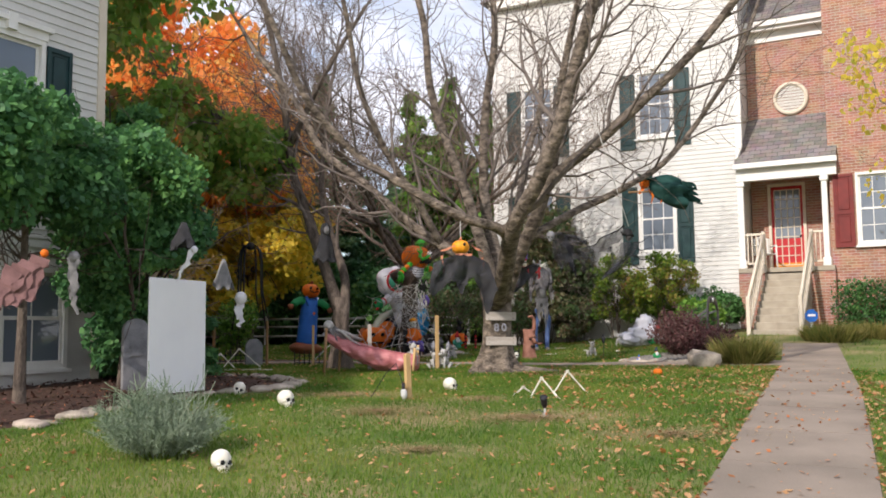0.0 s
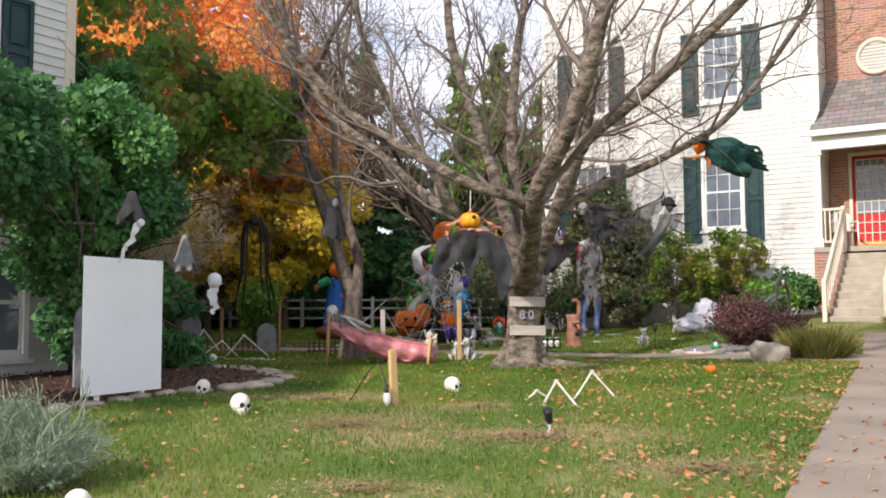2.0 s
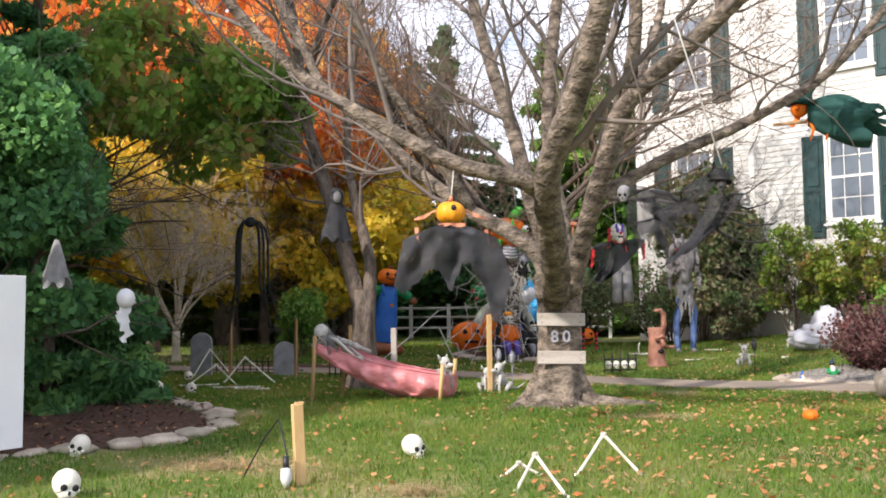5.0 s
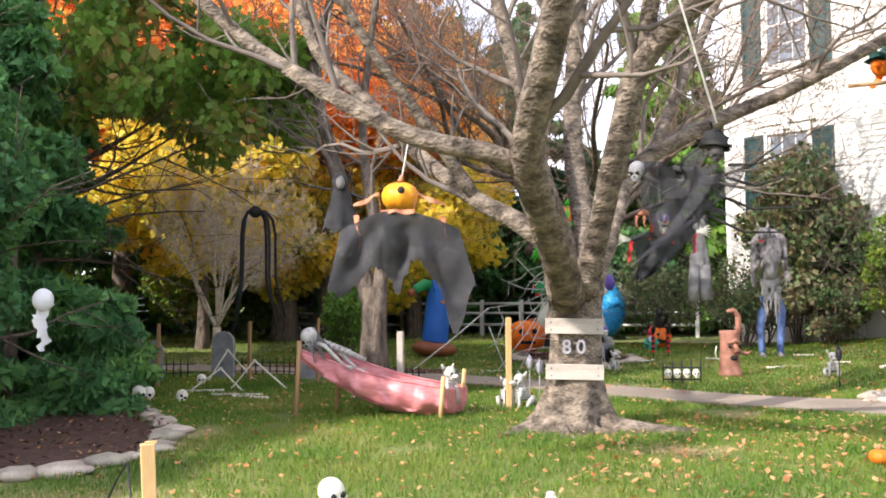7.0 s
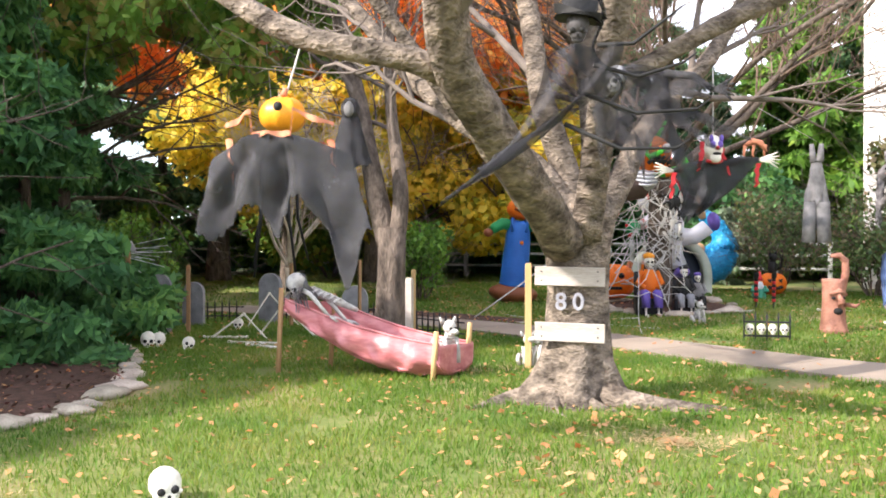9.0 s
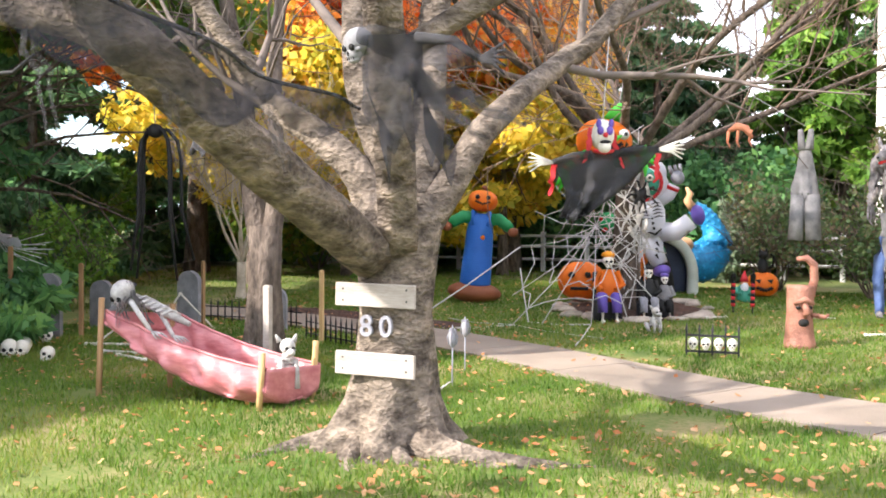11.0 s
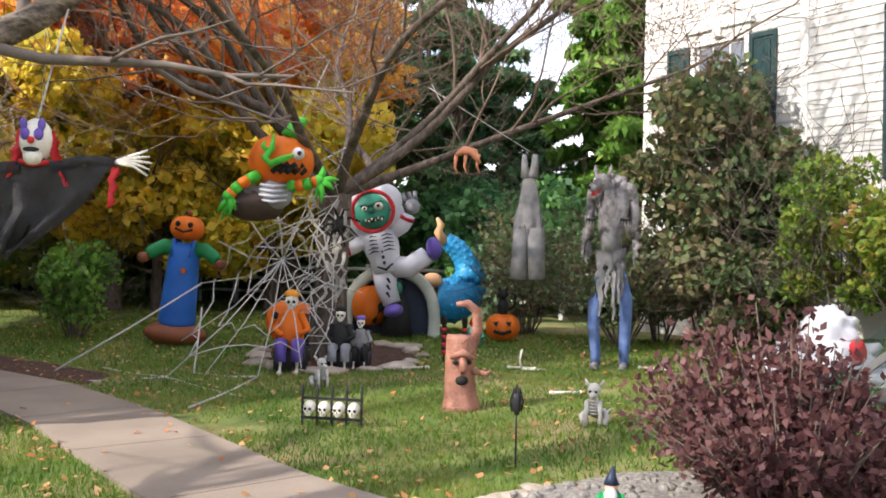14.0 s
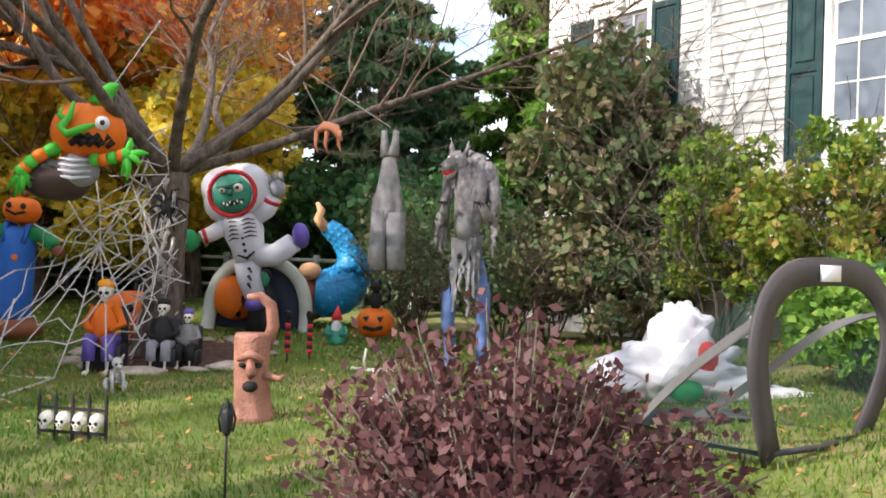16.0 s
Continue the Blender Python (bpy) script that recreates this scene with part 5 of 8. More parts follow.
def skull_into(geo, c, r, m=None):
    """A skull facing -y: cranium, jaw, sockets and nose; materials 0 bone, 1 black."""
    m = m or Matrix()
    c = Vector(c)
    geo.use(0)
    geo.ball(c + m @ Vector((0, r * .12, r * .15)), (r * .86, r * 1.02, r * .9), m, 16, 10)
    geo.ball(c + m @ Vector((0, -r * .45, -r * .45)), (r * .58, r * .5, r * .48), m, 12, 8)
    geo.ball(c + m @ Vector((0, -r * .55, -r * .78)), (r * .46, r * .4, r * .26), m, 10, 6)
    for s in (-1, 1):
        geo.ball(c + m @ Vector((s * r * .52, -r * .5, -r * .22)), (r * .25, r * .3, r * .16), m, 8, 6)
    geo.use(1)
    for s in (-1, 1):
        geo.ball(c + m @ Vector((s * r * .34, -r * .8, -r * .02)), (r * .23, r * .14, r * .22), m, 10, 6)
    geo.ball(c + m @ Vector((0, -r * .92, -r * .36)), (r * .1, r * .08, r * .15), m, 8, 6)
    for k in range(-2, 3):
        geo.box(c + m @ Vector((k * r * .15, -r * .93 + abs(k) * r * .05, -r * .66)), (r * .025, r * .06, r * .2), m)
    geo.use(0)


SKULL = [M["bone"], M["socket"]]


def skull(x, y, r=.1, face=(3, 8), dz=0.0, tilt=0):
    geo, r = Geo(), r * .86
    skull_into(geo, (0, 0, r * .82), r, Matrix.Rotation(radians(tilt), 4, "Y"))
    figure("skull", geo, SKULL, on(x, y, dz), "white plastic skull lying on the grass", "skull", "skulls", toward(x, y, *face))


for x, y, r, f, t in ((-1.74, 10.22, .115, (3, 6), 8), (.08, 11.79, .105, (4, 9), -8), (-1.66, 6.95, .1, (2, 3), 5), (-2.55, 11.55, .1, (-1, 5), 20), (-4.45, 15.85, .11, (2, 10), 0), (-4.62, 16.12, .1, (3, 11), 15), (-5.2, 16.75, .1, (3, 11), -10), (-4.4, 15.95, .1, (0, 8), 10), (-3.9, 15.9, .09, (3, 11), 30), (-5.0, 17.9, .09, (2, 8), 0)):
    skull(x, y, r, f, 0, t)


def stake(x, y, h, mat, label, w=.045, lean=(0, 0), z0=None):
    geo = Geo()
    m = Matrix.Rotation(lean[0], 4, "X") @ Matrix.Rotation(lean[1], 4, "Y")
    geo.box((0, 0, h / 2 - .06), (w, w * .7, h + .12), m, .004)
    geo.box((0, 0, h + .005), (w * .8, w * .5, .012), m)
    return figure("stake", geo, [mat], on(x, y), label, "stake", "stakes", drng.random() * 90 - 45, smooth=False)


stake(-.42, 10.76, .52, M["newwood"], "pale new pine stake driven into the lawn", .07, (0, -.05))
stake(-.12, 16.35, .95, M["newwood"], "pale new pine stake beside the big tree", .06)
stake(-3.56, 18.62, .9, M["stakewood"], "brown wooden garden stake", .05)
stake(-5.55, 16.55, 1.05, M["stakewood"], "brown wooden garden stake", .05)
stake(-5.2, 17.2, .85, M["stakewood"], "brown wooden garden stake", .05)
stake(-4.6, 18.5, .85, M["stakewood"], "brown wooden garden stake", .05)
stake(-1.3, 16.2, .8, M["oldwood"], "weathered grey wooden stake behind the stretcher", .07)
stake(-2.6, 18.4, .8, M["newwood"], "pale pine stake near the side path", .05)

# trowel-like garden spike and black cable at the stake
geo = Geo()
geo.tube([(0, 0, 0), (-.02, -.02, .2), (-.1, .04, .42), (-.22, .1, .3), (-.4, .15, .02)], .006, 5)
figure("cable", geo, [M["darkmetal"]], on(-.46, 10.72), "thin black cable looped at the pine stake", "cable")
geo = Geo()
geo.use(0).tube([(0, 0, .2), (0, 0, .1)], .02, 8)
geo.use(1).tube([(0, 0, .12), (.01, -.02, .06), (.01, -.03, 0)], [.035, .04, .012], 8)
figure("garden_light", geo, [M["darkmetal"], M["lightgrey"]], on(-.47, 10.66), "small black and grey ground light on a spike", "light")


def spotlight(x, y):
    top = thing("spotlight", on(x, y), "black garden spotlight on a short spike with green cable", "spotlight", "", toward(x, y, 2.5, 15) + 180)
    geo = Geo()
    geo.tube([(0, 0, -.05), (0, 0, .14)], [.01, .014], 6)
    part("spike", geo, M["lightgrey"], top)
    geo = Geo()
    d = Vector((0, -.5, .85)).normalized()
    b = Vector((0, 0, .14))
    geo.tube([b, b + d * .05, b + d * .13, b + d * .16], [.03, .042, .048, .055], 12)
    part("lamp_head", geo, M["darkmetal"], top)
    geo = Geo()
    geo.ball((0, .02, .02), (.05, .05, .035), seg=10, rings=6)
    part("base", geo, M["lightgrey"], top)
    geo = Geo()
    geo.tube([(0, .03, .02), (-.12, .05, .015), (-.2, .14, .06), (-.1, .2, .09), (.0, .12, .02)], .007, 6)
    part("cable", geo, M["darkgreen"], top, "dark green cable")


spotlight(1.0, 9.3)
bpy.data.objects["spotlight"].matrix_basis @= Matrix.Diagonal((.75, .75, .75, 1))


def bone_leg(x, y, span, h, turn):
    """A two-boned skeleton leg standing bent on the grass."""
    geo = Geo()
    for a, b in (((-span * .42, 0, 0), (0, 0, h)), ((0, 0, h), (span * .58, .03, 0))):
        a, b = Vector(a), Vector(b)
        geo.tube([a, a.lerp(b, .08), a.lerp(b, .5), a.lerp(b, .92), b], [.015, .012, .009, .012, .015], 8)
        for p in (a, b):
            geo.ball(p + Vector((.006, 0, 0)), .017, seg=8, rings=6)
            geo.ball(p - Vector((.008, 0, 0)), .016, seg=8, rings=6)
    figure("bent_bone", geo, [M["bone"]], on(x, y), "white plastic bone leg bent over the grass", "bone decoration", "bone legs", turn)


bone_leg(1.12, 10.7, .34, .24, -25)
bone_leg(1.5, 11.3, .42, .27, 5)
bone_leg(.95, 11.2, .25, .09, 10)
bone_leg(-3.85, 17.4, .75, .38, 15)
bone_leg(-4.1, 17.0, .7, .3, 200)
bone_leg(-4.9, 18.4, .7, .45, 50)


def loose_bone(x, y, L, turn):
    geo = Geo()
    geo.tube([(-L / 2, 0, .02), (0, .01, .025), (L / 2, 0, .02)], [.018, .012, .018], 8)
    for s in (-1, 1):
        geo.ball((s * L / 2, .012, .024), .02, seg=8, rings=6)
        geo.ball((s * L / 2, -.012, .024), .02, seg=8, rings=6)
    figure("bone", geo, [M["bone"]], on(x, y), "loose white plastic bone on the grass", "bone decoration", "loose bones", turn)


for x, y, L, a in ((1.6, 23.2, .3, 10), (2.55, 22.0, .3, 40), (3.5, 22.3, .25, -10), (-3.6, 16.6, .6, 15), (-3.3, 16.4, .5, -10), (.5, 22.7, .3, 50), (-4.3, 16.9, .5, 30), (4.0, 21.3, .25, 70), (3.0, 23.6, .3, 0)):
    loose_bone(x, y, L, a)
geo = Geo()
geo.tube([(0, 0, .02), (-.02, 0, .12), (0, 0, .24)], .012, 7)
geo.tube([(0, 0, .02), (.14, 0, .02), (.28, .02, .02)], .012, 7)
figure("bone", geo, [M["bone"]], on(1.62, 23.15), "bent white plastic bone standing on the grass", "bone decoration", "loose bones", 20)

# white foam board in the bed
a, b = Vector((-3.33, 10.42, 0)), Vector((-2.95, 11.4, 0))
mid, way = (a + b) / 2, (b - a)
geo = Geo()
geo.box((0, 0, .67), (way.length, .025, 1.33), None, .004)
for s in (-.3, .3):
    geo.box((s, .035, .3), (.04, .03, .95))
ob = figure("foam_board", geo, [M["board"]], (mid.x, mid.y, .83), "tall blank white foam board standing in the bed", "board", "", math.degrees(math.atan2(way.y, way.x)), smooth=False)

# number boards on the trunk
rz = math.degrees(math.atan2(.2, .98))
for z in (1.76, 1.365):
    geo = Geo()
    geo.box((0, 0, 0), (.5, .024, .135), Matrix.Rotation(.015, 4, "Y"), .004)
    geo.use(1)
    for sx in (-.2, .2):
        for sz in (-.03, .035):
            geo.ball((sx, -.013, sz), .006, seg=6, rings=4)
    figure("number_board", geo, [M["oldwood"], M["darkmetal"]], (.915, 14.765, z), "weathered grey board nailed across the tree trunk", "board", "trunk boards", rz, smooth=False)
for ch, dx in (("8", -.062), ("0", .062)):
    cu = bpy.data.curves.new("digit", "FONT")
    cu.body, cu.size, cu.extrude, cu.bevel_depth, cu.align_x, cu.align_y = ch, .17, .008, .003, "CENTER", "CENTER"
    tmp = bpy.data.objects.new("digit", cu)
    scene.collection.objects.link(tmp)
    me = bpy.data.meshes.new_from_object(tmp.evaluated_get(bpy.context.evaluated_depsgraph_get()))
    bpy.data.objects.remove(tmp)
    me.materials.append(M["grey"])
    ob = new("house_number", me)
    v = Vector((math.cos(radians(rz)), math.sin(radians(rz)), 0))
    p = Vector((.905, 14.79, 1.575)) + v * dx
    ob.matrix_basis = pose(p.x, p.y, p.z, 90, 0, rz)
    tagged(ob, "grey metal house number " + ch + " on the tree trunk", "house number", "house number")

# ---- red vinyl stretcher on stakes ----
stretcher = thing("stretcher", (0, 0, 0), "faded red vinyl sling stretched between four wooden stakes", "stretcher")
A0, A1, B0, B1 = Vector((-1.9, 15.07, 1.6)), Vector((-1.72, 15.6, 1.55)), Vector((-.47, 15.33, 1.22)), Vector((-.43, 15.85, 1.2))


def hull(u, v):
    """The slung cloth: v runs from the near rim down, under and up to the far rim."""
    near, far = A0.lerp(B0, u), A1.lerp(B1, u)
    s = .5 - .5 * math.cos(math.pi * v)
    k = max(0.0, math.sin(math.pi * v)) ** .42
    p = near.lerp(far, s)
    p.z -= .1 - .02 * u + .05 * math.sin(math.pi * u) + k * (.15 + .1 * u + .13 * math.sin(math.pi * u) ** .8)
    crease = .028 * math.sin(u * 30 + 14 * v + 3 * noise.noise(Vector((u * 6, v * 3, 8)))) + .018 * abs(math.sin(u * 17 - 11 * v)) + .06 * noise.noise(Vector((u * 7 - v * 4, v * 6, 0))) + .025 * noise.noise(Vector((u * 22 - v * 9, v * 9, 3)))
    p.y -= crease * (.25 + k) * (1 if v < .5 else -.6)
    p.z += .4 * crease * k
    return p


geo = Geo()
geo.sheet(96, 30, hull)
thick(part("sling", geo, M["pinkcloth"], stretcher), .008)
for u in (0.0, 1.0):
    geo = Geo()
    geo.sheet(16, 6, lambda a, b: hull(u, a).lerp(hull(u, 0).lerp(hull(u, 1), .5 - .5 * math.cos(math.pi * a)), b) + Vector((.02 * math.sin(9 * a) * (u - .5), 0, 0)))
    thick(part("end_panel", geo, M["pinkcloth"], stretcher), .008)
for v in (0.0, 1.0):
    geo = Geo()
    geo.tube([hull(k / 24, v) + Vector((0, 0, .004)) for k in range(25)], .011, 6)
    part("hem", geo, M["pinkcloth"], stretcher)
for p, h in ((A0, .0), (A1, -.02), (B0, .04), (B1, .1)):
    geo = Geo()
    g0 = ground_z(p.x, p.y) - .06
    geo.tube([(p.x - .05, p.y - .03, g0), (p.x - .01, p.y - .03, p.z + h)], .023, 7)
    part("stake", geo, M["newwood"] if p is B0 or p is B1 else M["stakewood"], stretcher)


def bony_figure(name, at, rz, label, long=.55):
    """A small lying skeleton: skull, ribs, spine, arms."""
    geo = Geo()
    skull_into(geo, (0, -.02, .1), .1, Matrix.Rotation(.5, 4, "X"))
    geo.tube([(0, .08, .08), (long * .5, .12, -.02), (long, .14, -.12)], [.03, .045, .02], 8)
    for k in range(6):
        x = .12 + k * .055
        geo.tube([(x, .04, .03 - k * .02), (x, .0, .06 - k * .02), (x, .1, .08 - k * .02), (x, .2, .04 - k * .02)], .01, 5)
    geo.tube([(.06, .0, .05), (.2, -.1, .03), (.42, -.12, -.16)], [.026, .02, .016], 6, wob=.3)
    geo.tube([(.1, .2, .02), (.3, .1, -.06), (.5, .02, -.2)], [.026, .02, .016], 6, wob=.3)
    for q in ((.42, -.12, -.16), (.5, .02, -.2)):
        for k in range(4):
            geo.tube([q, (q[0] + .06, q[1] - .04 + k * .03, q[2] - .015), (q[0] + .11, q[1] - .05 + k * .035, q[2] - .045)], [.009, .008, .004], 4)
    geo.use(2)
    for k in range(9):
        a = k * .4
        geo.rag((.03 * math.cos(a * 2), .02 + .06 * math.sin(a * 3), .18), (-.1 + .05 * k, -.06 + .2 * math.sin(a * 2), -.06 - .03 * (k % 3)), .05, .02, drng, 6, .01)
    return figure(name, geo, [M["bonegrey"], M["socket"], M["greycloth"]], at, label, "skeleton", "", rz)


bony_figure("skeleton", (-1.9, 15.24, 1.52), 4, "grey-haired plastic skeleton lying in the red sling")


def sitting_beast(x, y, h, label, rz, name="skeleton_dog"):
    """A seated skeletal dog or cat."""
    geo = Geo()
    s = h / .34
    skull_into(geo, (0, -.05 * s, .28 * s), .062 * s)
    geo.use(0)
    geo.ball((0, -.12 * s, .255 * s), (.03 * s, .05 * s, .026 * s), seg=8, rings=6)
    for k in (-1, 1):
        geo.tube([(k * .05 * s, -.02 * s, .32 * s), (k * .075 * s, -.01 * s, .37 * s)], [.022 * s, .006 * s], 6)
        geo.tube([(k * .05 * s, -.06 * s, .2 * s), (k * .055 * s, -.09 * s, .1 * s), (k * .055 * s, -.09 * s, 0)], [.022 * s, .016 * s, .02 * s], 7)
        geo.tube([(k * .06 * s, .08 * s, .1 * s), (k * .1 * s, -.0 * s, .07 * s), (k * .085 * s, -.02 * s, .01)], [.035 * s, .025 * s, .02 * s], 7)
    geo.tube([(0, -.03 * s, .25 * s), (0, .0, .17 * s), (0, .08 * s, .08 * s)], [.03 * s, .03 * s, .04 * s], 8)
    for k in range(5):
        z = (.2 - k * .025) * s
        geo.tube([(-.05 * s, .03 * s, z), (-.055 * s, -.05 * s, z), (0, -.075 * s, z), (.055 * s, -.05 * s, z), (.05 * s, .03 * s, z)], .009 * s, 5)
    geo.tube([(0, .1 * s, .05 * s), (.04 * s, .2 * s, .04 * s), (.1 * s, .26 * s, .1 * s)], [.014 * s, .01 * s, .006 * s], 6)
    return figure(name, geo, [M["bonegrey"], M["socket"]], on(x, y), label, "skeleton", "small skeletons", rz)


sitting_beast(3.28, 20.58, .34, "grey-white plastic skeleton dog sitting on the lawn", 10)
sitting_beast(.18, 21.25, .3, "white plastic skeleton dog standing on the lawn", 60)
sitting_beast(.02, 16.42, .36, "grey plastic skeleton cat sitting by the big tree", -40, "skeleton_cat")
sitting_beast(-.2, 16.5, .3, "white plastic skeleton cat with a curled tail", 40, "skeleton_cat")
sitting_beast(-.56, 15.62, .36, "white plastic skeleton dog sitting in the low end of the sling", 60).matrix_basis.translation.z = .97
sitting_beast(4.35, 22.9, .3, "white plastic skeleton pup in the flower bed", -30)


# ---- skull fence, garden torches, picket edging ----
def skull_fence(x, y, rz):
    top = thing("skull_fence", on(x, y), "short black plastic fence panel with four white skulls", "fence", "", rz)
    for z in (.06, .22):
        part("rail", Geo().box((0, 0, z), (.52, .014, .022)), M["darkmetal"], top, smooth=False)
    for k in range(5):
        geo = Geo().box((-.25 + k * .125, 0, .13), (.018, .016, .3))
        geo.tube([(-.25 + k * .125, 0, .27), (-.25 + k * .125, 0, .34)], [.016, .002], 4)
        part("picket", geo, M["darkmetal"], top, smooth=False)
    for k in range(4):
        geo = Geo()
        skull_into(geo, (-.187 + k * .125, -.012, .14), .058)
        part("skull", geo, SKULL, top, "white skull face")


skull_fence(1.36, 19.7, 15)


def torch(x, y, h=.55, mat="darkmetal"):
    top = thing("garden_torch", on(x, y), "dark garden light shaped like a skeleton torch on a spike", "garden light", "garden torches", drng.random() * 60)
    top.matrix_basis @= Matrix.Diagonal((.62, .62, 1, 1))
    geo = Geo()
    geo.tube([(0, 0, -.06), (0, 0, h * .68)], .011, 6)
    part("pole", geo, M[mat], top)
    geo = Geo()
    geo.tube([(0, 0, h * .64), (0, 0, h * .7), (0, 0, h * .86), (0, 0, h * .9)], [.02, .045, .055, .03], 10)
    for k in range(4):
        a = k * 1.57
        geo.tube([(.05 * math.cos(a), .05 * math.sin(a), h * .68), (.07 * math.cos(a), .07 * math.sin(a), h * .8), (.03 * math.cos(a), .03 * math.sin(a), h * .95)], .01, 5)
    part("lantern", geo, M[mat], top)
    geo = Geo()
    geo.tube([(0, 0, h * .9), (0, 0, h)], [.028, .004], 8)
    part("finial", geo, M[mat], top)


torch(3.27, 18.95)
torch(.08, 16.9, .5, "grey")
torch(-.2, 17.55, .5, "grey")


def mini_fence(pts, label):
    top = thing("edging_fence", (0, 0, 0), label, "fence", "edging fences")
    for a, b in zip(pts, pts[1:]):
        n = max(2, round(math.hypot(b[0] - a[0], b[1] - a[1]) / .11))
        g2 = Geo()
        for z in (.07, .2):
            g2.tube([on(a[0], a[1], z), on(b[0], b[1], z)], .008, 4)
        part("rail", g2, M["darkmetal"], top)
        for k in range(n):
            x, y = a[0] + (b[0] - a[0]) * k / n, a[1] + (b[1] - a[1]) * k / n
            g2 = Geo()
            p = Vector(on(x, y))
            g2.tube([p, p + Vector((0, 0, .24)), p + Vector((0, 0, .32))], [.01, .01, .001], 4)
            part("picket", g2, M["darkmetal"], top)


mini_fence([(-3.0, 18.6), (-1.75, 18.15)], "low black picket edging beside the side path")
mini_fence([(-5.6, 19.3), (-4.6, 19.5), (-3.7, 19.3)], "low black picket edging at the graveyard corner")
mini_fence([(-6.6, 18.4), (-5.8, 18.9)], "low black picket edging at the graveyard corner")


def tombstone(x, y, h, w, rz, label="grey foam tombstone with a rounded top"):
    geo = Geo()
    n, t = 12, .04
    prof = [(-w / 2, -.05), (w / 2, -.05)] + [(w / 2 * math.cos(math.pi * k / n), h - w / 2 + w / 2 * math.sin(math.pi * k / n)) for k in range(n + 1)]
    k = len(prof)
    geo.add([(px_, -t, pz) for px_, pz in prof] + [(px_, t, pz) for px_, pz in prof], [tuple(range(k)), tuple(range(k, 2 * k))[::-1]] + [(i, i + k, (i + 1) % k + k, (i + 1) % k) for i in range(k)])
    geo.box((0, -t - .004, h * .62), (w * .55, .012, .03))
    geo.box((0, -t - .004, h * .5), (w * .4, .012, .022))
    figure("tombstone", geo, [M["tombstone"]], on(x, y), label, "tombstone", "tombstones", rz, smooth=False)


tombstone(-5.45, 16.95, .75, .3, 30)
tombstone(-5.9, 18.0, .6, .3, 20)
tombstone(-5.3, 18.9, .7, .34, 10)
tombstone(-3.9, 19.0, .55, .35, 25)
tombstone(-6.3, 17.4, .65, .25, 40)
tombstone(-4.0, 12.0, .95, .34, 40, "dark grey foam tombstone among the evergreens")

# ---- rail fence and cars far behind ----
fence = thing("rail_fence", (0, 0, 0), "white rail fence at the back of the garden", "fence")
for k in range(14):
    x, y = -13.5 + k * 1.1, 30.0 + .15 * math.sin(k)
    g2 = Geo()
    g2.box(on(x, y, .45), (.09, .09, 1.0))
    part("post", g2, M["lightgrey"], fence, smooth=False)
    if k < 13:
        for z in (.3, .6, .85):
            g2 = Geo()
            g2.tube([on(x, y, z), on(x + 1.1, 30.0 + .15 * math.sin(k + 1), z)], .035, 4)
            part("rail", g2, M["lightgrey"], fence)

# small pumpkins
def pumpkin_into(geo, c, r, squash=.8, ribs=9):
    geo.ball(c, (r, r, r * squash), None, 36, 14, fn=lambda u: (1 - .07 * abs(math.sin(math.atan2(u.y, u.x) * ribs / 2))) * (1 - .12 * abs(u.z) ** 6))


geo = Geo()
pumpkin_into(geo, (0, 0, .055), .07)
geo.use(1).tube([(0, 0, .1), (.01, 0, .14)], [.014, .008], 6)
figure("pumpkin", geo, [M["orange"], M["stakewood"]], on(3.2, 13.9), "small orange pumpkin on the grass", "pumpkin", "pumpkins")


# ---- hanging ghouls ----
def rope_to(a, b, r=.006, label="thin pale hanging cord from a branch"):
    geo = Geo()
    geo.tube([a, b], r, 5)
    return figure("cord", geo, [M["rope"]], (0, 0, 0), label, "cord", "hanging cords")


# pumpkin-headed ghoul
geo = Geo().piece("pumpkin_head", 0)
pumpkin_into(geo, (0, 0, 0), .125, .85)
geo.use(3).tube([(0, 0, .1), (.01, .01, .14)], [.02, .012], 6)
geo.piece("eye_hole", 1).ball((.02, -.112, .03), (.024, .022, .026), seg=10, rings=7)


def cape(u, v):
    """A torn cape hung along outstretched arms, its hem in two long tails."""
    w = (u - .5) * (.78 + .1 * v)
    tails = math.exp(-((u - .86) / .11) ** 2) * .36 + math.exp(-((u - .45) / .07) ** 2) * .14 + math.exp(-((u - .1) / .1) ** 2) * .1
    hem = .34 + tails + .03 * math.sin(u * 31) + .12 * noise.noise(Vector((u * 9, 2.2, 0))) + .05 * noise.noise(Vector((u * 34, 5.2, 0)))
    fold = .035 * math.sin(u * 19 + 2 * v) * (.3 + v) + .06 * noise.noise(Vector((u * 5, v * 3, 4)))
    return Vector((w + .1 * v * (u - .3), -.03 - .12 * math.sin(math.pi * u) * (1 - .5 * v) - fold, -.1 - .34 * abs(u - .5) ** 1.5 - hem * v))


geo.piece("cape", 2).sheet(72, 22, cape)
geo.sheet(72, 22, lambda u, v: cape(1 - u, v) + Vector((0, .014, 0)))
def scarf(u, v):
    x = (u - .5) * .6
    return Vector((x, -.07 - .09 * math.sin(math.pi * u) - .015 * math.sin(30 * u), (.03 if abs(x) > .11 else -.1) - .3 * max(0, abs(x) - .1) ** .8 - (.012 + .02 * abs(math.sin(13 * u))) * v))


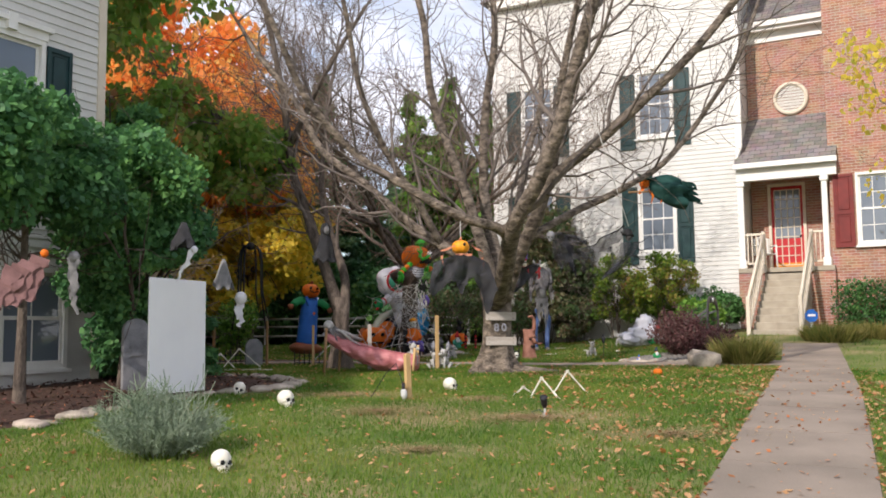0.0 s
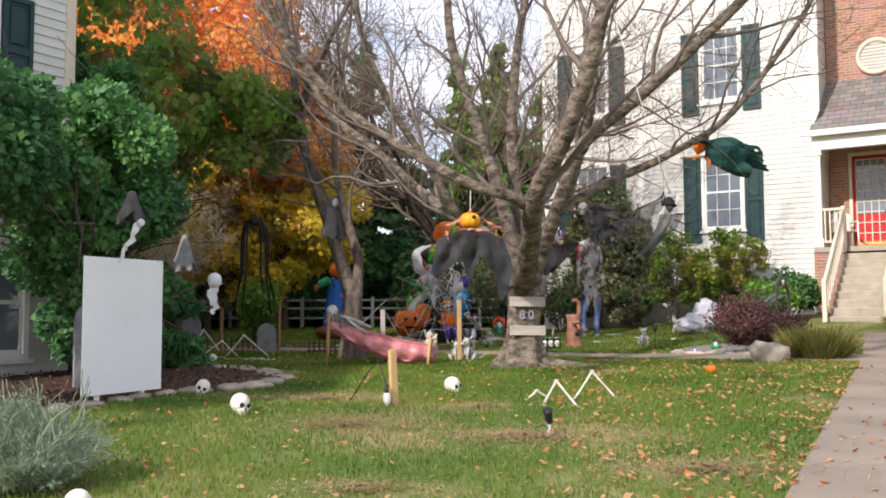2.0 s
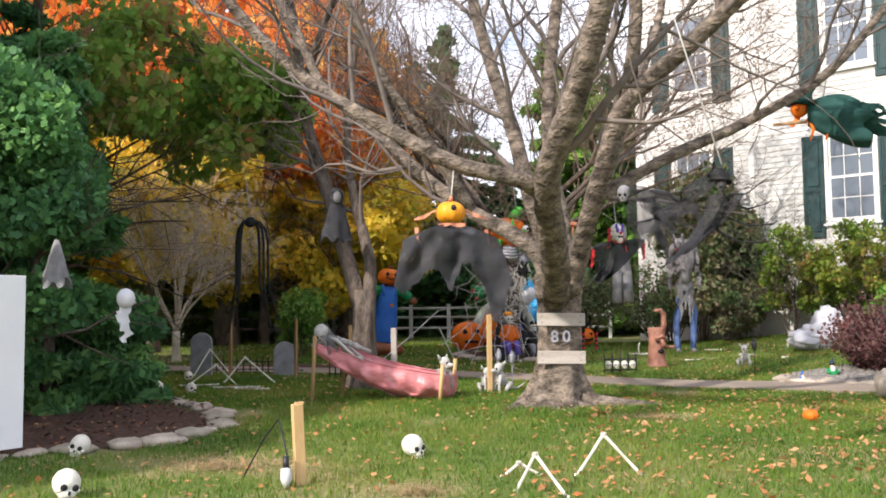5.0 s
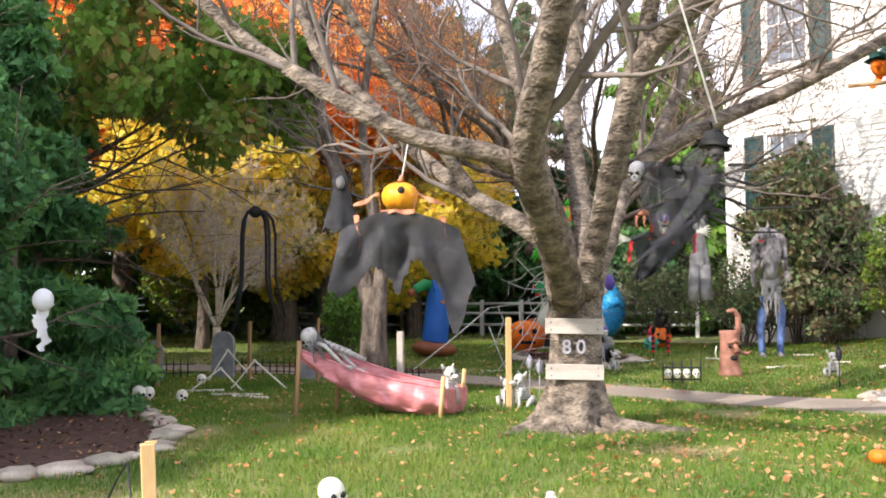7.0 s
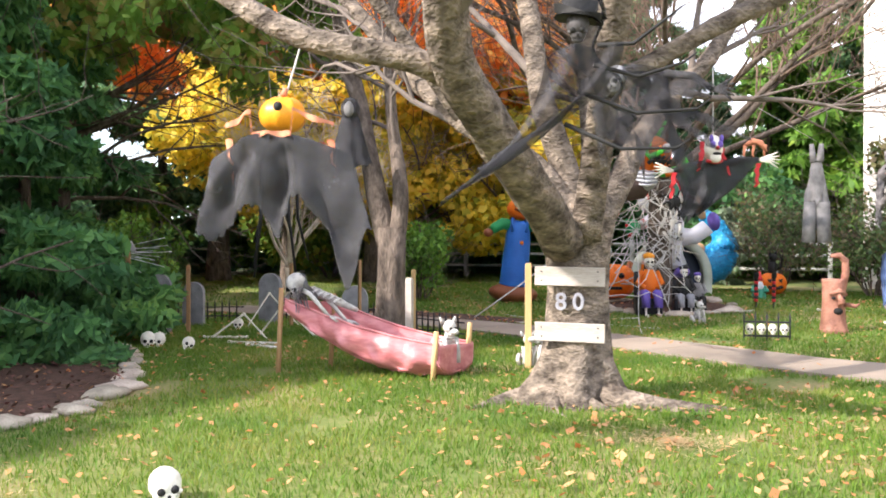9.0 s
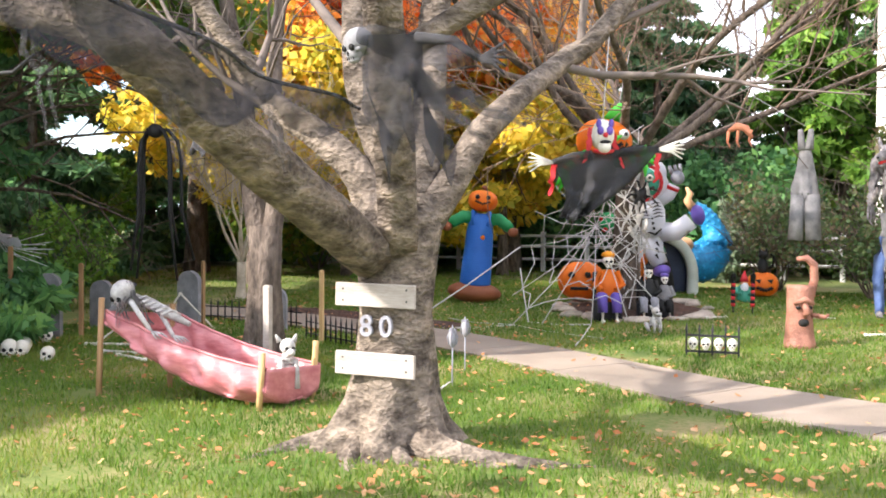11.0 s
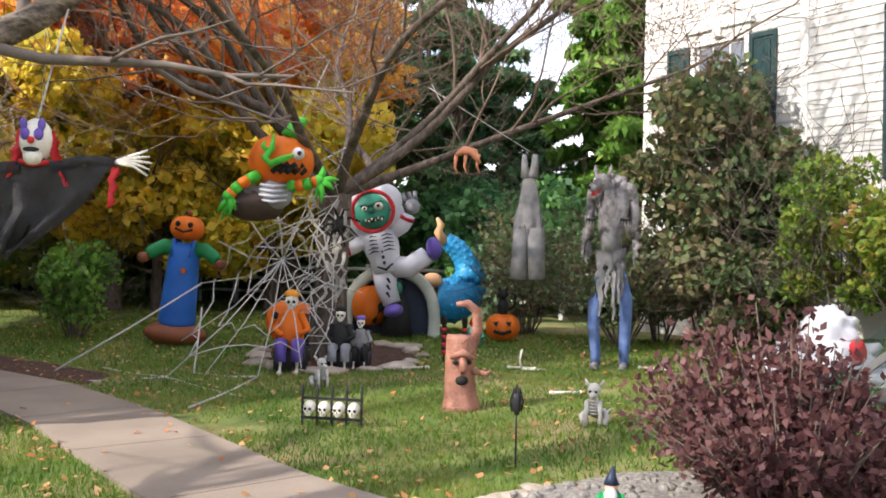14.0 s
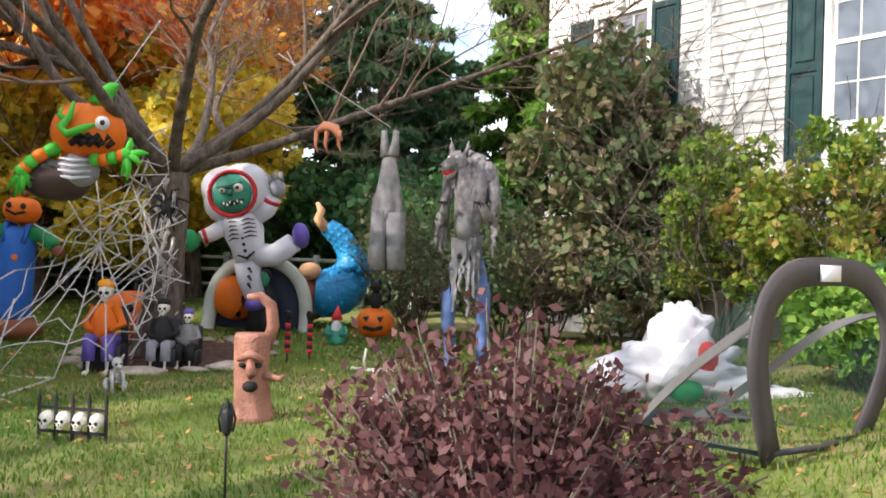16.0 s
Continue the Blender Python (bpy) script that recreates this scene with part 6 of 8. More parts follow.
geo.piece("scarf", 3).sheet(60, 3, scarf)
geo.sheet(60, 3, lambda u, v: scarf(1 - u, v) + Vector((0, .012, 0)))
for x0, z1 in ((-.28, -.34), (.29, -.36), (.24, -.3)):
    geo.piece("tassel", 3).rag((x0, -.06, -.14), (x0 + .03, -.05, z1), .028, .008, drng, 6, .008)
assembly("pumpkin_ghoul", geo, [M["pumpkin"], M["socket"], M["blackcloth"], M["peach"]], (.24, 12.45, 2.66), "pumpkin-headed ghoul in a torn black cloak with a peach scarf", "halloween figure", "hanging ghouls", 15)
rope_to((.24, 12.47, 2.76), (.24, 12.6, 3.06))


def doubled(geo, nu, nv, fn, gap=.012):
    """Cloth with a front and a back face."""
    geo.sheet(nu, nv, fn)
    return geo.sheet(nu, nv, lambda u, v: fn(1 - u, v) + Vector((0, gap, 0)))


def bony_hand(geo, at, s, r=.15):
    at = Vector(at)
    for k in range(5):
        f = k - 2
        geo.tube([at, at + Vector((s * r * .5, -.01, .01 + f * .014)), at + Vector((s * r * (1 - .06 * abs(f)), -.02, f * .034))], [.013, .01, .005], 5)


# clown-faced ghoul: its cloak blows aside
geo = Geo().piece("head", 0)
geo.ball((0, 0, .0), (.082, .095, .115), seg=16, rings=12, fn=lambda u: 1 + .06 * noise.noise(u * 4))
geo.ball((0, -.06, -.09), (.05, .05, .045), seg=10, rings=7)
geo.use(5)
for s in (-1, 1):
    geo.ball((s * .033, -.085, .025), (.026, .018, .032), seg=9, rings=6)
    geo.ball((s * .045, -.08, .075), (.02, .016, .035), seg=8, rings=6)
geo.use(1).ball((0, -.094, -.055), (.042, .016, .014), seg=9, rings=5)
geo.piece("nose", 4).ball((0, -.105, -.008), .019, seg=8, rings=6)
for s in (-1, 1):
    g0 = geo.piece("hair_tuft", 4)
    for k in range(5):
        g0.rag((s * .07, .02, .06 - .02 * k), (s * (.1 + .012 * k), .0, -.1 - .03 * k), .035, .012, drng, 5, .008)
arms = ((-.36, -.02, -.2), (.4, -.02, -.1))


def clown_cloak(u, v):
    a = Vector(arms[0]).lerp(Vector(arms[1]), u) + Vector((0, 0, .06 * math.exp(-((u - .48) / .16) ** 2)))
    low = Vector((-.3 + .22 * u, .06, -.62 + .1 * abs(u - .4) + .05 * noise.noise(Vector((u * 14, 1, 2)))))
    p = a.lerp(low, v ** .85)
    p.y -= .05 * math.sin(u * 15 + 3 * v) * (.2 + v) + .05 * noise.noise(Vector((u * 4, v * 4, 7)))
    p.x += .06 * math.sin(math.pi * v)
    return p


doubled(geo.piece("cloak", 3), 56, 22, clown_cloak)
geo.piece("collar", 4).tube([(-.07, -.03, -.11), (0, -.06, -.13), (.07, -.03, -.11)], .014, 8, wob=.6)
for s, q in zip((-1, 1), arms):
    geo.piece("sleeve", 3).tube([(s * .08, .0, -.14), Vector(q) * .6 + Vector((0, 0, -.03)), q], [.035, .028, .022], 8, wob=.4)
    bony_hand(geo.piece("hand", 0), q, s, .19)
    geo.piece("ribbon", 4).rag((q[0], q[1], q[2] - .02), (q[0] - .02, q[1], q[2] - .24), .04, .02, drng, 6, .006)
assembly("hanging_ghoul", geo, [M["bone"], M["socket"], M["red"], M["blackcloth"], M["red"], M["violet"]], (1.44, 16.75, 2.82), "clown-faced ghoul in a black cloak with bony fingers", "halloween figure", "hanging ghouls", toward(1.44, 16.75, 4.8, 12))
rope_to((1.44, 16.75, 2.92), (1.38, 17.0, 3.64))

# ghoul tied against a limb
geo = Geo().piece("head", 0)
skull_into(geo, (-.06, -.02, .0), .07, Matrix.Rotation(-.7, 4, "Z") @ Matrix.Rotation(.35, 4, "X"))


def wrap(u, v):
    w = 2.6 * (u - .5)
    r = (.12 + .05 * v) * (1 + .16 * math.sin(9 * u + 4 * v) + .25 * noise.noise(Vector((u * 5, v * 4, 1))))
    return Vector((.1 + r * math.sin(w) + .1 * v * v, -r * math.cos(w) * .8, .03 - (.5 + .2 * noise.noise(Vector((u * 8, 3, 3)))) * v))


doubled(geo.piece("gauze_body", 3), 36, 18, wrap)
doubled(geo.piece("shoulder_cloth", 3), 30, 10, lambda u, v: Vector((-.04 + .5 * u, -.1 - .05 * math.sin(8 * u + 2 * v), .06 - .12 * u * u - (.07 + .07 * math.sin(math.pi * u) + .05 * noise.noise(Vector((u * 9, 2, 2)))) * v)))
geo.piece("arm", 2).tube([(.2, -.06, .02), (.36, -.08, .0), (.47, -.07, -.08)], [.026, .02, .014], 8, wob=.5)
bony_hand(geo.piece("hand", 2), (.47, -.07, -.08), 1, .12)
for k in range(5):
    geo.piece("shred", 3).rag((.12 + .03 * k, -.1, -.1 - .02 * k), (.3 + .09 * k, -.08, -.3 - .05 * (k % 3)), .08, .02, drng, 8, .015)
assembly("hanging_ghoul", geo, [M["tombstone"], M["socket"], M["blackcloth"], M["gauze"]], (1.66, 13.76, 2.93), "pale-faced ghoul in tattered black gauze tied to a limb", "halloween figure", "hanging ghouls", toward(1.72, 13.84, 3.6, 10))

# hatted ghoul in black gauze, swinging on a cord
geo = Geo().piece("head", 0)
skull_into(geo, (0, 0, 0), .042, Matrix.Rotation(.5, 4, "X"))
geo.piece("hat", 1).tube([(0, .01, .03), (0, .01, .038), (.005, .01, .042), (.01, .01, .085), (.02, .01, .1)], [.08, .085, .055, .055, .03], 14, wob=.3)
doubled(geo.piece("gauze_dress", 2), 34, 16, lambda u, v: Vector((-.1 + .24 * u - .34 * v * v, .05 * math.sin(12 * u + 3 * v), -.06 - (.5 + .1 * noise.noise(Vector((u * 7, 4, 2)))) * v * (1 - .4 * u))))
for a, b in (((.06, 0, -.06), (.28, -.02, .02)), ((.05, 0, -.12), (.32, 0, -.12)), ((0, 0, -.2), (.36, .02, -.26)), ((-.04, 0, -.3), (.3, 0, -.38))):
    a, b = Vector(a), Vector(b)
    geo.piece("arm", 1).tube([a, a.lerp(b, .5) + Vector((0, 0, -.04)), b, b + Vector((.04, 0, .03))], [.008, .006, .004, .002], 6)
assembly("hanging_ghoul", geo, [M["charcoal"], M["socket"], M["gauze"]], (2.3, 11.36, 2.66), "black gauze ghoul in a brimmed hat with spindly arms", "halloween figure", "hanging ghouls", 20)
rope_to((2.31, 11.37, 2.8), (1.75, 11.62, 4.95))


# black gauze strung from the hatted ghoul back to the limb
def banner(u, v):
    p = Vector((2.27, 11.5, 2.84)).lerp(Vector((1.74, 13.62, 2.64)), u)
    p.z -= .07 * math.sin(math.pi * u) + v * (.1 + .13 * (1 - u) + .06 * noise.noise(Vector((u * 9, 0, 5)))) - .03 * math.sin(21 * u) * v
    p.x += .04 * math.sin(17 * u + 4 * v) - .03 * v
    return p


geo = Geo().piece("gauze")
doubled(geo, 60, 10, banner)
geo.piece("rope_edge", 1).tube([banner(k / 60, 0) for k in range(61)], .008, 6, wob=.4)
for k in (.15, .4, .62):
    geo.piece("shred", 0).rag(banner(k, .9), banner(k, 1.0) + Vector((.03, .05, -.22)), .06, .015, drng, 7, .012)
assembly("gauze_banner", geo, [M["gauze"], M["blackcloth"]], (0, 0, 0), "long strip of black gauze strung along a low limb", "halloween cloth")
# green witch
geo = Geo().piece("head", 1).ball((-.24, -.03, .05), (.095, .09, .105), seg=14, rings=10)
geo.tube([(-.26, -.11, .04), (-.3, -.17, .02)], [.03, .008], 7)
geo.piece("hair", 1).rag((-.2, .0, .1), (-.32, .02, -.16), .1, .03, drng, 7, .012)
geo.piece("hat", 0).tube([(-.2, 0, .1), (-.2, 0, .115), (-.19, 0, .12), (-.14, 0, .24), (-.05, 0, .3)], [.19, .19, .1, .05, .008], 14)


def robe(u, v):
    w = 2 * math.pi * u
    r = (.09 + .13 * math.sin(math.pi * min(1, v * .8 + .1))) * (1 + .2 * math.sin(6 * w + 3 * v) * v)
    return Vector((-.16 + (.62 + .12 * noise.noise(Vector((math.cos(w) * 2, math.sin(w) * 2, 1)))) * v, r * math.cos(w) * .8, -.02 - .12 * v * v + r * math.sin(w) - .16 * v * max(0, -math.sin(w))))


geo.piece("robe", 0).sheet(40, 14, robe)
geo.sheet(40, 14, lambda u, v: robe(1 - u, v) * .97)
for k in range(5):
    geo.piece("shred", 0).rag((.36, -.1 + k * .05, -.02 - .04 * k), (.62 + .03 * k, -.12 + k * .07, -.05 - .07 * k), .12, .03, drng, 6, .012)
for s in (-.16, .0, .3):
    geo.piece("limb", 1).tube([(s, -.05, -.08), (s + .06, -.07, -.2), (s + .02, -.07, -.33)], [.026, .02, .008], 7)
geo.piece("broomstick", 2).tube([(-.52, -.08, -.12), (.5, 0, -.1)], [.018, .016], 6)
assembly("hanging_witch", geo, [M["darkgreen"], M["orange"], M["stakewood"]], (3.75, 15.8, 4.02), "green-robed witch flying on a broom from a branch", "halloween figure", "", -10)
rope_to((3.75, 15.8, 4.12), (3.72, 15.25, 4.4))
# hanging dark grey sackcloth man
geo = Geo()
geo.skirt((0, 0, .0), .07, .17, .75, 5, .2, .4, 28, 10, .5, 2.2)
for s in (-1, 1):
    geo.tube([(s * .04, 0, -.02), (s * .06, 0, .12), (s * .07, 0, .26)], [.07, .045, .03], 8, wob=.4)
    geo.tube([(s * .08, 0, -.65), (s * .1, 0, -1.0), (s * .12, 0, -1.28)], [.11, .1, .11], 10, wob=.3)
figure("hanging_sack_figure", geo, [M["greycloth"]], (1.31, 24.06, 3.3), "grey sackcloth figure hung upside down from a line", "halloween figure", "", 10)
rope_to((1.31, 24.06, 3.6), (.1, 23.6, 4.4))
geo = Geo()
geo.tube([(-.12, 0, 0), (0, 0, .06), (.12, 0, .03), (.22, 0, -.12)], [.03, .07, .06, .02], 9, wob=.4)
for x in (-.12, .02, .2):
    geo.tube([(x, 0, 0), (x - .02, 0, -.16), (x + .02, 0, -.25)], [.03, .018, .008], 7)
figure("hanging_critter", geo, [M["peach"], M["bone"]], (.3, 24.3, 3.62), "small pale ragged creature hanging from a twig", "halloween figure")
rope_to((.3, 24.3, 3.68), (0, 23.9, 4.5))
# tall black spider-legged frame
spider = thing("hanging_spider", (-3.55, 16.9, 3.1), "large black long-legged spider hanging under the tree", "halloween figure", "", 20)
geo = Geo()
geo.ball((0, 0, .03), (.085, .08, .075), seg=10, rings=7)
part("body", geo, M["socket"], spider)
for dx, dy, h in ((-.2, .1, 1.5), (-.13, -.1, 1.4), (.12, .1, 1.15), (.19, -.05, 1.5), (-.17, .02, 1.1), (.24, .1, 1.3)):
    geo = Geo()
    geo.tube([(0, 0, .05), (dx * .5, dy * .4, .04), (dx * .85, dy * .8, -.07), (dx * .97, dy, -.25), (dx, dy * 1.1, -.8), (dx * 1.5, dy * 1.4, -h)], [.018, .02, .02, .019, .017, .013], 7)
    part("leg", geo, M["socket"], spider)
rope_to((-3.55, 16.9, 3.15), (-3.85, 17.0, 5.2))
# black reaper in the forked tree
geo = Geo()
geo.skirt((0, 0, 0), .08, .2, .55, 6, .2, .4, 28, 8, .6, 5.0)
geo.ball((0, -.01, .06), (.1, .1, .12), seg=10, rings=8)
geo.use(1).ball((0, -.08, .05), (.055, .045, .08), seg=9, rings=7)
figure("hanging_reaper", geo, [M["blackcloth"], M["greycloth"]], (-2.1, 16.35, 3.3), "small black hooded reaper tied to the forked tree", "halloween figure", "", 25)


def hanging_rag(at, h, w, mat, label, tilt=0.0, head=True):
    geo = Geo()
    if head:
        geo.ball((0, 0, 0), (w * .55, w * .5, w * .6), seg=10, rings=8)
    geo.rag((0, 0, 0), (tilt, .02, -h), w * .9, w * .25, drng, 10, .012)
    geo.rag((-.02, .02, 0), (tilt * .5 - .04, .03, -h * .7), w * .6, w * .2, drng, 8, .012)
    figure("hanging_rag", geo, [M[mat]], at, label, "halloween figure", "hanging rags", 20)


hanging_rag((-2.75, 12.5, 2.0), .4, .15, "whitecloth", "small white cloth ghost hanging from the evergreen")
hanging_rag((-3.5, 8.7, 2.25), .55, .1, "greycloth", "grey-white cloth strip hanging from the evergreen", .03)
hanging_rag((-2.9, 10.7, 2.5), .38, .07, "whitecloth", "white cloth strip above the foam board", -.2)
hanging_rag((-6.1, 16.6, 1.95), .55, .2, "whitecloth", "white cloth ghost hanging at the bed", -.1)
geo = Geo()
for k in range(4):
    geo.rag((.05 - k * .1, 0, -.05 * k), (-.1 - k * .13, .05, -.5 - .03 * k), .2, .16, drng, 8, .012)
geo.use(1).ball((.1, 0, .05), .05, seg=8, rings=6)
figure("hanging_rag", geo, [M["ragcloth"], M["orange"]], (-3.6, 8.1, 2.2), "dull rose ragged cape hanging from the evergreen", "halloween figure", "hanging rags", 20).matrix_basis @= Matrix.Diagonal((.72, .72, .78, 1))
geo = Geo()
geo.skirt((0, 0, 0), .03, .14, .35, 5, .2, .4, 24, 8, .5, 4.0)
figure("hanging_rag", geo, [M["blackcloth"]], (-3.1, 10.95, 2.85), "small black cloth hat shape in the evergreen", "halloween figure", "hanging rags")
figure("hanging_rag", Geo().skirt((0, 0, 0), .02, .12, .4, 5, .2, .4, 24, 8, .5, 6.0), [M["greycloth"]], (-2.75, 11.5, 2.45), "grey gauze scrap hanging beside the foam board", "halloween figure", "hanging rags")

# ---- werewolf ----
geo = Geo()
for s, f in ((-1, .0), (1, .08)):
    geo.use(1).tube([(s * .07, f * .5, 1.2), (s * .13, f - .03, 1.0), (s * .21, f - .09, .78), (s * .225, f - .03, .5), (s * .2, f + .02, .16), (s * .2, f, .05)], [.1, .105, .092, .078, .068, .075], 14, wob=.35)
    geo.use(0).ball((s * .2, f - .07, .04), (.06, .13, .05), seg=10, rings=6)
    for k in range(3):
        geo.ball((s * .2 + (k - 1) * .035, f - .18, .025), (.02, .035, .02), seg=6, rings=4)
# narrow waist, barrel chest, hunched shoulders
geo.use(0).tube([(0, .02, 1.12), (0, .0, 1.28), (.01, -.02, 1.5), (.01, .0, 1.78), (.0, .04, 1.98), (-.02, .05, 2.1), (-.06, .0, 2.14)], [.13, .125, .16, .235, .25, .2, .1], 20, wob=.4)
for s in (-1, 1):
    geo.ball((s * .23, .02, 1.98), (.13, .13, .14), seg=12, rings=8, fn=lambda u: 1 + .25 * noise.noise(u * 5))
    geo.tube([(s * .26, .02, 1.98), (s * .33, .02, 1.72), (s * .32, -.02, 1.5), (s * .27, -.2, 1.6), (s * .24, -.28, 1.68)], [.1, .08, .062, .052, .035], 11, wob=.45)
    for k in range(4):
        geo.use(3).tube([(s * .24 + (k - 1.5) * .025, -.28, 1.68), (s * .24 + (k - 1.5) * .04, -.35, 1.69), (s * .24 + (k - 1.5) * .045, -.37, 1.63)], [.015, .012, .003], 5)
    geo.use(0)
    for k in range(5):
        geo.rag((s * (.3 + .02 * k), .03 - .03 * k, 1.72 - .05 * k), (s * (.31 + .02 * k), .02 - .03 * k, 1.3 - .06 * (k % 3)), .07, .015, drng, 8, .012)
# low head thrust forward, with ears, muzzle and a red mouth
hx, hz = -.13, 2.09
geo.ball((hx, -.13, hz), (.125, .13, .12), seg=16, rings=12, fn=lambda u: 1 + .2 * noise.noise(u * 7))
geo.tube([(hx - .03, -.19, hz - .01), (hx - .1, -.29, hz - .05), (hx - .13, -.34, hz - .06)], [.085, .06, .04], 12, wob=.15)
geo.tube([(hx - .02, -.18, hz - .09), (hx - .09, -.28, hz - .16)], [.055, .03], 9)
geo.use(4).tube([(hx - .04, -.21, hz - .08), (hx - .11, -.31, hz - .11)], [.05, .03], 9)
geo.use(5)
for s in (-1, 1):
    geo.ball((hx - .03 + s * .055, -.235 - s * .02, hz + .045), (.02, .016, .016), seg=7, rings=5)
for k in range(4):
    geo.tube([(hx - .07 - .02 * k, -.27 - .015 * k, hz - .08), (hx - .07 - .02 * k, -.275 - .015 * k, hz - .115)], [.008, .002], 4)
geo.use(3).ball((hx - .14, -.37, hz - .055), (.022, .02, .018), seg=7, rings=5)
geo.use(0)
for s in (-1, 1):
    geo.tube([(hx + s * .08, -.07, hz + .08), (hx + s * .11, -.05, hz + .17), (hx + s * .115, -.04, hz + .23)], [.045, .03, .005], 7)
for k in range(16):                                   # mane
    a = k * .41
    geo.rag((-.04 + .12 * math.cos(a), -.04 + .1 * math.sin(a), 2.12), (-.03 + .24 * math.cos(a), .0 + .2 * math.sin(a), 1.86 - .05 * (k % 3)), .06, .012, drng, 6, .014)
for k in range(9):                                    # torn shirt over the hips and thighs
    a = -2.9 + k * .34
    geo.use(2).rag((.15 * math.cos(a), .14 * math.sin(a) - .02, 1.36 - .03 * (k % 2)), (.2 * math.cos(a) + .02, .16 * math.sin(a) - .05, .98 - .22 * ((k * 7) % 4) * .6), .1, .022, drng, 9, .015)
geo.use(2).tube([(0, -.1, 1.62), (0, -.13, 1.5), (0, -.12, 1.34)], [.07, .11, .1], 12, wob=.3)
figure("werewolf_figure", geo, [M["fur"], M["denim"], M["greycloth"], M["socket"], M["red"], M["bone"]], on(2.5, 23.6), "tall grey furred werewolf figure in torn blue jeans", "halloween figure", "", toward(2.5, 23.6, 4.0, 14)).matrix_basis @= Matrix.Diagonal((.78, .9, 1.0, 1))

# ---- inflatables ----
# scarecrow
geo = Geo().piece("base")
geo.use(0).ball((0, 0, .15), (.43, .34, .17), seg=18, rings=10)
geo.piece("body").use(1).tube([(0, 0, .25), (0, 0, .32), (0, 0, .7), (0, 0, 1.1), (0, 0, 1.34), (0, 0, 1.4)], [.24, .25, .235, .215, .19, .12], 20)
for s in (-1, 1):
    geo.piece("strap").use(1).tube([(s * .11, -.16, 1.2), (s * .13, -.1, 1.42), (s * .1, .1, 1.4)], .035, 7)
    geo.piece("arm").use(2).tube([(s * .1, 0, 1.3), (s * .28, -.02, 1.33), (s * .42, -.05, 1.24), (s * .47, -.07, 1.19)], [.11, .1, .09, .07], 12)
    geo.piece("glove").use(0).ball((s * .52, -.09, 1.15), (.085, .07, .075), seg=10, rings=7, fn=lambda u: 1 + .15 * noise.noise(u * 4))
geo.piece("patch").use(3).ball((s * .04, -.2, 1.02), (.05, .02, .05), seg=8, rings=6)
geo.piece("pumpkin_head").use(3)
pumpkin_into(geo, (0, 0, 1.6), .235, .82, 8)
geo.piece("painted_face").use(4)
for s in (-1, 1):
    geo.ball((s * .085, -.215, 1.65), (.035, .02, .04), seg=6, rings=4)
for k in range(7):
    geo.ball((-.1 + k * .034, -.222, 1.545 + .012 * abs(k - 3)), (.02, .02, .018), seg=6, rings=4)
geo.piece("stalk").use(0).tube([(0, 0, 1.78), (.02, 0, 1.84)], [.05, .035], 8)
assembly("inflatable_scarecrow", geo, [M["brownny"], M["blue"], M["greenny"], M["orange"], M["socket"]], on(-3.45, 23.05), "inflatable pumpkin-headed scarecrow in blue overalls", "inflatable", "inflatables", toward(-3.45, 23.05, 3.5, 11)).matrix_basis @= Matrix.Rotation(radians(5), 4, "Y")

# pumpkin creature in the web tree
geo = Geo().piece("pumpkin_head", 0)
pumpkin_into(geo, (0, 0, 0), .36, .88, 8)
geo.piece("stalk", 1).tube([(.06, 0, .27), (.1, 0, .38), (.17, 0, .47), (.22, 0, .5)], [.11, .085, .055, .012], 12)
geo.piece("vine", 1).tube([(-.08, -.3, .24), (-.07, -.37, .1), (-.13, -.41, -.02), (-.06, -.43, -.08), (.08, -.42, .0), (.16, -.38, .05)], [.014, .032, .04, .04, .036, .016], 9)
geo.tube([(-.1, -.39, .05), (-.17, -.38, .1), (-.16, -.34, .17)], [.026, .024, .008], 8)
geo.piece("mouth", 2)
for k in range(9):
    geo.box((-.02 + k * .036, -.335 + .0022 * k * k, -.13 + .05 * (k % 2) + .004 * k), (.05, .05, .085), Matrix.Rotation(.78, 4, "Y"))
geo.piece("eyeball", 3).ball((.2, -.29, .08), .068, seg=12, rings=9)
geo.piece("pupil", 2).ball((.215, -.35, .08), .026, seg=8, rings=6)
for s, pts in ((-1, ((-.2, -.16, -.18), (-.3, -.2, -.26), (-.38, -.22, -.33), (-.44, -.22, -.4), (-.48, -.22, -.46))), (1, ((.14, -.22, -.26), (.22, -.26, -.27), (.3, -.28, -.24), (.38, -.3, -.21), (.46, -.3, -.18)))):
    pts = [Vector(p) for p in pts]
    for k in range(4):
        geo.piece("arm_ring", 0 if k % 2 else 1).tube([pts[k], pts[k].lerp(pts[k + 1], .5), pts[k + 1]], [.056, .064, .056], 11)
    geo.piece("claw", 1)
    h = pts[-1]
    geo.ball(h, .07, seg=10, rings=7)
    tips = ((.2, 0, .04), (.16, -.05, -.08), (.05, -.05, -.24), (-.02, 0, -.2), (.02, 0, .16)) if s > 0 else ((-.04, 0, -.26), (-.1, -.04, -.2), (.04, -.04, -.22), (.08, 0, -.14))
    for q in tips:
        q = Vector(q)
        geo.tube([h, h + q * .55 + Vector((.015, -.02, .012)), h + q], [.042, .034, .008], 8)
geo.piece("body", 4).ball((-.26, .0, -.5), (.34, .24, .19), seg=18, rings=11, fn=lambda u: 1 + .16 * noise.noise(u * 3))
geo.piece("ribcage", 6).ball((-.02, -.08, -.37), (.2, .17, .17), seg=14, rings=9)
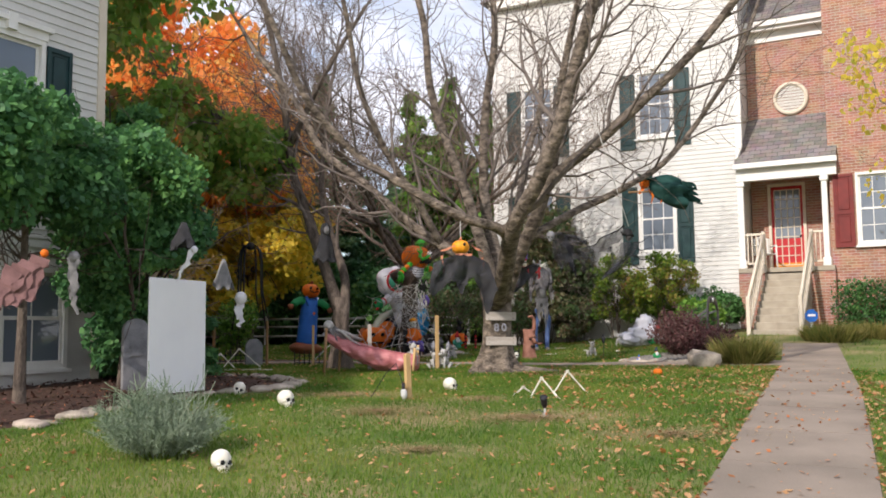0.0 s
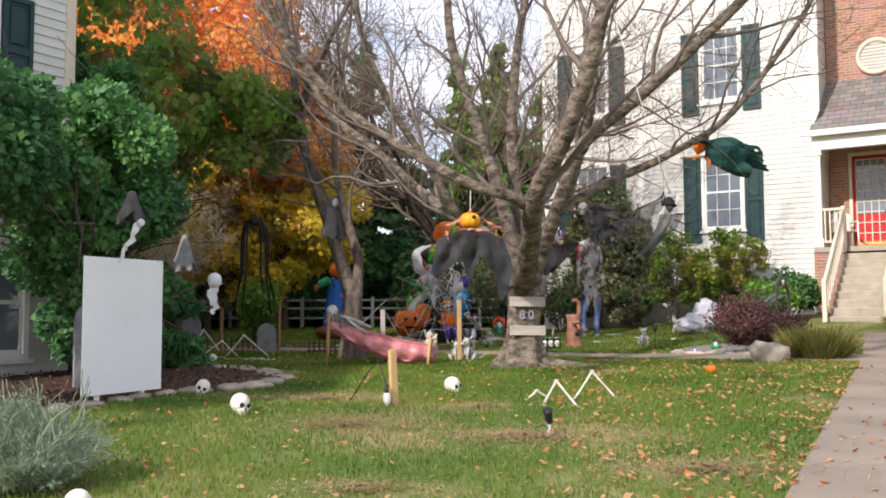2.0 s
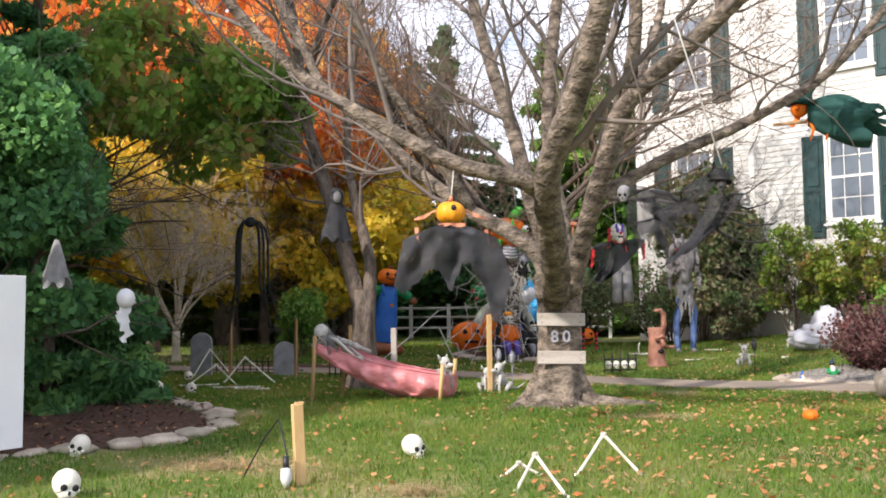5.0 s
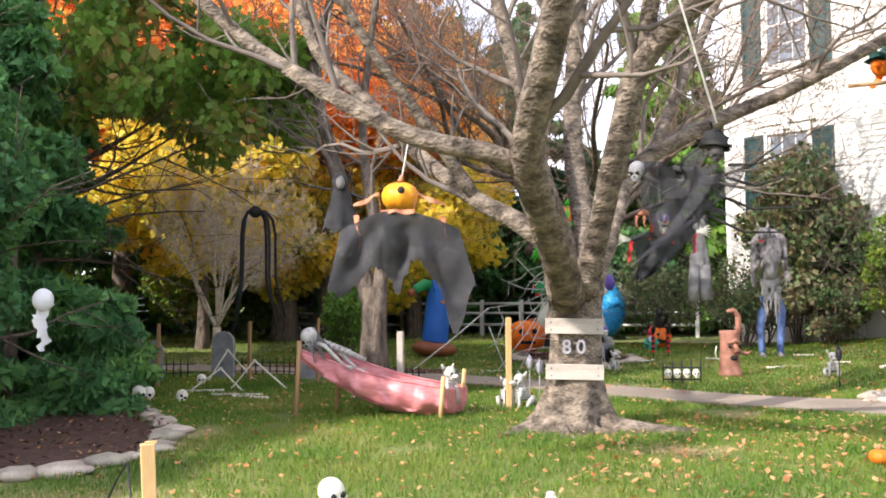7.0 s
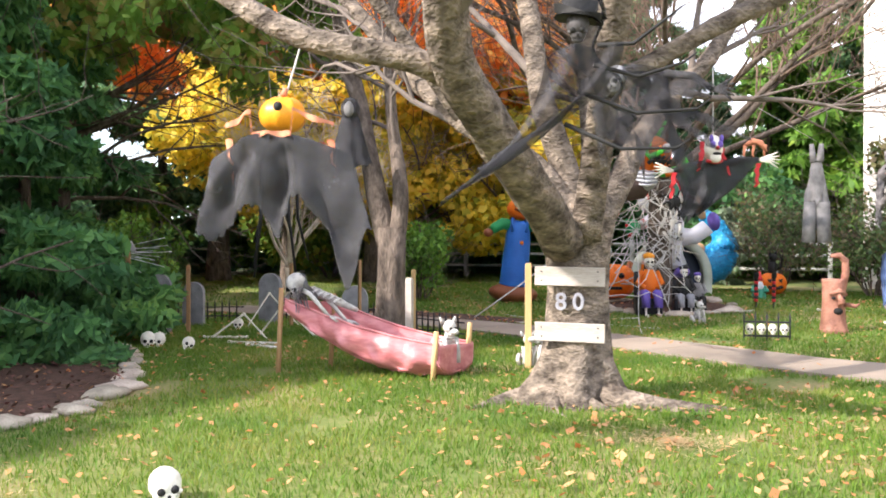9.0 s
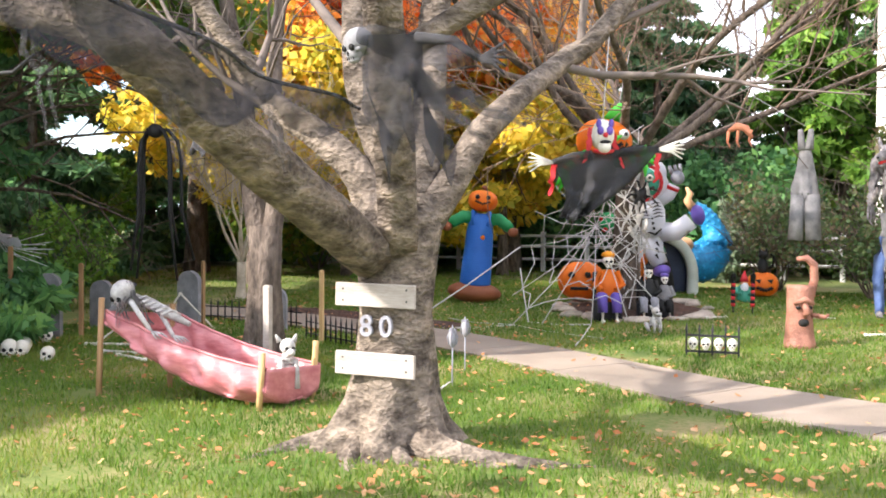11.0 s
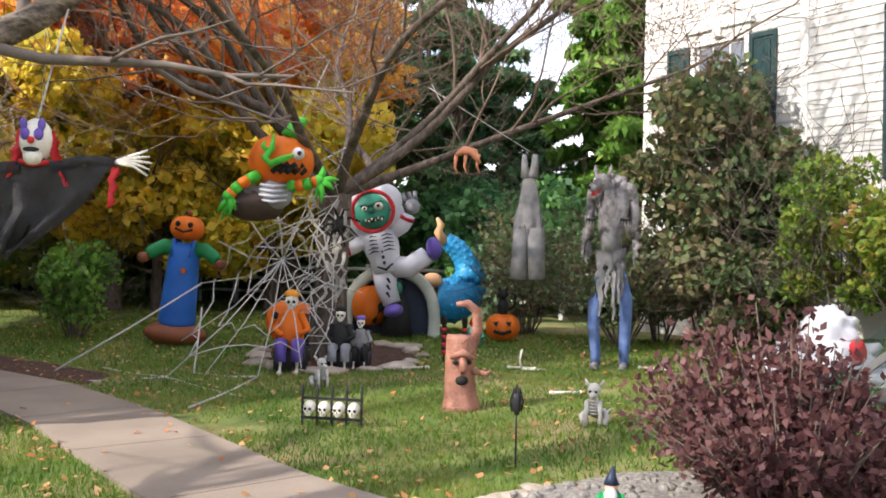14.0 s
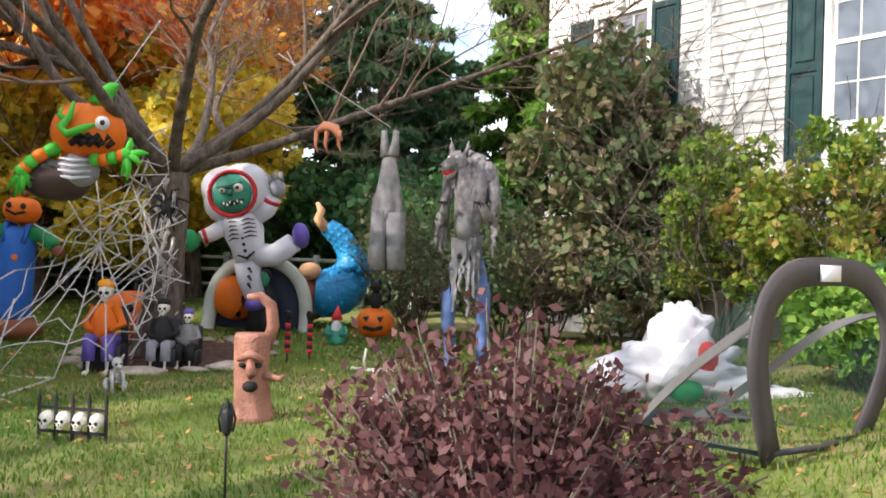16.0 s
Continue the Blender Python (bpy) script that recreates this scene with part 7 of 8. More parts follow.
for k in range(4):
    geo.piece("rib", 3).tube([(-.17, -.2, -.29 - k * .055), (-.02, -.265, -.3 - k * .055), (.13, -.2, -.26 - k * .055)], [.01, .018, .01], 6)
for k in range(3):
    geo.piece("rag", 5).rag((-.34 + .06 * k, -.14, -.32), (-.54 + .12 * k, -.2, -.62 + .04 * k), .2, .05, drng, 8, .02)
assembly("inflatable_pumpkin", geo, [M["orange"], M["lime"], M["socket"], M["whiteny"], M["brownrot"], M["greycloth"], M["grey"]], (-.64, 21.62, 3.28), "inflatable grinning pumpkin creature with green claws on the tree", "inflatable", "inflatables", toward(-.64, 21.62, 4.5, 13)).matrix_basis @= Matrix.Rotation(radians(6), 4, "Y")
rope_to((-.5, 21.7, 3.65), (-.7, 22.6, 4.6))

# zombie astronaut
geo = Geo().piece("hood", 0)
geo.ball((0, .06, 1.5), (.4, .33, .37), seg=24, rings=14, fn=lambda u: 1 + .3 * abs(u.x * u.z) - .05 * abs(u.x) ** 4)
geo.piece("visor_ring", 2).tube([(.265 * math.cos(a * .2618), -.21, 1.48 + .29 * math.sin(a * .2618)) for a in range(25)], .028, 8, cap=False)
geo.piece("face", 1).ball((0, -.16, 1.48), (.245, .16, .27), seg=16, rings=11, fn=lambda u: 1 + .05 * noise.noise(u * 4))
geo.piece("brow", 9).tube([(-.14, -.29, 1.58), (0, -.315, 1.56), (.14, -.29, 1.6)], [.02, .032, .02], 8)
geo.piece("nose", 9).tube([(0, -.32, 1.52), (0, -.345, 1.45)], [.022, .034], 8)
for s, rr in ((-1, .04), (1, .06)):
    geo.piece("eyeball", 3).ball((s * .09, -.3, 1.53), rr, seg=10, rings=8)
    geo.piece("pupil", 4).ball((s * .09, -.3 - rr * .9, 1.53), rr * .4, seg=7, rings=5)
geo.piece("mouth", 4).tube([(-.13, -.28, 1.36), (0, -.315, 1.345), (.13, -.28, 1.37)], [.02, .034, .02], 8)
for k in range(6):
    geo.piece("tooth", 3).box((-.1 + k * .04, -.335 + .012 * abs(k - 2.5), 1.36 - .02 * (k % 2)), (.024, .02, .035), None, .004)
geo.piece("torso", 0).tube([(0, 0, 1.24), (0, 0, 1.12), (.02, 0, .95), (.03, 0, .78), (.03, 0, .58)], [.17, .24, .235, .2, .19], 18)
for k in range(5):
    for s in (-1, 1):
        geo.piece("rib_print", 4).tube([(.02 + s * .03, -.235, 1.11 - k * .055), (.02 + s * .1, -.222, 1.125 - k * .055), (.02 + s * .17, -.16, 1.1 - k * .055)], [.006, .012, .004], 5)
    geo.piece("spine_print", 4).ball((.025, -.225 + .006 * k, 1.06 - k * .085), (.022, .014, .026), seg=6, rings=4)
geo.piece("pelvis_print", 4).tube([(-.07, -.19, .68), (.03, -.2, .62), (.13, -.19, .69)], [.012, .022, .012], 6)
geo.piece("arm", 0).tube([(-.17, 0, 1.1), (-.34, -.08, 1.02), (-.46, -.12, .99)], [.115, .1, .09], 12)
geo.piece("cuff", 2).tube([(-.4, -.1, 1.005), (-.44, -.11, 1.0)], .102, 12)
geo.piece("glove", 5).ball((-.6, -.18, .98), (.13, .1, .15), seg=12, rings=8)
for k in range(4):
    geo.piece("fingertip", 2 if k % 2 == 0 else 5).tube([(-.62, -.2, .9 + k * .06), (-.72 + .02 * abs(k - 1.5), -.24, .84 + k * .1)], [.042, .03], 8)
geo.piece("arm", 0).tube([(.16, 0, 1.13), (.34, -.05, 1.2), (.45, -.08, 1.33)], [.115, .105, .09], 12)
geo.piece("cuff", 2).tube([(.4, -.065, 1.275), (.43, -.075, 1.315)], .102, 12)
geo.piece("glove", 6).ball((.51, -.1, 1.45), (.1, .085, .12), seg=12, rings=8)
for k in range(3):
    geo.piece("finger", 6).tube([(.45 + k * .055, -.1, 1.52), (.42 + k * .08, -.12, 1.66)], [.036, .022], 8)
geo.piece("leg", 0).tube([(.0, 0, .62), (-.02, -.02, .35), (.02, -.06, .12)], [.17, .14, .12], 14)
geo.piece("boot", 7).ball((.02, -.12, .02), (.13, .2, .1), seg=12, rings=8)
geo.piece("leg", 0).tube([(.12, 0, .64), (.34, -.06, .6), (.58, -.1, .72)], [.165, .15, .135], 14)
geo.piece("boot", 7).ball((.68, -.12, .79), (.1, .14, .17), seg=12, rings=8)
for k in range(3):
    geo.piece("leg_print", 4).tube([(.02 - .02 * k, -.17, .5 - .1 * k), (.05 - .02 * k, -.165, .42 - .1 * k)], [.02, .01], 5)
assembly("inflatable_astronaut", geo, [M["whiteny"], M["zombie"], M["red"], M["bone"], M["socket"], M["greenny"], M["grey"], M["violet"], M["socket"], M["zombiedark"]], (-1.06, 24.86, 1.48), "inflatable zombie astronaut in a white suit with bone print", "inflatable", "inflatables", toward(-1.2, 24.8, 5, 13)).matrix_basis @= Matrix.Rotation(radians(-12), 4, "Y") @ Matrix.Diagonal((1.1, 1.08, .98, 1))
# log and mermaid beneath it
geo = Geo().piece("log", 0).tube([(-.75, 0, .22), (-.3, .0, .25), (0, .02, .3), (.42, .05, .42)], [.3, .31, .31, .27], 20, wob=.06)
tail = smooth_path([(.34, 0, .46), (.62, .05, .48), (.8, .08, .78), (.68, .1, 1.12), (.46, .1, 1.32)])
geo.piece("tail", 1).tube(tail, [.24 + .1 * math.sin(math.pi * min(1, k / 12 + .15)) - .008 * k for k in range(len(tail))], 22)
for k in range(2, len(tail) - 2):
    for a in range(9):
        w = a * .7 + (k % 2) * .35
        d = (tail[k + 1] - tail[k - 1]).normalized()
        side = d.cross(Vector((0, 1, 0))).normalized()
        rr = .24 + .1 * math.sin(math.pi * min(1, k / 12 + .15)) - .008 * k
        out = side * math.cos(w) + Vector((0, 1, 0)) * math.sin(w)
        geo.piece("scale", 4).ball(tail[k] + out * (rr - .034), (.046, .046, .05), None, 8, 6)
geo.piece("arm", 2).tube([(.46, .05, 1.28), (.36, 0, 1.42), (.4, 0, 1.52), (.34, 0, 1.62)], [.075, .06, .05, .02], 9)
geo.piece("head", 2).ball((.3, -.16, .74), (.14, .12, .11), seg=14, rings=9)
assembly("inflatable_mermaid", geo, [M["brownny"], M["cyan"], M["skin"], M["violet"], M["cyandeep"], M["stakewood"]], on(-1.46, 26.1, -.02), "inflatable mermaid with a blue scaled tail on a brown log", "inflatable", "inflatables", toward(-1.05, 26.3, 5, 14)).matrix_basis @= Matrix.Diagonal((1.16, 1.15, 1.12, 1))
# dark arch
def portal(k, n=24):
    a = math.pi * (1 - k / n)
    return Vector((.62 * math.cos(a) * (1 - .06 * math.sin(a)), 0, .98 * max(0.0, math.sin(a)) ** .55))


geo = Geo().piece("rim", 0)
path = [portal(k) for k in range(25)]
vs = []
for k, p in enumerate(path):
    d = (path[min(k + 1, 24)] - path[max(k - 1, 0)]).normalized()
    q = Vector((0, 1, 0)).cross(d).normalized()
    for a, b in ((-.065, -.07), (.065, -.07), (.085, 0), (.065, .2), (-.065, .2), (-.085, 0)):
        vs.append(p + q * a + Vector((0, b, 0)))
geo.add(vs, [(k * 6 + a, k * 6 + (a + 1) % 6, k * 6 + 6 + (a + 1) % 6, k * 6 + 6 + a) for k in range(24) for a in range(6)] + [(0, 1, 2, 3, 4, 5), (149, 148, 147, 146, 145, 144)])
geo.piece("back_cloth", 1).sheet(16, 8, lambda u, v: Vector((portal(u * 24).x * .95, .22, portal(u * 24).z * .96 * v + .01)))
geo.sheet(16, 8, lambda u, v: Vector((portal(24 - u * 24).x * .95, .26, portal(24 - u * 24).z * .96 * v + .01)))
geo.piece("pumpkin", 2)
pumpkin_into(geo, (-.3, .0, .44), .27, 1.25, 7)
geo.piece("lettered_plate", 3).box((.02, -.085, .97), (.34, .02, .06), None, .006)
geo.piece("caped_body", 3).tube([(.1, -.12, .02), (.1, -.12, .3), (.09, -.1, .56), (.08, -.1, .66)], [.22, .19, .13, .05], 14, wob=.15)
geo.piece("cape_sleeve", 3).tube([(.0, -.12, .56), (-.16, -.16, .44), (-.22, -.18, .2)], [.07, .08, .03], 10)
geo.piece("figure_head", 4).ball((.06, -.16, .72), (.085, .085, .11), seg=12, rings=9)
geo.piece("figure_hair", 3).ball((.07, -.12, .77), (.09, .09, .09), seg=10, rings=7)
assembly("inflatable_arch", geo, [M["palegreen"], M["navy"], M["orange"], M["socket"], M["zombie"]], on(-1.3, 25.2), "inflatable grey-edged arch with an orange pumpkin inside", "inflatable", "inflatables", toward(-1.3, 25.2, 5, 13)).matrix_basis @= Matrix.Rotation(radians(3), 4, "Y") @ Matrix.Diagonal((1.05, 1.05, 1.0, 1))
# orange ball pumpkin behind the web
geo = Geo().piece("pumpkin_body")
pumpkin_into(geo, (0, 0, .36), .36, .9, 8)
geo.piece("painted_face").use(1)
for s in (-1, 1):
    geo.ball((s * .12, -.33, .46), (.05, .03, .05), seg=6, rings=4)
geo.box((0, -.35, .26), (.26, .04, .05))
assembly("inflatable_pumpkin", geo, [M["orange"], M["socket"]], on(-1.75, 23.4), "round orange inflatable pumpkin behind the rope web", "inflatable", "inflatables", toward(-1.75, 23.4, 3, 10))


# seated dolls under the tree
def seated_doll(x, y, h, top_mat, leg_mat, hair, label):
    s = h / 1.0
    geo = Geo()
    skull_into(geo, (0, 0, .86 * s), .095 * s)
    geo.use(2).ball((0, .02 * s, .95 * s), (.1 * s, .1 * s, .06 * s), seg=10, rings=7)
    geo.use(3).tube([(0, .02, .3 * s), (0, 0, .55 * s), (0, 0, .74 * s)], [.16 * s, .16 * s, .08 * s], 12, wob=.2)
    for k in (-1, 1):
        geo.use(3).tube([(k * .1 * s, 0, .7 * s), (k * .2 * s, -.04 * s, .52 * s), (k * .1 * s, -.15 * s, .46 * s)], [.065 * s, .05 * s, .04 * s], 9)
        geo.use(4).tube([(k * .09 * s, .02, .34 * s), (k * .1 * s, -.2 * s, .36 * s), (k * .1 * s, -.23 * s, .14 * s)], [.095 * s, .08 * s, .07 * s], 9)
        geo.use(0).tube([(k * .1 * s, -.23 * s, .14 * s), (k * .1 * s, -.24 * s, .03 * s), (k * .1 * s, -.34 * s, .02 * s)], [.022 * s, .02 * s, .03 * s], 7)
    geo.use(5).box((0, .06 * s, .15 * s), (.4 * s, .3 * s, .3 * s), None, .01)
    geo.box((0, .2 * s, .45 * s), (.4 * s, .04, .5 * s), None, .01)
    figure("seated_doll", geo, [M["bone"], M["socket"], M[hair], M[top_mat], M[leg_mat], M["darkmetal"]], on(x, y), label, "halloween figure", "seated dolls", toward(x, y, 4.5, 13))


seated_doll(-.72, 21.98, .92, "orange", "violet", "pumpkin", "seated skeleton doll in orange top and violet trousers")
seated_doll(-.3, 22.35, .72, "socket", "grey", "socket", "seated vampire skeleton doll in a black cape")
seated_doll(-.15, 22.55, .6, "greycloth", "socket", "violet", "small seated skeleton doll in grey rags")

# ---- rope web ----
web = thing("rope_web", (0, 0, 0), "big white rope spider web stretched from the tree to the lawn", "rope web")
hub = Vector((-.95, 22.1, 2.2))
ends = [Vector(p) for p in ((-1.59, 20.95, .92), (-1.3, 21.2, .92), (-.67, 21.33, .95), (-.3, 21.6, 1.05), (-.05, 21.8, 1.3), (-.11, 22.5, 1.84), (-.3, 22.65, 2.5), (-.5, 22.55, 2.95), (-.75, 22.5, 3.2), (-1.25, 22.3, 2.95), (-1.6, 22.2, 2.75), (-1.85, 22.05, 2.4), (-2.05, 22.0, 1.9), (-1.9, 21.5, 1.25))]
for a, b in (((-1.59, 20.95, .92), (-2.2, 20.25, .9)), ((-.67, 21.33, .95), (-.1, 19.65, .9)), ((-1.57, 21.35, .92), (-.67, 21.33, .95)), ((-1.59, 20.95, .92), (-.1, 20.4, .9)), ((-2.05, 22.0, 1.6), (-1.57, 21.35, .92)), ((-2.05, 22.0, 1.9), (-2.9, 20.6, .92)), ((-1.59, 20.95, .92), (-2.6, 21.0, .94))):
    g2 = Geo()
    g2.tube([a, Vector(a).lerp(Vector(b), .5) - Vector((0, 0, .02)), b], .0105, 5)
    part("ground_rope", g2, M["rope"], web)
for e in ends:
    g2 = Geo()
    g2.tube([hub, hub.lerp(e, .5) + Vector((.05 * math.sin(7 * e.z), 0, -.07)), e], .007, 5)
    part("radial_rope", g2, M["rope"], web)
for ring in (.2, .38, .58, .8):
    g2 = Geo()
    pts = []
    for k, e in enumerate(ends):
        f = ring * (.72 + .45 * drng.random())
        pts.append(hub.lerp(e, f) - Vector((0, 0, .03 * f)))
        nx = hub.lerp(ends[(k + 1) % len(ends)], ring)
        pts.append(pts[-1].lerp(nx, .5) * .93 + hub * .07 - Vector((0, 0, .03 * ring)))
    g2.tube(pts + pts[:1], .0068, 5)
    part("ring_rope", g2, M["rope"], web)
for k in range(26):                                 # loose strands wound on the trunk
    a, z = k * .77, 1.2 + .085 * k
    g2 = Geo()
    g2.tube([(-.88 + .25 * math.cos(a), 22.95 + .25 * math.sin(a) - .02, z + .3), (-.85 + .26 * math.cos(a + 1), 22.95 - .26 * abs(math.sin(a + 1)), z + .1), (-.85 + .28 * math.cos(a + 2), 22.66, z - .1), (-.85 + .5 * math.sin(k * 1.7), 22.45 - .2 * (k % 3), z - .25 + .3 * math.sin(k * 2.3))], .0085, 5)
    part("strand", g2, M["rope"], web)
for k in range(12):                                 # torn tufts caught on the right of the trunk
    g2 = Geo()
    q = Vector((-.55 + .12 * math.sin(k * 2.1), 22.6, 2.9 - .09 * k))
    g2.rag(q, q + Vector((.12 * math.sin(k), -.05, -.35)), .05, .012, drng, 6, .02)
    part("tuft", g2, M["rope"], web)
# tinsel spider on the trunk
geo = Geo().piece("body").ball((0, 0, 0), (.09, .08, .11), seg=10, rings=8, fn=lambda u: 1 + .3 * noise.noise(u * 6))
for k in range(8):
    a = k * .785 + .3
    geo.piece("leg").tube([(0, 0, 0), (.14 * math.cos(a), -.08, .14 * math.sin(a) + .05), (.26 * math.cos(a), -.03, .24 * math.sin(a) - .02)], [.018, .016, .008], 6, wob=.5)
assembly("toy_spider", geo, [M["socket"]], (-.52, 22.62, 2.62), "black tinsel spider clinging to the webbed trunk", "halloween figure", "", 20)

# gauze web at the bed
geo = Geo()
for k in range(12):
    a = Vector((-6.6 + .25 * drng.random(), 16.9, 2.1 - .1 * drng.random()))
    b = Vector((-5.4 + .5 * drng.random(), 16.5 + .4 * drng.random(), 1.6 + .5 * drng.random()))
    geo.tube([a, a.lerp(b, .5) - Vector((0, 0, .08)), b], .004, 4)
geo.rag((-6.4, 16.9, 2.05), (-5.6, 16.7, 1.95), .12, .1, drng, 8, .02)
figure("gauze_web", geo, [M["whitecloth"]], (0, 0, 0), "wispy white gauze web strung between stakes", "cobweb")

# ---- stump with a face ----
geo = Geo()
geo.tube([(0, 0, -.03), (0, 0, .04), (0, 0, .15), (0, 0, .4), (0, 0, .63), (0, 0, .66)], [.2, .165, .135, .125, .14, .13], 18, wob=.25)
geo.tube([(.1, 0, .55), (.15, 0, .72), (.13, -.02, .88), (.05, -.03, .95), (-.05, -.03, .94)], [.05, .045, .04, .035, .02], 9, wob=.3)
geo.tube([(-.1, -.1, .47), (0, -.16, .52), (.1, -.12, .47)], [.02, .035, .02], 8)
geo.tube([(0, -.13, .5), (.01, -.2, .38), (0, -.13, .34)], [.02, .045, .02], 8)
geo.tube([(.1, -.08, .35), (.22, -.12, .33), (.26, -.14, .36)], [.03, .025, .012], 7)
geo.use(1)
geo.ball((-.06, -.125, .43), (.03, .03, .02), seg=8, rings=6)
geo.ball((.06, -.125, .43), (.03, .03, .02), seg=8, rings=6)
geo.ball((0, -.12, .27), (.06, .04, .045), seg=10, rings=6)
figure("face_stump", geo, [M["terracotta"], M["socket"]], on(1.93, 20.9), "pinkish brown moulded stump with a carved face and one arm", "garden ornament", "", toward(1.93, 20.9, 5, 16))


def striped_leg(x, y):
    geo = Geo()
    for k in range(8):
        geo.piece("stripe", k % 2).tube([(0, 0, .1 + k * .045), (0, 0, .145 + k * .045)], .03, 9)
    geo.piece("spike", 1).tube([(0, 0, -.04), (0, 0, .1)], .01, 6)
    geo.piece("shoe", 1).tube([(0, 0, .46), (0, -.03, .52), (.0, -.1, .55)], [.035, .04, .012], 8)
    assembly("witch_leg", geo, [M["red"], M["socket"]], on(x, y), "red and black striped witch leg upside down on a spike", "garden ornament", "witch legs", 20)


striped_leg(.55, 23.31)
striped_leg(.8, 23.36)


def gnome(x, y, h, coat, label, hat="red"):
    s = h / .4
    geo = Geo()
    geo.use(1).tube([(0, 0, 0), (0, 0, .05 * s), (0, 0, .2 * s), (0, 0, .25 * s)], [.1 * s, .11 * s, .09 * s, .05 * s], 14)
    geo.use(3).ball((0, -.01, .27 * s), .055 * s, seg=10, rings=7)
    geo.use(2).ball((0, -.06 * s, .2 * s), (.06 * s, .04 * s, .08 * s), seg=10, rings=7)
    geo.use(0).tube([(0, 0, .29 * s), (0, 0, .35 * s), (.01, 0, .45 * s)], [.07 * s, .045 * s, .004], 12)
    for k in (-1, 1):
        geo.use(1).tube([(k * .08 * s, 0, .2 * s), (k * .12 * s, -.05 * s, .13 * s), (k * .05 * s, -.1 * s, .12 * s)], [.035 * s, .03 * s, .02 * s], 7)
    figure("garden_gnome", geo, [M[hat], M[coat], M["whitecloth"], M["skin"]], on(x, y), label, "garden gnome", "garden gnomes", toward(x, y, 5, 14))


gnome(.35, 24.6, .42, "zombie", "green-coated garden gnome with a red pointed hat")
gnome(4.15, 18.1, .24, "greenny", "green and white garden gnome sitting in the stones", "navy")
gnome(3.7, 17.6, .15, "blue", "small blue and white gnome at the bed's edge", "blue")
# jack-o'-lantern with a black cat
geo = Geo()
pumpkin_into(geo, (0, 0, .22), .25, .86, 9)
geo.use(1)
for s in (-1, 1):
    geo.tube([(s * .09, -.225, .28), (s * .09, -.235, .285)], [.05, .045], 3)
for k in range(6):
    geo.box((-.1 + k * .04, -.235, .14 + .012 * abs(k - 2.5)), (.045, .04, .05), Matrix.Rotation(.78, 4, "Y"))
geo.ball((0, 0, .5), (.08, .1, .14), seg=10, rings=8)
geo.ball((0, -.05, .68), (.075, .07, .065), seg=10, rings=8)
for s in (-1, 1):
    geo.tube([(s * .04, -.04, .72), (s * .06, -.04, .8)], [.03, .003], 5)
geo.tube([(.05, .08, .45), (.16, .08, .5), (.18, .06, .65), (.13, .05, .7)], [.025, .022, .02, .01], 7)
figure("jack_o_lantern", geo, [M["orange"], M["socket"]], on(.42, 25.4), "carved orange jack-o'-lantern with a black cat on top", "garden ornament", "", toward(.15, 25.6, 5, 14))

# ---- collapsed white ghost ----
geo = Geo()
for c, rr in (((0, 0, .2), (.5, .35, .24)), ((.02, 0, .46), (.24, .22, .26)), ((-.35, -.05, .13), (.32, .25, .16)), ((.35, -.1, .12), (.35, .2, .13)), ((.75, -.1, .07), (.28, .12, .07))):
    geo.piece("fold", 0).ball(c, rr, None, 30, 20, fn=lambda u: 1 + .38 * noise.noise(u * 2.6 + Vector(c) * 3) + .14 * noise.noise(u * 8))
geo.piece("tongue", 1).ball((.24, -.24, .34), (.08, .06, .13), seg=10, rings=7)
geo.piece("bow", 2).ball((.1, -.3, .1), (.14, .06, .09), seg=10, rings=7)
assembly("inflatable_ghost", geo, [M["whiteny"], M["red"], M["greenny"], M["socket"]], on(4.85, 22.35), "half-collapsed white inflatable ghost on the grass", "inflatable", "inflatables", toward(4.85, 22.35, 6, 15))

# ---- pop-up net goal ----
goal = thing("popup_goal", on(5.98, 20.66), "charcoal pop-up sports net with a rounded frame", "sports net", "", 64)
W, H, D = .66, .99, 1.1


def arch(k, n=20, w=W, h=H):
    a = math.pi * k / n
    z = math.sin(a) ** .62
    return Vector((-w * math.copysign(abs(math.cos(a)) ** .55, math.cos(a)) * (.68 + .43 * math.sin(2.0 * z)), -.05 * math.sin(2.4 * z), h * z))


def band(geo, fn, w, t, n):
    """A flat strap along a path."""
    pts = [fn(k / n) for k in range(n + 1)]
    vs = []
    for i, p in enumerate(pts):
        d = (pts[min(i + 1, n)] - pts[max(i - 1, 0)]).normalized()
        q = Vector((0, 1, 0)).cross(d).normalized()
        for a in (-w, w):
            for b in (-t, t):
                vs.append(p + q * a + Vector((0, b, 0)))
    fs = []
    for i in range(n):
        a = i * 4
        fs += [(a, a + 1, a + 5, a + 4), (a + 2, a + 6, a + 7, a + 3), (a, a + 4, a + 6, a + 2), (a + 1, a + 3, a + 7, a + 5)]
    fs += [(0, 2, 3, 1), (4 * n, 4 * n + 1, 4 * n + 3, 4 * n + 2)]
    geo.add(vs, fs)


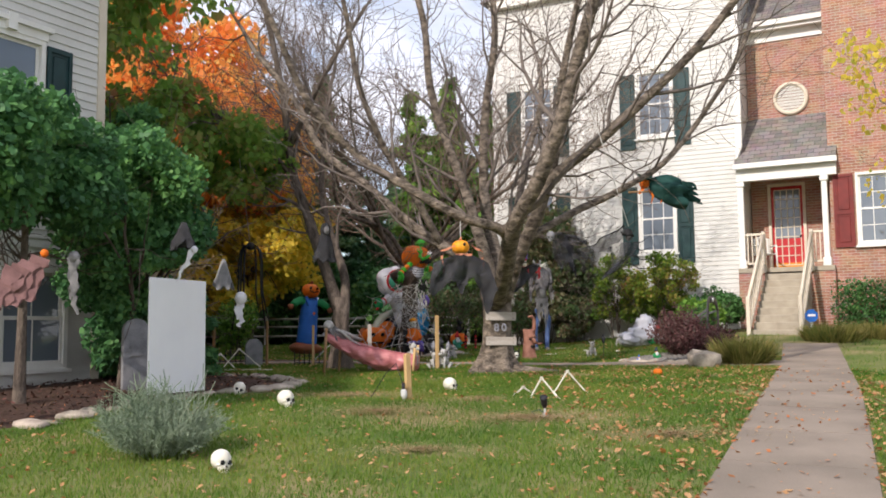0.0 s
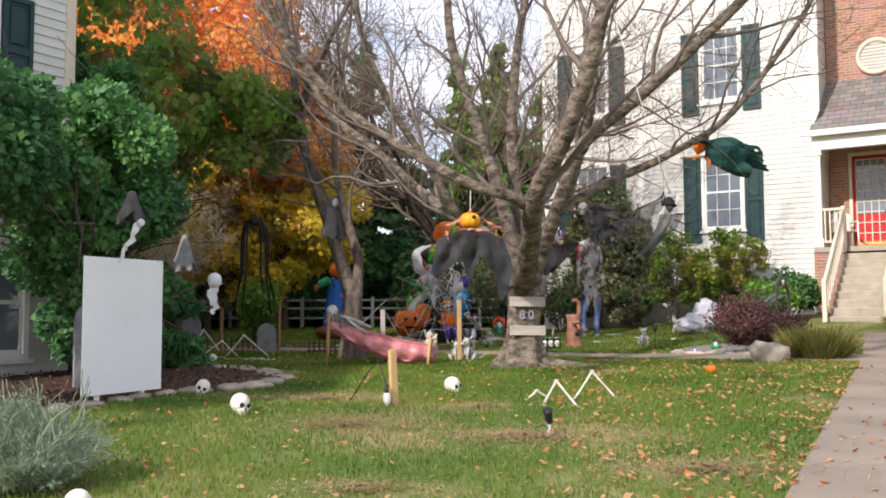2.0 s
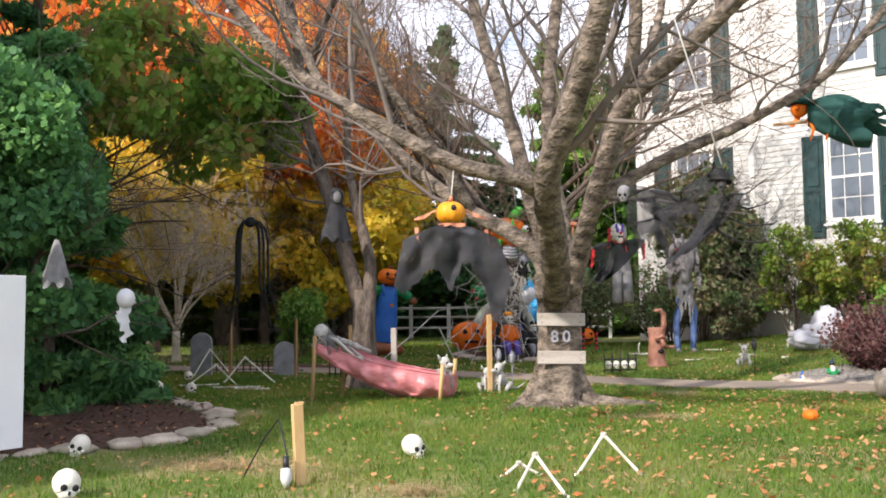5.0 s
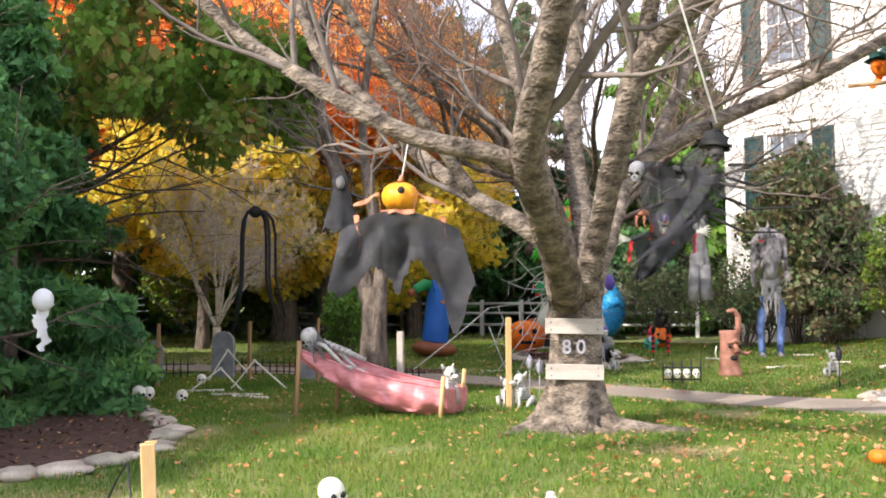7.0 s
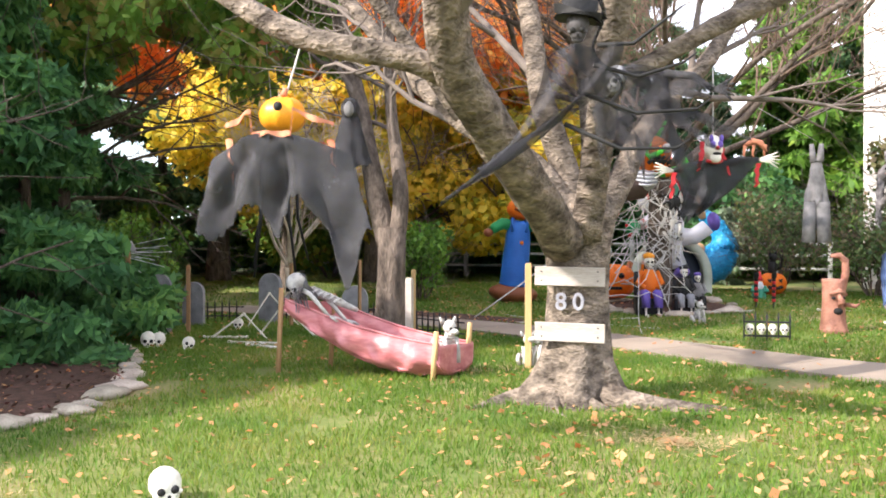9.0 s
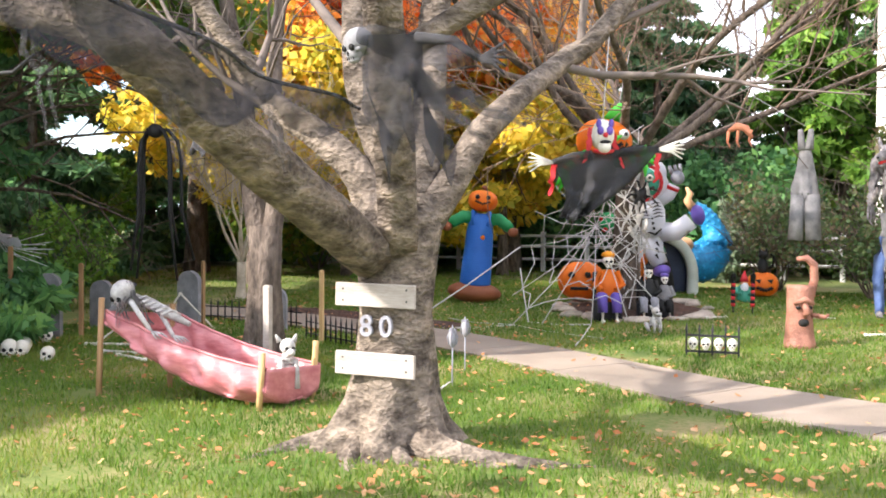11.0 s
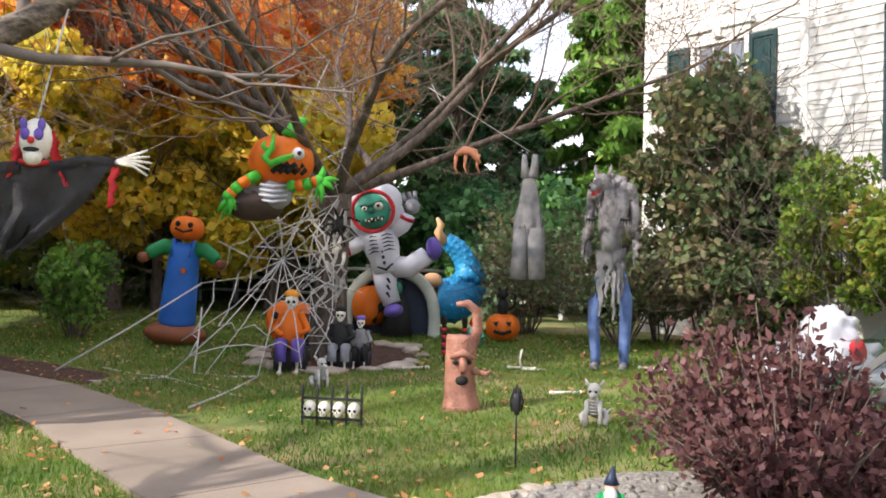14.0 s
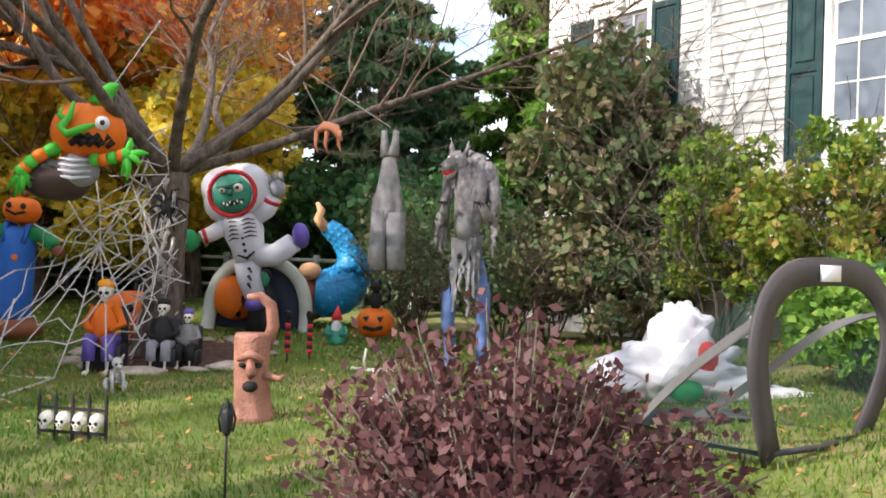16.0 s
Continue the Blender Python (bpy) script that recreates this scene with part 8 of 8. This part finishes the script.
geo = Geo()
band(geo, lambda u: arch(u * 20), .078, .012, 60)
part("front_band", geo, M["charcoal"], goal)
geo = Geo()
geo.tube([(-W * .68, 0, .02), (-W * .8, D * .6, .02), (0, D, .02), (W * .8, D * .6, .02), (W * .68, 0, .02)], .016, 6)
part("base_hoop", geo, M["charcoal"], goal)
def strap(name, pts, w, mat):
    """A flat strap through pts, w wide."""
    pts = smooth_path(pts, 6)
    g2 = Geo()
    n = len(pts) - 1
    for sg in (1, -1):
        def at(u, v):
            i = round(v * n)
            d = (pts[min(i + 1, n)] - pts[max(i - 1, 0)]).normalized()
            q = d.cross(Vector((.25, -.75, .5))).normalized()
            return pts[i] + q * (u - .5) * w * sg + d.cross(q) * .006 * sg
        g2.sheet(2, n, at)
    return part(name, g2, mat, goal)


strap("side_strap", [arch(4.5), arch(4.5).lerp(Vector((-W * .75, D * .8, .04)), .5) + Vector((-.03, 0, .03)), (-W * .75, D * .8, .04)], .055, M["strapgrey"])
strap("back_strap", [arch(15.5), Vector((W * .7, .25, .62)), Vector((W * .25, .62, .22)), Vector((0, .8, .05))], .055, M["strapgrey"])
strap("floor_strap", [(-W * .68, .02, .025), (-W * .78, D * .4, .02), (-W * .75, D * .8, .03)], .16, M["charcoal"])
strap("floor_strap", [(-W * .75, D * .8, .03), (0, D, .02), (W * .75, D * .7, .03)], .1, M["charcoal"])
geo = Geo()
geo.tube([(-W * .68, 0, .03), (0, -.03, .025), (W * .68, 0, .03)], .02, 6)
part("front_sill", geo, M["charcoal"], goal)
geo = Geo()
geo.box((-.02, -.062, H - .01), (.2, .012, .09))
part("logo_patch", geo, M["board"], goal, "white maker's patch")
netm = material("dark_green_netting", (.02, .06, .055), (.012, .035, .03), 30, 0.9, bump=0)
nn, nl = netm.node_tree.nodes, netm.node_tree.links
tr, ms = nn.new("ShaderNodeBsdfTransparent"), nn.new("ShaderNodeMixShader")
ms.inputs[0].default_value = .22
nl.new(tr.outputs[0], ms.inputs[1])
nl.new(nn["Principled BSDF"].outputs[0], ms.inputs[2])
nl.new(ms.outputs[0], nn["Material Output"].inputs["Surface"])
geo = Geo()
geo.sheet(24, 12, lambda u, v: arch(u * 20).lerp(Vector((-W * math.cos(math.pi * u), D * math.sin(math.pi * u), .02)), v) + Vector((0, .12 * math.sin(math.pi * v) * math.sin(math.pi * u), .1 * math.sin(math.pi * v) * math.sin(math.pi * u))))
part("net", geo, netm, goal, "fine see-through netting")

# ---- porch chair, sign ----
chair = thing("porch_chair", (0, 0, 0), "white plastic garden armchair on the porch", "chair")
chair.matrix_basis = FRONT @ pose(7.85, .6, 3.14, 0, 0, 30)
geo = Geo()
geo.box((0, 0, .42), (.5, .48, .03), None, .01)
part("seat", geo, M["trimwhite"], chair, smooth=False)
for k in range(5):
    geo = Geo()
    geo.box((-.18 + k * .09, .24, .66), (.05, .02, .44))
    part("slat", geo, M["trimwhite"], chair, smooth=False)
geo = Geo()
geo.tube([(-.24, .24, .42), (-.24, .26, .86), (0, .27, .92), (.24, .26, .86), (.24, .24, .42)], .025, 7)
part("back_frame", geo, M["trimwhite"], chair)
for s in (-1, 1):
    geo = Geo()
    geo.tube([(s * .26, .24, .64), (s * .27, -.15, .66), (s * .25, -.24, .6)], .024, 7)
    part("armrest", geo, M["trimwhite"], chair)
    for t in (-.22, .22):
        geo = Geo()
        geo.tube([(s * .24, t, .62 if t < 0 else .42), (s * .26, t * 1.05, 0)], .022, 7)
        part("leg", geo, M["trimwhite"], chair)
sign = thing("yard_sign", on(8.2, 20.6), "small round blue yard sign on a stake beside the walk", "sign")
geo = Geo()
geo.box((0, 0, .2), (.03, .02, .5))
part("post", geo, M["trimwhite"], sign, smooth=False)
geo = Geo()
geo.tube([(0, -.012, .5), (0, -.03, .5)], .15, 8)
part("plate", geo, M["blue"], sign, smooth=False)
geo = Geo()
geo.box((0, -.034, .51), (.17, .006, .05))
part("letter_bar", geo, M["board"], sign, smooth=False)

# ---- fallen leaves, grass ----
lrng = np.random.default_rng(77)


def seg_dist(px_, py_, line):
    """Distance of points to a polyline."""
    best = np.full(len(px_), 1e9)
    for a, b in zip(line, line[1:]):
        ax, ay, bx, by = *a, *b
        t = np.clip(((px_ - ax) * (bx - ax) + (py_ - ay) * (by - ay)) / ((bx - ax) ** 2 + (by - ay) ** 2), 0, 1)
        best = np.minimum(best, np.hypot(px_ - ax - t * (bx - ax), py_ - ay - t * (by - ay)))
    return best


def inside(px_, py_, poly):
    r = np.zeros(len(px_), bool)
    for (ax, ay), (bx, by) in zip(poly, poly[1:] + poly[:1]):
        c = (ay > py_) != (by > py_)
        r ^= c & (px_ < (bx - ax) * (py_ - ay) / ((by - ay) if by != ay else 1e-9) + ax)
    return r


MID = [(x + .5, y - .2) for x, y in WALK]


def heights(x, y):
    return np.array([ground_z(a, b) for a, b in zip(x, y)])


def scatter(n, x0, x1, y0, y1):
    return lrng.uniform(x0, x1, n), lrng.uniform(y0, y1, n)


BARE = ((.8, 9.2, 1.3, .55), (-.7, 9.7, 1.0, .5), (2.0, 8.2, .9, .45), (-1.2, 11.2, .9, .4), (.4, 10.6, .5, .3), (1.9, 13.9, .5, .3), (-.2, 7.6, .7, .3))      # worn spots in the lawn


def grass(n, x0, x1, y0, y1, h, w, name="grass"):
    x, y = scatter(n, x0, x1, y0, y1)
    patch = np.array([noise.noise(Vector((a * .7, b * .7, 3))) + .5 * noise.noise(Vector((a * 2.1, b * 2.1, 9))) for a, b in zip(x, y)])
    ok = (seg_dist(x, y, MID) > .55) & (seg_dist(x, y, PATH) > .53) & ~inside(x, y, BED_L) & ~inside(x, y, BED_R) & ~inside(x, y, BED_T) & ~inside(x, y, BED_P) & (patch > -.62 + .22 * lrng.random(n))
    for cx, cy, rx, ry in BARE:
        d = ((x - cx) / rx) ** 2 + ((y - cy) / ry) ** 2
        ok &= lrng.random(n) < np.clip(.12 + .6 * d, 0, 1)
    ok &= np.hypot(x - TX, y - TY) > .5
    ok &= ((x - HC.x) * HN.x + (y - HC.y) * HN.y) > .3
    x, y = x[ok], y[ok]
    k = len(x)
    z = heights(x, y)
    a = lrng.random(k) * 6.283
    hh = h * (.45 + .8 * lrng.random(k))
    A = np.stack([np.cos(a) * hh * .45, np.sin(a) * hh * .45, hh], 1) * .5
    A[:, :2] += lrng.normal(size=(k, 2)) * h * .12
    B = np.stack([-np.sin(a), np.cos(a), np.zeros(k)], 1) * w
    ob = quads(name, M["grass"], np.stack([x, y, z - .005], 1) + A, A, B)
    return tagged(ob, "short uneven lawn grass blades", "grass", kind="stuff")


grass(150000, -4.5, 5.5, 5.0, 12.5, .055, .006)
grass(170000, -6.5, 6.5, 12.5, 18.5, .055, .0065)
grass(110000, -7, 6.5, 18.5, 27, .055, .009)
grass(14000, 5, 13, 8, 22, .055, .01)
grass(26000, -14, -2, 19, 32, .06, .012)


def litter(n, x0, x1, y0, y1, size, bias=None):
    x, y = scatter(n, x0, x1, y0, y1)
    d = np.minimum(seg_dist(x, y, MID), seg_dist(x, y, PATH))
    keep = lrng.random(n) < np.where(d < .5, .12, np.where(d < .85, 1.0, .5))
    keep &= ((x - HC.x) * HN.x + (y - HC.y) * HN.y) > .2
    x, y, d = x[keep], y[keep], d[keep]
    k = len(x)
    z = heights(x, y) + np.where(d < .53, .036, .03) + .012 * lrng.random(k)
    a = lrng.random(k) * 6.283
    s = size * (.5 + .9 * lrng.random(k))
    A = np.stack([np.cos(a), np.sin(a), lrng.normal(size=k) * .35], 1) * s[:, None]
    B = np.stack([-np.sin(a), np.cos(a), lrng.normal(size=k) * .35], 1) * s[:, None] * 1.3
    ob = quads("fallen_leaves", M["brownleaf"], np.stack([x, y, z], 1), A, B)
    return tagged(ob, "dry brown and orange fallen leaves on the lawn", "fallen leaves", kind="stuff")


litter(7000, -4.5, 6.5, 4.5, 16, .021)
litter(6000, -7, 7, 16, 27, .026)
litter(2200, 1.0, 5.5, 5, 16, .028)
litter(3000, 1.2, 5.6, 5, 16.5, .024)

# dead thatch on the worn spots
TP, TA, TB = [], [], []
for cx, cy, rx, ry in BARE:
    k = int(4200 * rx * ry)
    a, d = lrng.random(k) * 6.283, np.abs(lrng.normal(size=k)) * .55
    x, y = cx + np.cos(a) * d * rx, cy + np.sin(a) * d * ry
    w, L = lrng.random(k) * 6.283, .02 + .03 * lrng.random(k)
    TP.append(np.stack([x, y, heights(x, y) + .022 + .02 * lrng.random(k)], 1))
    TA.append(np.stack([np.cos(w) * L, np.sin(w) * L, lrng.normal(size=k) * .008], 1))
    TB.append(np.stack([-np.sin(w), np.cos(w), np.zeros(k)], 1) * .006)
tagged(quads("thatch", M["deadgrass"], np.concatenate(TP), np.concatenate(TA), np.concatenate(TB)), "dry straw-coloured dead grass on worn lawn spots", "dead grass", kind="stuff")

# bark chips in the bed
n = 5000
x, y = scatter(n, -9, -1.9, 7.5, 16.5)
ok = inside(x, y, BED_L)
x, y = x[ok], y[ok]
k = len(x)
a = lrng.random(k) * 6.283
A = np.stack([np.cos(a), np.sin(a), lrng.normal(size=k) * .4], 1) * .035
B = np.stack([-np.sin(a), np.cos(a), lrng.normal(size=k) * .5], 1) * .022
tagged(quads("bark_chips", M["mulchbit"], np.stack([x, y, heights(x, y) + .05 + .02 * lrng.random(k)], 1), A, B), "dark loose bark chips in the bed", "mulch", kind="stuff")
